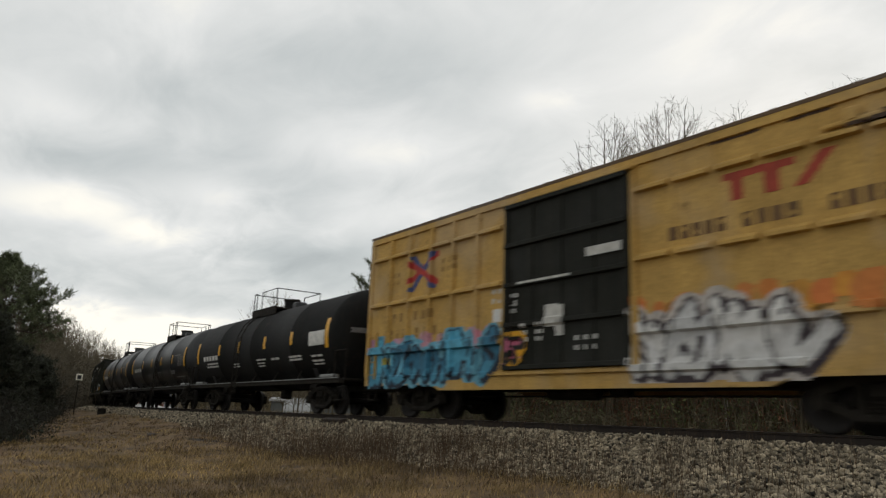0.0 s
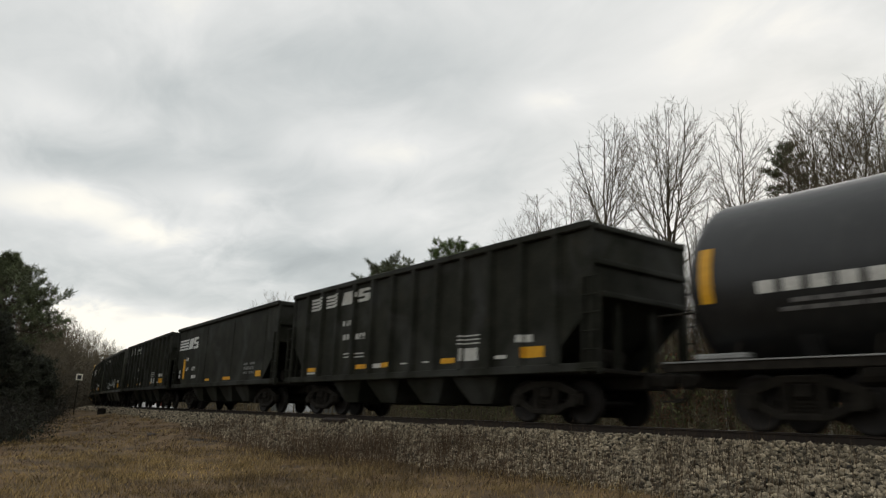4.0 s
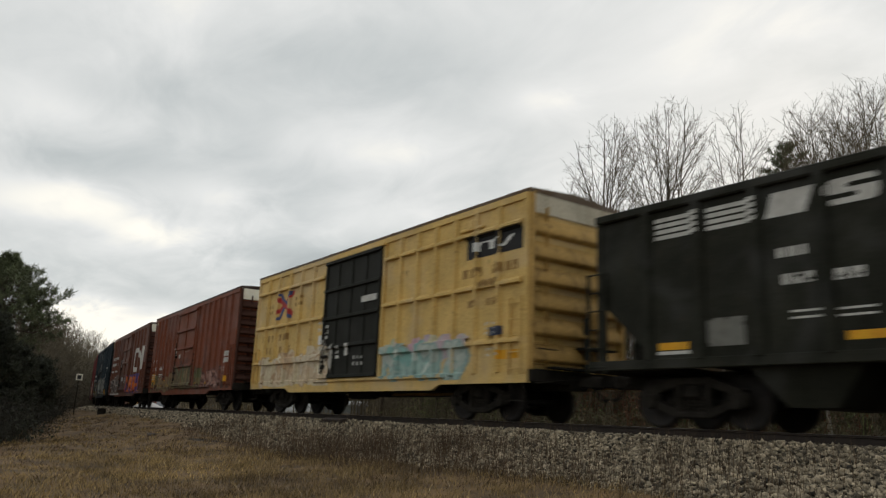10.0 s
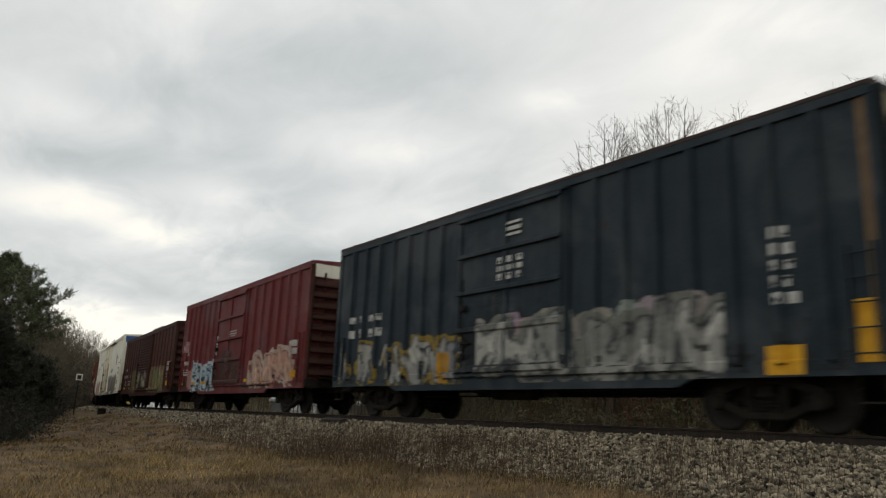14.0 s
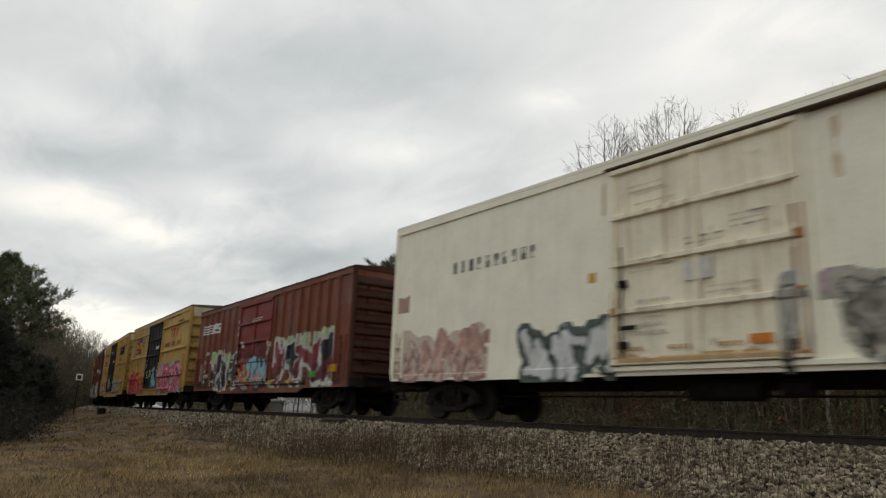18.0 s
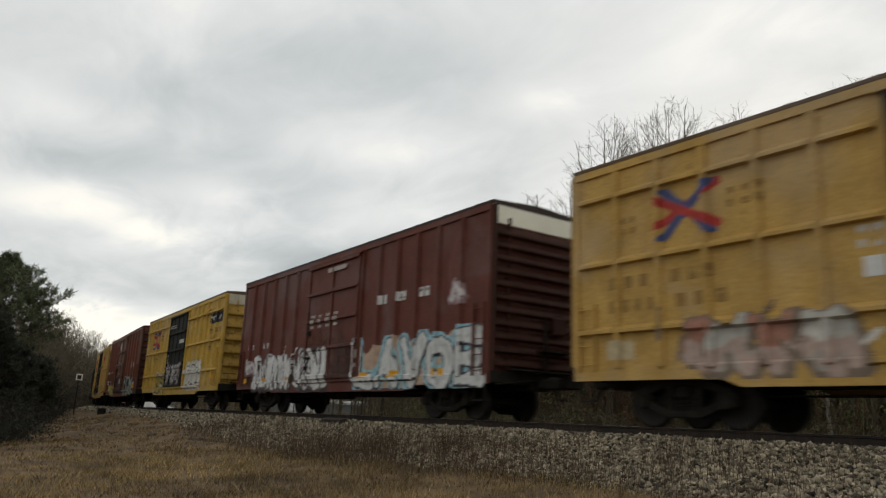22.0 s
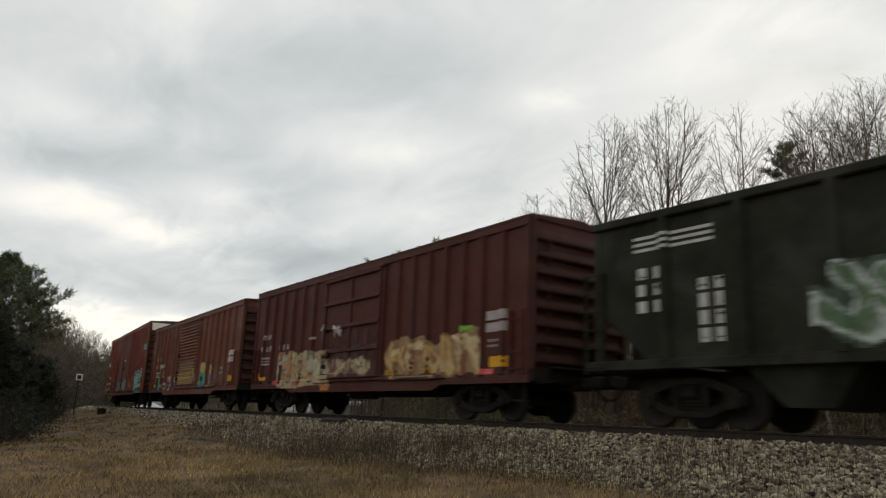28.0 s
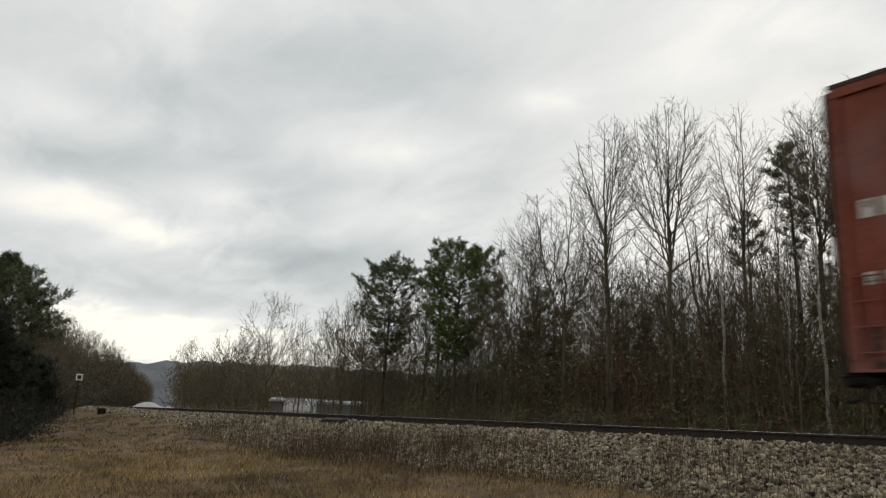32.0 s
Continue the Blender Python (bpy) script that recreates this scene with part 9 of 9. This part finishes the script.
def far_sheds():
    white = material("weathered_white_metal", (0.34, 0.345, 0.34), rough=0.6, spread=0.12, scale=0.3, fine=5, bump=0.05)
    grey = material("grey_shed_wall", (0.10, 0.105, 0.10), rough=0.8, spread=0.2, scale=0.3, fine=5, bump=0.05)
    # long low building with a pale roof
    a, b = Vector((-137.6, 60.5, 0)), Vector((-128.0, 76.0, 0))
    d = b - a
    yaw = math.degrees(math.atan2(d.y, d.x))
    z = -1.2
    s = thing("long_shed", "long low shed with a pale metal roof", "building", at=pose(a.x, a.y, z, 0, 0, yaw))
    L = d.length
    part("wall", box(0, L, 0, 9, 0, 4.4), grey, s)
    part("roof", prism([(-0.5, 4.40), (-0.5, 4.75), (4.5, 5.3), (9.5, 4.75), (9.5, 4.40), (4.5, 4.95)], -0.4, L + 0.4), white, s, "pale ribbed metal roof")
    for i in range(3):
        part("door", box(2 + i * 5.6, 4.6 + i * 5.6, 8.98, 9.06, 0.0, 2.9), grey, s)
    # rounded white shelter
    t = thing("hoop_shelter", "white hoop-roofed shelter beyond the trees", "shelter", at=pose(-114.6, 55.6, -1.0, 0, 0, 62))
    n = 14
    prof = [(3.2 * math.cos(math.pi * i / n), 0.3 + 3.7 * math.sin(math.pi * i / n)) for i in range(n + 1)] + [(-3.4, 0), (3.4, 0)]
    part("cover", prism(prof, -2.6, 2.6), white, t)
    for x in (-2.63, 2.63):
        part("end_arch", prism([(3.1 * math.cos(math.pi * i / n), 0.3 + 3.6 * math.sin(math.pi * i / n)) for i in range(n + 1)], x - 0.05, x + 0.05), grey, t)


sign_post()
relay_box()
mound("gravel_mound", "pale heap of gravel beyond the curve", -82.0, 22.4, 3.4, 3.6, 1.6, material("pale_gravel", (0.52, 0.51, 0.49), rough=1, spread=0.2, scale=2, fine=20, bump=0.4), 2)
mound("gravel_mound", "low pale gravel heap beside the curve", -84.4, 25.1, 3.0, 2.8, 1.3, bpy.data.materials["pale_gravel"], 3)
mound("stone_mound", "grey heap of spare ballast beside the line", -64.0, 9.4, 3.4, 2.0, 1.5, BALLAST, 4)
far_sheds()


def drain_plank(s, u, ln, turn, mat, label):
    p = place_on_line(np.array([s]), np.array([u]), bank_z(np.array([u]), np.array([s])) + 0.05)[0]
    ob = thing("old_tie", label, "timber", "cast-off timbers", at=pose(*p, 14, 0, turn))
    part("beam", box(-ln / 2, ln / 2, -0.12, 0.12, -0.09, 0.09, 0.02), mat, ob)


drain_plank(-21.5, 5.0, 2.2, 4, TIE, "cast-off dark wooden tie in the weeds")
drain_plank(-19.5, 1.9, 1.1, 2, RAIL, "rusty scrap bar on the ballast")
drain_plank(-26.0, 5.4, 1.6, -8, TIE, "cast-off dark wooden tie in the weeds")

motions()
